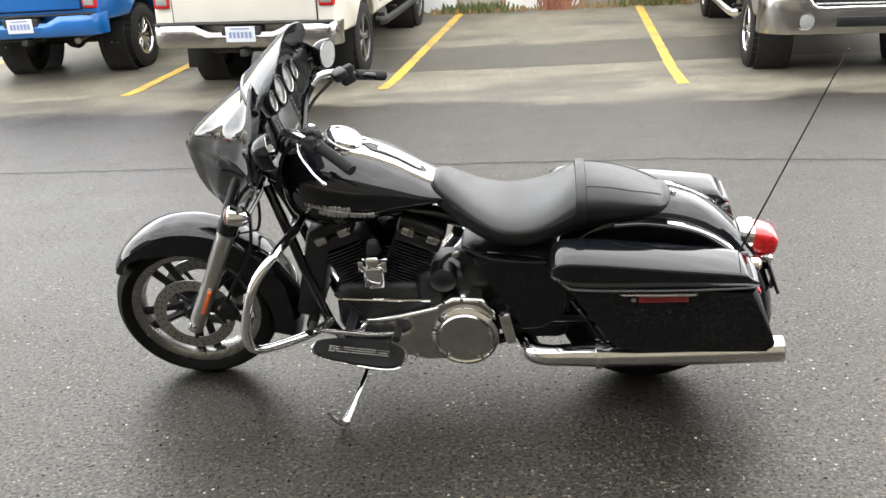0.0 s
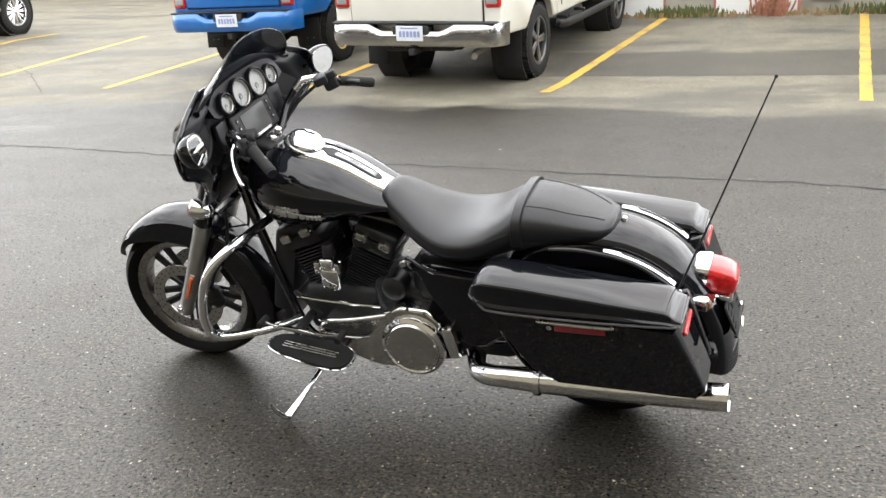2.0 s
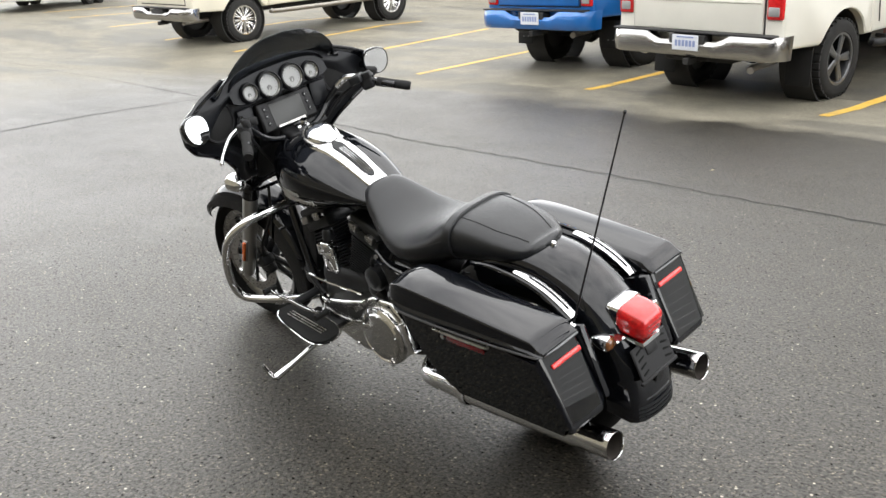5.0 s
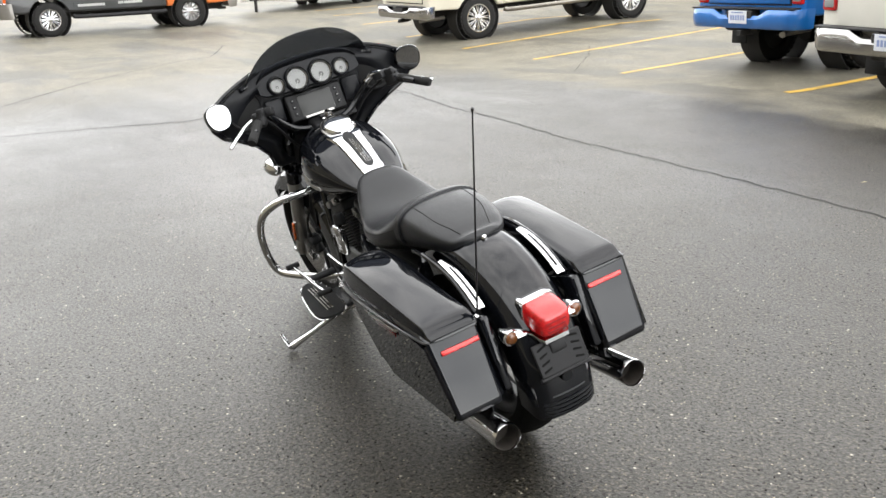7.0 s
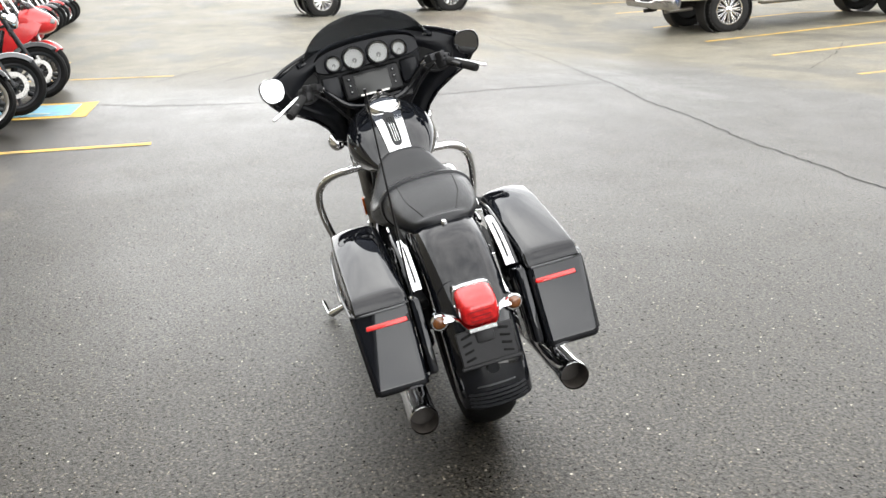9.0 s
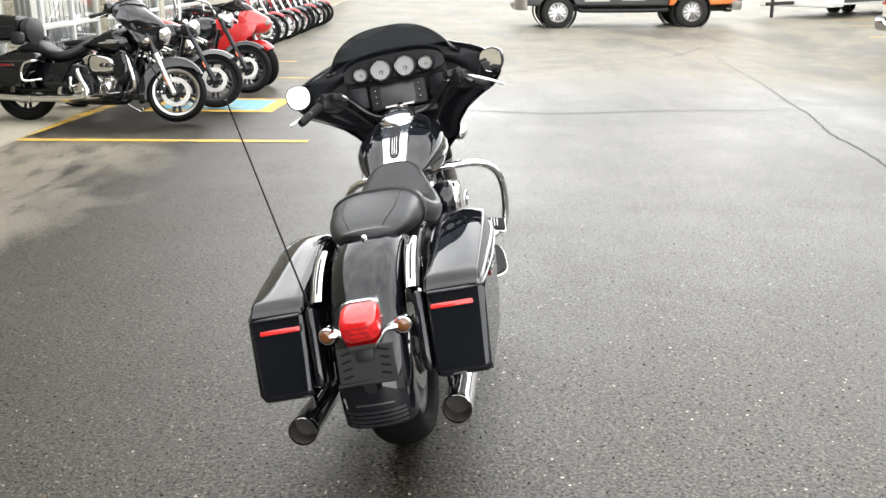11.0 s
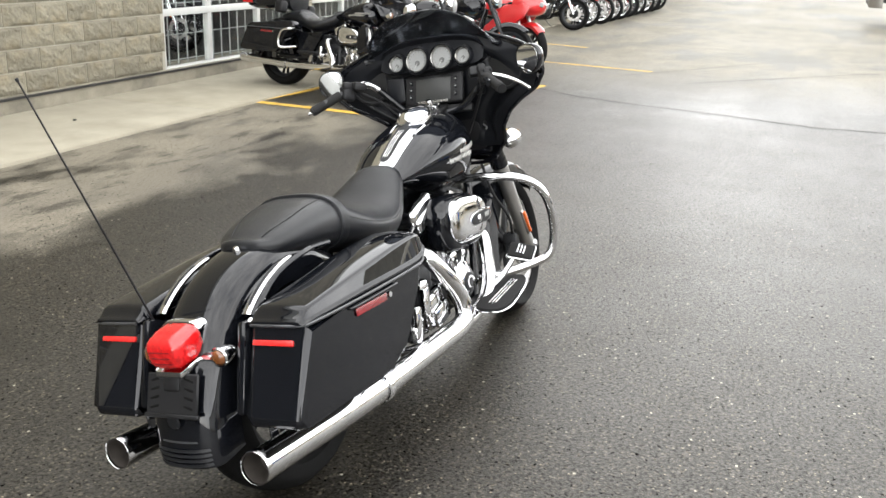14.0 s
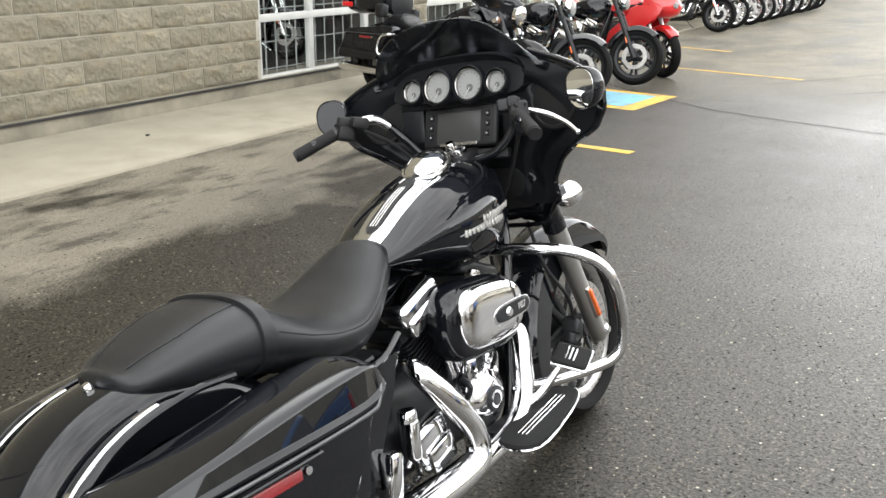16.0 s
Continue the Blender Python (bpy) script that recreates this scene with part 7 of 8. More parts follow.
        for s in (1, -1):
            tl = part("tail_light", box(0.07, 0.17, 0.40, 0.025, 3, at(-rear + 0.005, s * (W - 0.125), rail - 0.30)), RED_LENS, root, "red tail light")
            part("reverse_lens", box(0.06, 0.12, 0.09, 0.012, 2, at(-rear - 0.008, s * (W - 0.13), rail - 0.42)), DIAL_FACE, tl, "clear reversing lens")
        bz = low - 0.005 + bumper_drop
        bmat = bumper or BUMPER_CHROME
        rows = []
        for k in range(25):
            y = -W * 1.0 + 2 * W * k / 24
            a = abs(y) / W
            dipm = 0.075 * soft_step((0.46 - a) / 0.08)
            back = -rear - 0.17 + 0.16 * max(0.0, (a - 0.86) / 0.14) ** 2
            h2 = 0.115
            rows.append([(back + 0.02, y, bz + h2 - dipm), (back, y, bz + h2 - 0.03 - dipm), (back - 0.012, y, bz), (back + 0.004, y, bz - h2 + 0.03), (back + 0.03, y, bz - h2), (back + 0.12, y, bz - h2), (back + 0.15, y, bz + h2 - dipm)])
        bump = part("rear_bumper", loft(rows), bmat, root, "rear step bumper", 45)
        part("step_pad", box(0.13, width - 0.12, 0.02, 0.006, 1, at(-rear - 0.09, 0, bz + 0.122)), BLACK_PLASTIC, bump, "black step pad")
        part("step_well", box(0.15, 0.42, 0.16, 0.012, 2, at(-rear - 0.095, 0, bz + 0.02)), UNDERBODY_AND_SHADE, bump, "dark plate recess")
        if plate:
            pl = part("licence_plate", box(0.006, 0.31, 0.155, 0.004, 1, at(-rear - 0.185, 0, bz + 0.025)), PLATE_WHITE, root, "white and blue licence plate")
            for k in range(6):
                part("plate_bar", box(0.003, 0.030, 0.062, 0.001, 1, at(-rear - 0.1895, 0.105 - 0.042 * k, bz + 0.018)), PLATE_BLUE, pl, "unreadable plate character as a plain bar")
            part("plate_bar", box(0.003, 0.20, 0.014, 0.001, 1, at(-rear - 0.1895, 0, bz + 0.080)), PLATE_BLUE, pl)
        part("tow_hitch", join(box(0.22, 0.07, 0.07, 0.008, 1, at(-rear - 0.06, 0, bz - 0.17)), box(0.06, 0.30, 0.06, 0.008, 1, at(-rear + 0.02, 0, bz - 0.15))), UNDERBODY_AND_SHADE, root, "dark tow hitch receiver")
        part("exhaust_pipe", tube([(-0.6, -W + 0.42, low - 0.16), (-rear + 0.1, -W + 0.40, low - 0.17), (-rear - 0.03, -W + 0.34, low - 0.17)], 0.036, 12, 3), STEEL_DULL, root, "dull steel tailpipe")
    if face:
        fx = wb + front
        grille = part("grille", box(0.06, width * 0.52, 0.36, 0.03, 2, at(fx + 0.005, 0, hood - 0.32)), DARK_METAL, root, "dark grille")
        for k in range(4):
            part("grille_bar", box(0.02, width * 0.5, 0.022, 0.006, 1, at(fx + 0.038, 0, hood - 0.44 + 0.085 * k)), BUMPER_CHROME, grille)
        part("grille_surround", box(0.03, width * 0.56, 0.035, 0.012, 2, at(fx + 0.02, 0, hood - 0.12)), BUMPER_CHROME, grille)
        for s in (1, -1):
            hl = part("headlight", box(0.10, 0.36, 0.20, 0.03, 3, at(fx - 0.01, s * (W - 0.30), hood - 0.25, 0, 0, s * -10)), DIAL_FACE, root, "clear headlight")
            part("indicator", box(0.08, 0.10, 0.19, 0.02, 2, at(fx - 0.035, s * (W - 0.10), hood - 0.25, 0, 0, s * -25)), AMBER, hl, "amber indicator lens")
            part("lamp_bar", box(0.02, 0.42, 0.016, 0.004, 1, at(fx + 0.035, s * (W - 0.27), hood - 0.255, 0, 0, s * -12)), BUMPER_CHROME, hl)
        rows = []
        for k in range(25):
            y = -W + 2 * W * k / 24
            a = abs(y) / W
            f = fx + 0.14 - 0.18 * max(0.0, (a - 0.72) / 0.28) ** 2
            top = bottom + 0.26 - 0.10 * soft_step((0.62 - a) / 0.12)
            rows.append([(f - 0.12, y, top), (f - 0.015, y, top - 0.01), (f, y, top - 0.06), (f, y, bottom - 0.02), (f - 0.03, y, bottom - 0.10), (f - 0.14, y, bottom - 0.10)])
        fb = part("front_bumper", loft(rows), bumper or BUMPER_CHROME, root, "front bumper", 45)
        part("bumper_trim", tube([(fx + 0.145 - 0.18 * max(0.0, (abs(y) - 0.72) / 0.28) ** 2, y * W * 0.99, bottom + 0.255 - 0.10 * soft_step((0.62 - abs(y)) / 0.12)) for y in (-1, -0.9, -0.75, -0.6, -0.5, -0.2, 0.2, 0.5, 0.6, 0.75, 0.9, 1)], 0.018, 8, 3), CHROME, fb, "bright top edge")
        for s in (1, -1):
            fog = part("fog_lamp", lathe([(0, 0.01), (0.06, 0.008), (0.075, 0.0), (0.085, 0.006), (0.09, -0.02), (0, -0.02)], 24, at(fx + 0.135, s * W * 0.60, bottom + 0.03, 0, 90, s * 4)), DIAL_FACE, fb, "round fog lamp")
        part("bumper_slot", box(0.03, 0.62, 0.10, 0.02, 2, at(fx + 0.135, 0, bottom + 0.02)), DARK_METAL, fb)
    return root


pickup(on_ground(-1.72, 11.12, 80.5), "white pickup truck with a chrome rear bumper, parked nose away", WHITE_PAINT, 3.57, 2.0, 1.18, 0.98, 0.405, 0.275, 0.26, GREY_PAINT, "five", BUMPER_CHROME, 0.60, 1.42, 1.98, boards=BLACK_PLASTIC, gate_text="4X4", bumper_drop=0.06)
pickup(on_ground(-4.47, 12.28, 82.0), "blue pickup truck with a body-coloured bumper, parked nose away", BLUE_PAINT, 3.23, 1.84, 1.10, 0.85, 0.38, 0.26, 0.22, CHROME, "multi", BLUE_PAINT, 0.68, 1.36, 1.84, 1.22, 0.52, flap_text="4x4", bumper_drop=0.02)
pickup(on_ground(-13.85, 13.2, 86.0), "off-white heavy pickup truck with bright wheels, parked nose away", CREAM_PAINT, 4.06, 2.03, 1.18, 1.0, 0.42, 0.29, 0.27, CHROME, "multi", BUMPER_CHROME, 0.64, 1.48, 2.02, boards=STEEL_DULL, plate=False, flaps=False)
pickup(on_ground(4.90, 14.0, -98.5), "pewter pickup truck with a chrome front bumper, parked nose out", SILVER_PAINT, 3.75, 2.0, 1.2, 0.95, 0.40, 0.29, 0.24, CHROME, "six", BUMPER_CHROME, 0.60, 1.36, 1.92, 1.22, tail=False, boards=CHROME, flaps=False)
shop_truck = pickup(on_ground(-22.5, 10.2, -90.5), "grey and orange wrapped company pickup truck parked in the lot", CHARCOAL_WRAP, 3.5, 2.0, 1.15, 0.98, 0.40, 0.26, 0.24, CHROME, "multi", SILVER_PAINT, 0.56, 1.30, 1.86, 1.16, two_tone=ORANGE_PAINT, boards=BLACK_PLASTIC, flaps=False)
for x, z, wd, hgt in ((1.05, 1.08, 0.55, 0.05), (1.0, 0.98, 0.42, 0.05), (1.55, 0.72, 0.60, 0.06), (2.5, 0.70, 0.65, 0.06)):
    part("wrap_print", box(wd, 0.004, hgt, 0.001, 1, at(x, 0.992, z, -2)), SIGN_GREY, shop_truck, "unreadable print as a pale bar")
part("wrap_shield", prism([(-0.52, 1.20), (-0.40, 1.12), (-0.42, 0.98), (-0.52, 0.88), (-0.62, 0.98), (-0.64, 1.12)], 0.985, 0.9925), SIGN_GREY, shop_truck, "pale shield shape")
part("wrap_flare", prism([(2.75, 0.80), (3.05, 1.02), (3.28, 0.98), (3.12, 0.90), (3.30, 0.86)], 0.955, 0.972), ORANGE_PAINT, shop_truck, "orange flame shape")


def build_trailer():
    m = on_ground(-27.9, 17.3, 127, False)
    t = thing("cargo_trailer", m, "black enclosed cargo trailer with white corner trim", "trailer")
    part("box_body", box(7.0, 2.3, 2.0, 0.06, 3, at(0, 0, 1.42)), CHARCOAL_WRAP, t, "black box body")
    part("nose_panel", box(0.9, 2.34, 1.3, 0.05, 3, at(-3.2, 0, 0.98)), SIDING, t, "white lower nose panel")
    for s in (1, -1):
        part("skirt_trim", box(7.02, 0.04, 0.06, 0.01, 1, at(0, s * 1.16, 0.42)), FRAME_WHITE, t, "white lower trim")
        for x in (0.6, 1.5):
            truck_wheel(t, x, s * 1.10, 0.34, 0.22, 0.20, SATIN_METAL, "steel", s)
        part("fender", prism([(0.05, 0.40), (0.12, 0.70), (0.35, 0.80), (1.75, 0.80), (1.98, 0.70), (2.05, 0.40)], s * 1.14, s * 1.26, 0.01, 1), FRAME_WHITE, t, "white wheel fender")
    part("hitch", join(box(1.6, 0.10, 0.10, 0.01, 1, at(-4.2, 0, 0.45)), box(0.08, 0.08, 0.7, 0.01, 1, at(-4.7, 0, 0.40))), UNDERBODY_AND_SHADE, t, "dark drawbar and jack")


build_trailer()

# ---- motorcycles parked along the shop ----
def build_luggage(root):
    """Tour box, lower fairings and bag guards of the large tourer."""
    tb = part("tour_box", loft([oval(*r, n=36, pt=5, pb=5) for r in ((0.08, 0.16, 0.84, 1.04, 0.94), (0.06, 0.22, 0.815, 1.07, 0.94), (-0.10, 0.25, 0.80, 1.085, 0.94), (-0.30, 0.25, 0.80, 1.07, 0.93), (-0.40, 0.21, 0.82, 1.03, 0.93), (-0.42, 0.15, 0.85, 0.99, 0.92))]), BLACK_PAINT, root, "black tour box")
    part("box_backrest", loft([oval(*r, n=28) for r in ((0.16, 0.10, 0.84, 1.02, 0.93), (0.15, 0.17, 0.80, 1.06, 0.93), (0.09, 0.18, 0.80, 1.06, 0.93), (0.07, 0.13, 0.84, 1.02, 0.93))]), LEATHER, tb, "black padded backrest")
    part("box_seam", tube([(0.05, 0.226, 0.945), (-0.1, 0.256, 0.945), (-0.3, 0.256, 0.94), (-0.41, 0.16, 0.935), (-0.43, 0, 0.93), (-0.41, -0.16, 0.935), (-0.3, -0.256, 0.94), (-0.1, -0.256, 0.945), (0.05, -0.226, 0.945)], 0.008, 8, 3), BLACK_PLASTIC, tb)
    for s in (1, -1):
        part("box_lamp", box(0.20, 0.03, 0.05, 0.012, 2, at(-0.33, s * 0.238, 0.875, 0, 0, s * -12)), RED_LENS, tb, "red side lamp")
        part("badge_plate", box(0.11, 0.006, 0.028, 0.003, 1, at(-0.18, s * 0.256, 0.985)), GREY_METAL, tb, "silver badge plate")
        part("bag_guard", tube([(0.33, s * 0.20, 0.60), (0.34, s * 0.36, 0.60), (0.24, s * 0.385, 0.575), (0.20, s * 0.385, 0.47), (0.23, s * 0.38, 0.40), (0.36, s * 0.28, 0.42)], 0.013, 12, 5), CHROME, root, "chrome saddlebag guard")
        low = loft([oval(x, w, zl, zh, zm, 24) for x, w, zl, zh, zm in ((1.30, 0.04, 0.48, 0.64, 0.56), (1.27, 0.06, 0.40, 0.70, 0.56), (1.20, 0.065, 0.36, 0.72, 0.55), (1.14, 0.05, 0.40, 0.68, 0.55))])
        part("lower_fairing", moved(low, Matrix.Translation((0, s * 0.24, 0))), BLACK_PAINT, root, "black lower fairing")
        part("passenger_board", box(0.22, 0.09, 0.03, 0.01, 2, at(0.50, s * 0.26, 0.37)), RUBBER, root, "passenger floorboard")
        part("speaker_pod", box(0.12, 0.10, 0.13, 0.03, 3, at(0.10, s * 0.25, 0.83)), BLACK_PLASTIC, tb, "black speaker pod")


def fender_trim(fork):
    """The pale reflective tip at the tail of the front fender, and its bright edge."""
    part("fender_tip", arch_mesh(1.667, 0.296, [(0, 0.352), (120, 0.362)], 0.0795, 86, 97, 6, 0.06, 0.012, 0.003), PLATE_WHITE, fork, "white fender tip")
    part("fender_edge", arch_mesh(1.667, 0.296, [(-60, 0.347), (30, 0.352)], 0.0800, -44, 20, 24, 0.012, 0.006, 0.003), CHROME, fork, "chrome fender edge")


ultra = thing("touring_motorcycle", at(-6.40, -1.02, 0.02, 0, 0, 82) @ at(0, 0, 0, -9, 0, 0), "black touring motorcycle with a top box, parked before the shop window", "motorcycle", "motorcycles along the shop")
build_frame(ultra)
build_rear(ultra)
build_exhaust(ultra)
build_engine(ultra)
build_guards(ultra)
ultra_fork = build_front(ultra, 14.0, True)
fender_trim(ultra_fork)
build_fairing(ultra, None, 1.585)
build_bars(ultra)
build_tank(ultra)
build_seat(ultra)
build_luggage(ultra)
for side in (1, -1):
    build_bag(ultra, side)


def cruiser(m, label, paint, wire=True, apes=False, bag=False, fork_material=None, rake=0.0, wide=0.12, category="motorcycle", fender_paint=None, low_bars=False):
    root = thing("cruiser_motorcycle", m, label, category, "motorcycles along the shop")
    fx = 1.66 + rake
    fork = new("front_fork")
    fork.parent = root
    fork.matrix_basis = Matrix.Translation((1.30, 0, 0.85)) @ Matrix.Rotation(radians(12), 4, Vector((-0.42, 0, 0.907))) @ Matrix.Translation((-1.30, 0, -0.85))
    cast_wheel(fork, "front_wheel", fx, 0.31, 0.31, wide, 0.235, 5, (1, -1), 0.14, CHROME if wire else DARK_METAL, DARK_METAL, wire)
    cast_wheel(root, "rear_wheel", 0.03, 0.315, 0.315, 0.16, 0.215, 5, (1,), 0.14, CHROME if wire else DARK_METAL, DARK_METAL, wire)
    part("front_fender", arch_mesh(fx, 0.31, [(-40, 0.35), (80, 0.36)], 0.075, -38, 78, 24, 0.06, 0.018), fender_paint or paint, fork, "painted front fender")
    part("rear_fender", arch_mesh(0.03, 0.315, [(-50, 0.37), (70, 0.375)], 0.095, -45, 72, 28, 0.08, 0.02), paint, root, "painted rear fender")
    fm = fork_material or CHROME
    for s in (1, -1):
        part("fork_leg", tube([(fx, s * 0.10, 0.29), (fx - 0.14 - rake * 0.3, s * 0.10, 0.56), (1.30, s * 0.10, 0.97)], [0.028, 0.026, 0.022], 14, 2), fm, fork, "fork leg")
        part("fork_reflector", box(0.016, 0.02, 0.07, 0.004, 1, at(fx - 0.11, s * 0.128, 0.47, 0, -26, 0)), AMBER, fork)
        part("turn_signal", lathe([(0, -0.04), (0.025, -0.03), (0.035, 0), (0.03, 0.02), (0, 0.025)], 18, at(1.36, s * 0.20, 0.92, 0, 90, 0)), CHROME, fork, "turn signal")
        part("grip", tube([(1.05, s * 0.36, 1.08 + 0.25 * apes), (0.95, s * 0.42, 1.05 + 0.25 * apes)], 0.018, 12, 1), RUBBER, fork)
        part("mirror", join(lathe([(0, 0.012), (0.05, 0.010), (0.055, 0), (0, -0.004)], 20, at(1.05, s * 0.42, 1.22 + 0.2 * apes, 0, -80, 0)), tube([(1.08, s * 0.34, 1.08 + 0.25 * apes), (1.05, s * 0.42, 1.20 + 0.2 * apes)], 0.006, 6, 1)), CHROME, fork, "round mirror")
        part("shock", tube([(0.06, s * 0.14, 0.34), (0.18, s * 0.14, 0.62)], 0.026, 12, 1), CHROME, root, "rear shock")
    half = [(1.26, 0, 0.99), (1.25, 0.10, 1.0), (1.20, 0.24, 1.08 + 0.22 * apes), (1.08, 0.34, 1.09 + 0.25 * apes)]
    part("handlebar", tube([(x, -y, z) for x, y, z in half[:0:-1]] + half, 0.0125, 12, 4), CHROME, fork, "chrome handlebar")
    hl = part("headlamp", lathe([(0, 0.05), (0.06, 0.045), (0.085, 0.03), (0.092, 0.0), (0.075, -0.06), (0.03, -0.09), (0, -0.095)], 28, at(1.43, 0, 0.90, 0, 86, 0)), CHROME, fork, "chrome headlamp")
    part("lamp_glass", lathe([(0, 0.058), (0.06, 0.052), (0.08, 0.036)], 28, at(1.43, 0, 0.90, 0, 86, 0)), DIAL_FACE, hl)
    part("triple_clamp", join(box(0.06, 0.26, 0.04, 0.012, 2, at(1.40, 0, 0.78, 0, -25, 0)), box(0.06, 0.26, 0.03, 0.01, 2, at(1.31, 0, 0.965, 0, -25, 0))), fm, fork)
    rows = [(x, w * 0.92, zl, zh - 0.01, zm) for x, w, zl, zh, zm in TANK]
    tk = part("fuel_tank", loft([oval(*r, n=28, pt=2.2, pb=2.2) for r in lerp_rows(rows, 3)]), paint, root, "painted fuel tank")
    part("fuel_cap", lathe([(0, 0.012), (0.035, 0.008), (0.04, -0.01), (0, -0.01)], 20, at(1.02, 0, 0.922)), CHROME, tk)
    part("seat", loft([oval(*r, n=28, pt=2.6, pb=2.4) for r in lerp_rows([(0.74, 0.06, 0.70, 0.77, 0.73), (0.70, 0.10, 0.66, 0.78, 0.72), (0.55, 0.15, 0.62, 0.72, 0.67), (0.42, 0.16, 0.63, 0.73, 0.68), (0.30, 0.13, 0.66, 0.77, 0.71), (0.10, 0.11, 0.69, 0.77, 0.73), (-0.06, 0.08, 0.69, 0.75, 0.72), (-0.09, 0.03, 0.70, 0.73, 0.72)], 3)]), LEATHER, root, "black seat")
    eng = part("crankcase", join(box(0.34, 0.24, 0.24, 0.06, 3, at(0.96, 0, 0.33)), box(0.34, 0.24, 0.22, 0.05, 3, at(0.66, 0, 0.35))), DARK_METAL, root, "engine case")
    cylinder_at(root, (1.01, 0, 0.40), 22.5, "front_cylinder", True)
    cylinder_at(root, (0.90, 0, 0.40), -22.5, "rear_cylinder", True)
    part("cam_cover", lathe([(0, 0.03), (0.05, 0.028), (0.075, 0.01), (0.08, -0.05), (0, -0.05)], 28, to_y(0.97, -0.14, 0.34, -1)), CHROME, eng, "chrome cam cover")
    part("air_cleaner", lathe([(0, 0.05), (0.06, 0.048), (0.085, 0.035), (0.09, 0.0), (0, 0)], 30, to_y(0.955, -0.15, 0.57, -1)), CHROME, eng, "round chrome air cleaner")
    part("primary_cover", prism([(1.02, 0.335), (0.76, 0.41), (0.60, 0.42), (0.545, 0.28), (0.66, 0.18), (0.96, 0.22), (1.04, 0.28)], 0.12, 0.18, 0.014, 2), CHROME, eng, "chrome primary cover")
    part("front_pipe", tube([(1.12, -0.10, 0.50), (1.15, -0.17, 0.44), (1.08, -0.20, 0.28), (0.80, -0.21, 0.24), (0.3, -0.21, 0.25), (-0.35, -0.21, 0.28)], [0.022, 0.024, 0.026, 0.032, 0.042, 0.042], 16, 5), CHROME, root, "chrome exhaust pipe")
    part("rear_pipe", tube([(0.72, -0.12, 0.52), (0.70, -0.18, 0.46), (0.62, -0.21, 0.36), (0.3, -0.21, 0.35), (-0.30, -0.21, 0.38)], [0.022, 0.024, 0.032, 0.040, 0.040], 16, 5), CHROME, root, "chrome exhaust pipe")
    for s in (1, -1):
        part("downtube", tube([(1.31, s * 0.03, 0.80), (1.19, s * 0.08, 0.36), (1.10, s * 0.09, 0.21), (0.6, s * 0.10, 0.20), (0.40, s * 0.10, 0.34), (0.36, s * 0.10, 0.64)], 0.017, 10, 4), BLACK_PAINT, root)
        part("foot_peg", tube([(1.05, s * 0.15, 0.30), (1.05, s * 0.30, 0.30)], 0.014, 10, 1), RUBBER, root)
    part("oil_tank", box(0.20, 0.26, 0.22, 0.05, 3, at(0.50, 0, 0.50)), BLACK_PAINT, root)
    part("tail_light", box(0.06, 0.10, 0.06, 0.015, 2, at(-0.36, 0, 0.50)), RED_LENS, root, "red tail light")
    part("side_stand", tube([(0.96, 0.13, 0.23), (1.03, 0.30, 0.10), (1.06, 0.36, 0.075)], 0.012, 8, 2), CHROME, root)
    return root


def bike_at(x, y_front, heading=84, lean=-9.0):
    """A pose with the front wheel's foot near (x, y_front)."""
    d = Vector((math.cos(radians(heading)), math.sin(radians(heading))))
    rx, ry = x - 1.68 * d.x, y_front - 1.68 * d.y
    return at(rx, ry, 0.02 if ry < -0.7 else 0.0, 0, 0, heading) @ at(0, 0, 0, lean, 0, 0)


cruiser(bike_at(-7.20, 0.84), "black cruiser motorcycle with a grey front fender, before the shop", BLACK_PAINT, False, True, fork_material=DARK_METAL, fender_paint=GREY_PAINT)
naked = cruiser(bike_at(-8.48, 0.97), "black motorcycle with red-striped wheels, parked before the shop", BLACK_PAINT, False, fork_material=DARK_METAL)
for wheel in [c for f in naked.children for c in (*f.children, f) if "wheel" in c.name and c.type == "EMPTY"]:
    for h in (0.034, -0.034):
        part("rim_stripe", lathe([(0.233, h - 0.002), (0.239, h - 0.002), (0.239, h + 0.002), (0.233, h + 0.002), (0.233, h - 0.002)], 40), RED_PAINT, wheel, "thin red rim stripe")


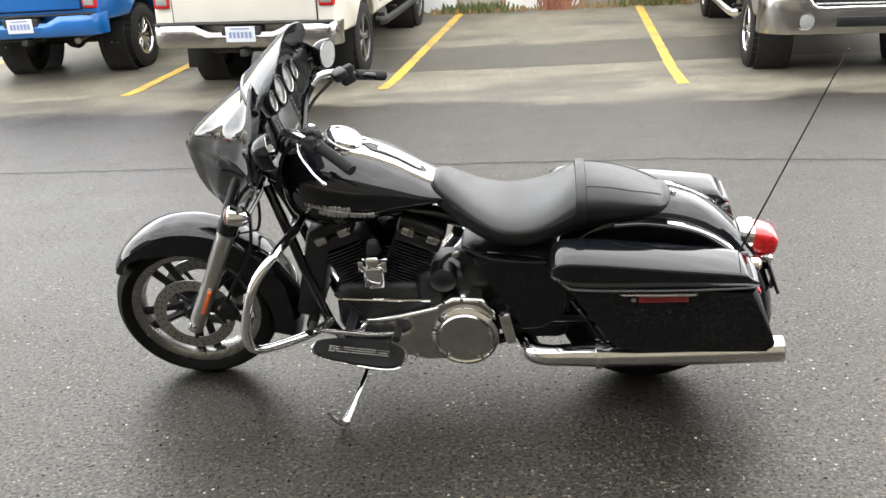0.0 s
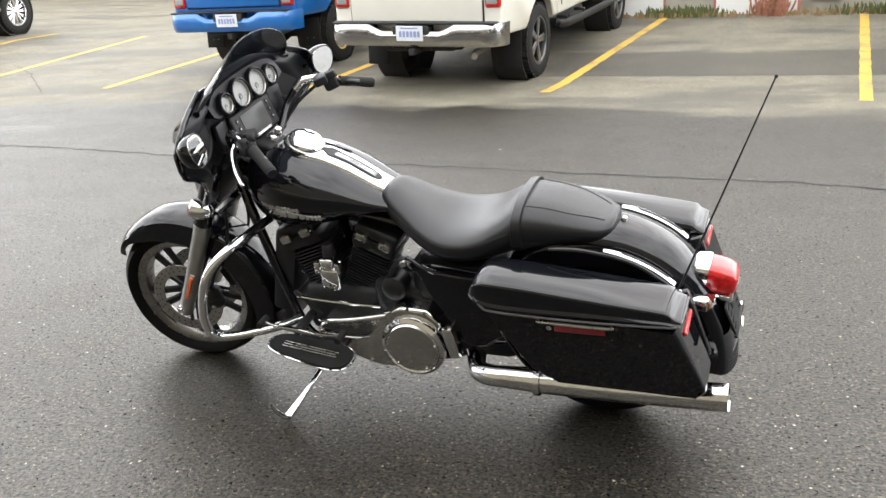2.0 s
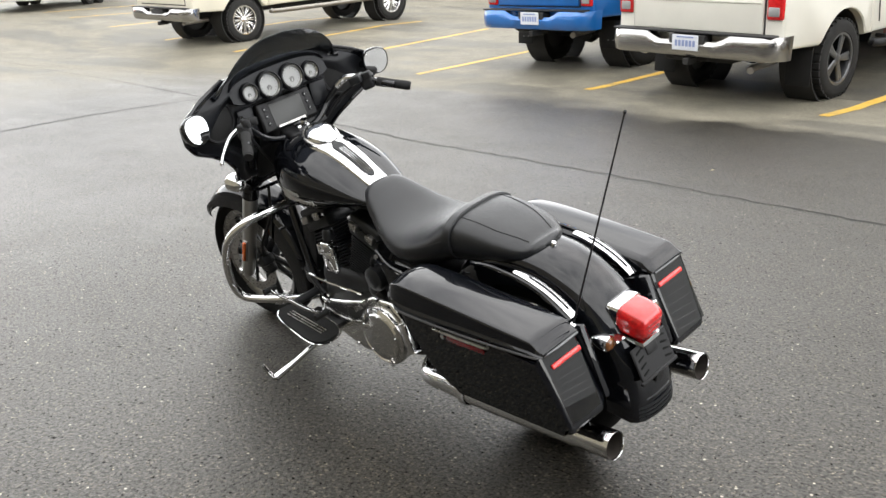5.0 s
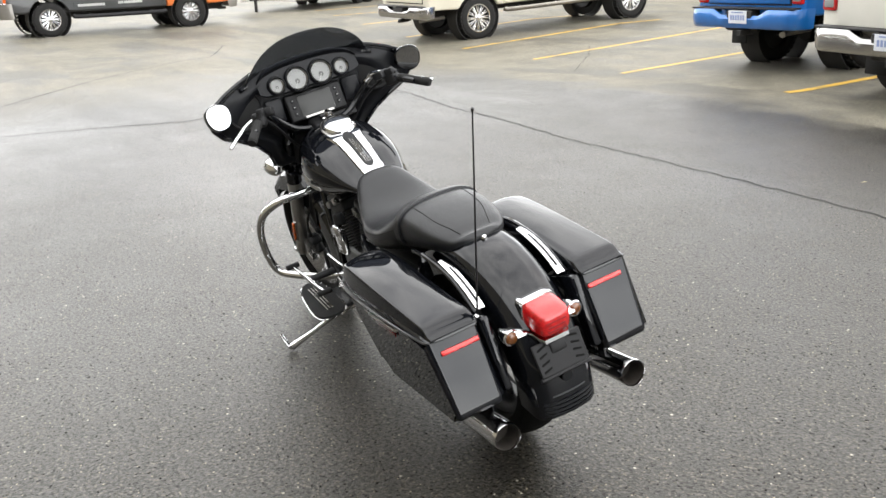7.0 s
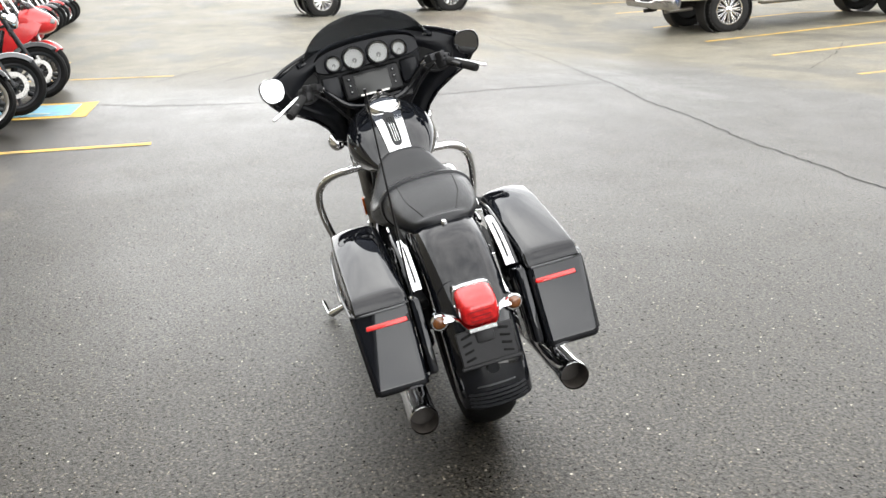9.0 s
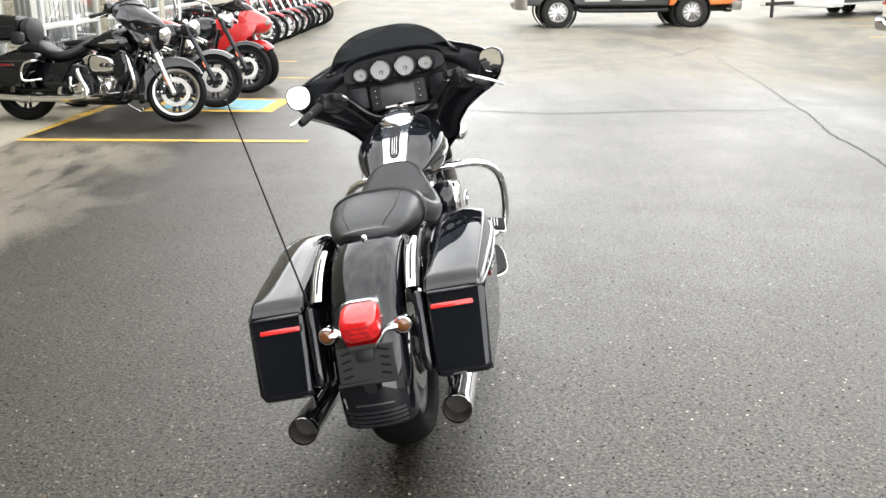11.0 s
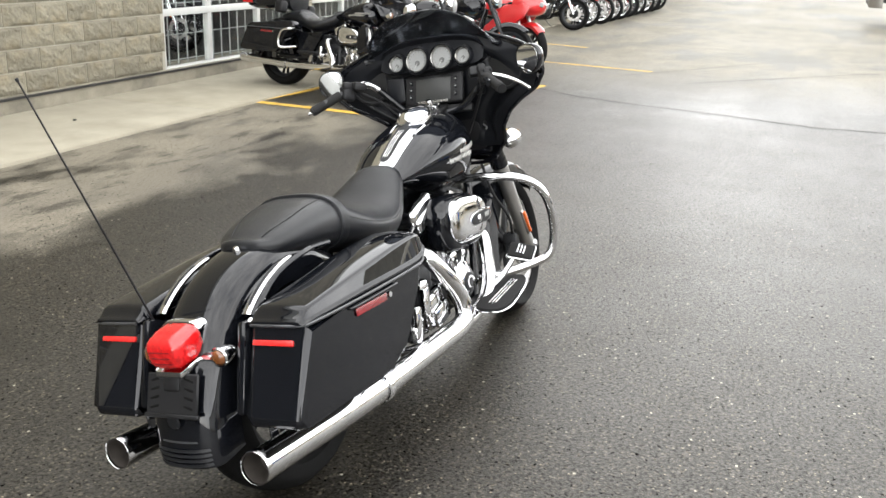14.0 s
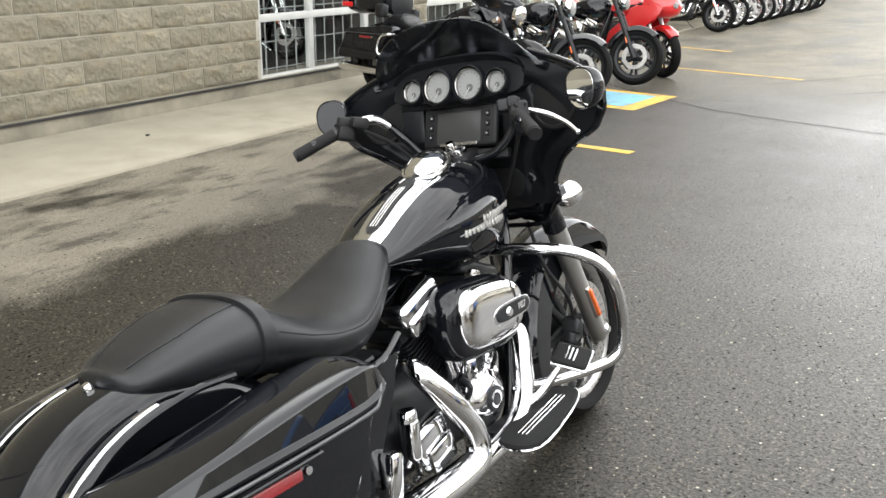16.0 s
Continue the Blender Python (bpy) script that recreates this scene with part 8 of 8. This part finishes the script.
def sport_bike(m, label, paint):
    root = thing("sport_motorcycle", m, label, "motorcycle", "motorcycles along the shop")
    fork = new("front_fork")
    fork.parent = root
    fork.matrix_basis = Matrix.Translation((1.20, 0, 0.86)) @ Matrix.Rotation(radians(-30), 4, Vector((-0.40, 0, 0.917))) @ Matrix.Translation((-1.20, 0, -0.86))
    cast_wheel(fork, "front_wheel", 1.42, 0.30, 0.30, 0.12, 0.225, 5, (1, -1), 0.155, DARK_METAL, DARK_METAL)
    cast_wheel(root, "rear_wheel", 0.03, 0.31, 0.31, 0.18, 0.225, 5, (1,), 0.11, DARK_METAL, DARK_METAL)
    part("front_fender", arch_mesh(1.42, 0.30, [(-50, 0.325), (70, 0.33)], 0.07, -48, 60, 22, 0.06, 0.02), paint, fork, "red front fender")
    for s in (1, -1):
        part("fork_leg", tube([(1.42, s * 0.095, 0.28), (1.28, s * 0.095, 0.62), (1.20, s * 0.095, 0.86)], [0.026, 0.027, 0.022], 14, 2), SATIN_METAL, fork, "fork leg")
        part("clip_on", tube([(1.17, s * 0.10, 0.87), (1.08, s * 0.30, 0.84)], 0.017, 10, 1), RUBBER, fork)
        part("mirror", join(box(0.05, 0.13, 0.07, 0.02, 2, at(1.24, s * 0.32, 1.08)), tube([(1.30, s * 0.14, 1.0), (1.25, s * 0.27, 1.06)], 0.010, 8, 1)), BLACK_PLASTIC, root, "black mirror")
        side = prism([(1.32, 0.86), (1.44, 0.80), (1.36, 0.66), (1.22, 0.58), (1.12, 0.42), (0.82, 0.30), (0.66, 0.34), (0.78, 0.50), (0.95, 0.62), (1.05, 0.80)], 0.17, 0.20, 0.014, 2)
        part("side_fairing", side if s > 0 else mirrored(side), paint, root, "red side fairing")
    part("nose_fairing", loft([oval(*r, n=28) for r in lerp_rows([(1.58, 0.03, 0.80, 0.86, 0.83), (1.54, 0.10, 0.74, 0.92, 0.83), (1.44, 0.17, 0.70, 0.98, 0.84), (1.30, 0.20, 0.70, 1.04, 0.84), (1.18, 0.20, 0.74, 1.0, 0.84)], 3)]), paint, root, "red nose fairing")
    for s in (1, -1):
        part("headlamp", box(0.06, 0.10, 0.07, 0.02, 2, at(1.545, s * 0.065, 0.845, 0, 12, s * -18)), DIAL_FACE, root, "twin headlamp")
    part("screen", loft([oval(*r, n=24) for r in ((1.40, 0.10, 0.93, 0.985, 0.95), (1.30, 0.14, 0.96, 1.08, 1.0), (1.20, 0.14, 0.98, 1.12, 1.02))]), SMOKED_SHIELD, root, "small smoked screen")
    part("fuel_tank", loft([oval(*r, n=28) for r in lerp_rows([(1.14, 0.08, 0.70, 0.84, 0.77), (1.06, 0.15, 0.66, 0.92, 0.77), (0.90, 0.16, 0.66, 0.93, 0.77), (0.74, 0.11, 0.68, 0.84, 0.75), (0.66, 0.07, 0.70, 0.77, 0.74)], 3)]), paint, root, "red fuel tank")
    part("seat", loft([oval(*r, n=24) for r in lerp_rows([(0.70, 0.08, 0.70, 0.78, 0.74), (0.55, 0.14, 0.70, 0.77, 0.74), (0.38, 0.13, 0.72, 0.80, 0.76), (0.30, 0.08, 0.75, 0.82, 0.79)], 3)]), LEATHER, root, "black seat")
    part("tail_fairing", loft([oval(*r, n=24) for r in lerp_rows([(0.40, 0.13, 0.68, 0.80, 0.74), (0.15, 0.12, 0.76, 0.88, 0.82), (-0.10, 0.08, 0.84, 0.93, 0.88), (-0.22, 0.03, 0.88, 0.92, 0.90)], 3)]), paint, root, "red tail fairing")
    part("engine", box(0.50, 0.30, 0.34, 0.06, 3, at(0.86, 0, 0.46)), DARK_METAL, root, "dark engine")
    part("swingarm", join(box(0.55, 0.035, 0.06, 0.015, 2, at(0.30, 0.12, 0.34, 0, -8, 0)), box(0.55, 0.035, 0.06, 0.015, 2, at(0.30, -0.12, 0.34, 0, -8, 0))), SATIN_METAL, root, "swingarm")
    part("muffler", tube([(0.80, -0.10, 0.24), (0.45, -0.17, 0.30), (0.05, -0.19, 0.46)], [0.025, 0.05, 0.05], 16, 3), SATIN_METAL, root, "silver muffler")
    part("side_stand", tube([(0.78, 0.12, 0.22), (0.86, 0.30, 0.075)], 0.012, 8, 1), DARK_METAL, root)
    return root


d84 = radians(84)
sport_bike(at(-9.42 - 1.42 * math.cos(d84), 0.97 - 1.42 * math.sin(d84), 0.0, 0, 0, 84) @ at(0, 0, 0, -8, 0, 0), "red sport motorcycle parked beside the cruisers", RED_PAINT)

row = [cruiser(bike_at(-16.0, 0.0, 82), "black cruiser motorcycle in a row before the shop", BLACK_PAINT, False, fork_material=CHROME),
       cruiser(bike_at(-17.0, 0.02, 84), "dark red cruiser motorcycle with wire wheels in a row", RED_PAINT, True, True),
       cruiser(bike_at(-18.0, 0.10, 83), "grey cruiser motorcycle with wire wheels in a row", GREY_PAINT, True)]
for k, (x, y) in enumerate(((-18.9, 0.12), (-19.8, 0.16), (-20.7, 0.18), (-21.6, 0.2), (-22.5, 0.26), (-23.4, 0.3), (-24.3, 0.3))):
    copy_thing(row[(k + 1) % 3], bike_at(x, y, 82 + (k * 7) % 5))

# machines standing in the showroom
for k, (which, x, y) in enumerate(((1, -6.9, -3.7), (0, -7.9, -3.9))):
    shown = copy_thing(row[which], at(x, y - 1.1, 0.10, 0, 0, 78 + 6 * k) @ at(0, 0, 0, -7, 0, 0))
    tagged(shown, ("dark red", "black")[k] + " cruiser motorcycle on show behind the shop window", "motorcycle", "motorcycles in the showroom")


# ---- litter ----
def leaf(x, y, z, turn, size, colour, label):
    """A fallen leaf: a pointed blade, cupped along its rib, with a stalk."""
    outline = [(0.0, 0.0), (0.25, 0.20), (0.5, 0.30), (0.75, 0.22), (1.0, 0.0)]
    bm = bmesh.new()
    rib = [bm.verts.new((size * u, 0, 0.004)) for u, w in outline]
    for side in (1, -1):
        edge = [rib[0]] + [bm.verts.new((size * u, side * size * w, 0.004 + 0.10 * size * w)) for u, w in outline[1:-1]] + [rib[-1]]
        for i in range(4):
            loop = [rib[i], rib[i + 1], edge[i + 1]] + ([edge[i]] if i else [])
            bm.faces.new([v for n, v in enumerate(loop) if v not in loop[:n]])
    bmesh.ops.solidify(bm, geom=bm.faces[:], thickness=0.0012)
    root = thing("fallen_leaf", at(x, y, z, 0, 0, turn), label, "leaf")
    part("blade", bm, colour, root)
    part("stalk", tube([(-0.35 * size, 0.02 * size, 0.003), (0, 0, 0.004)], 0.0012, 5, 2), colour, root)


LEAF_BROWN = surface("dry_leaf", (0.34, 0.15, 0.06), 0.7, 0.0, 0.35, 60)
LEAF_PALE = surface("pale_leaf", (0.50, 0.44, 0.28), 0.7, 0.0, 0.3, 60)


def pebble(x, y, z, size, colour, label):
    """A worn stone, flattened and uneven."""
    bm = bmesh.new()
    bmesh.ops.create_icosphere(bm, subdivisions=2, radius=size)
    for v in bm.verts:
        v.co *= 1 + 0.35 * noise.noise(v.co * (1.4 / size) + Vector((x, y, 0)))
        v.co.z *= 0.6
    bmesh.ops.translate(bm, vec=(0, 0, 0.45 * size), verts=bm.verts[:])
    ob = part("pebble", bm, colour, None)
    ob.matrix_basis = at(x, y, z, 0, 0, 40)
    tagged(ob, label, "stone")

leaf(1.113, 2.059, 0.0, 25, 0.05, LEAF_BROWN, "small orange-brown dry leaf lying on the asphalt")
leaf(-0.48, 7.16, height(-0.48, 7.16), 80, 0.045, LEAF_PALE, "small pale dry leaf lying on the asphalt")
pebble(-3.51, -1.385, 0.025, 0.016, CRACK, "small dark stone lying on the pavement")
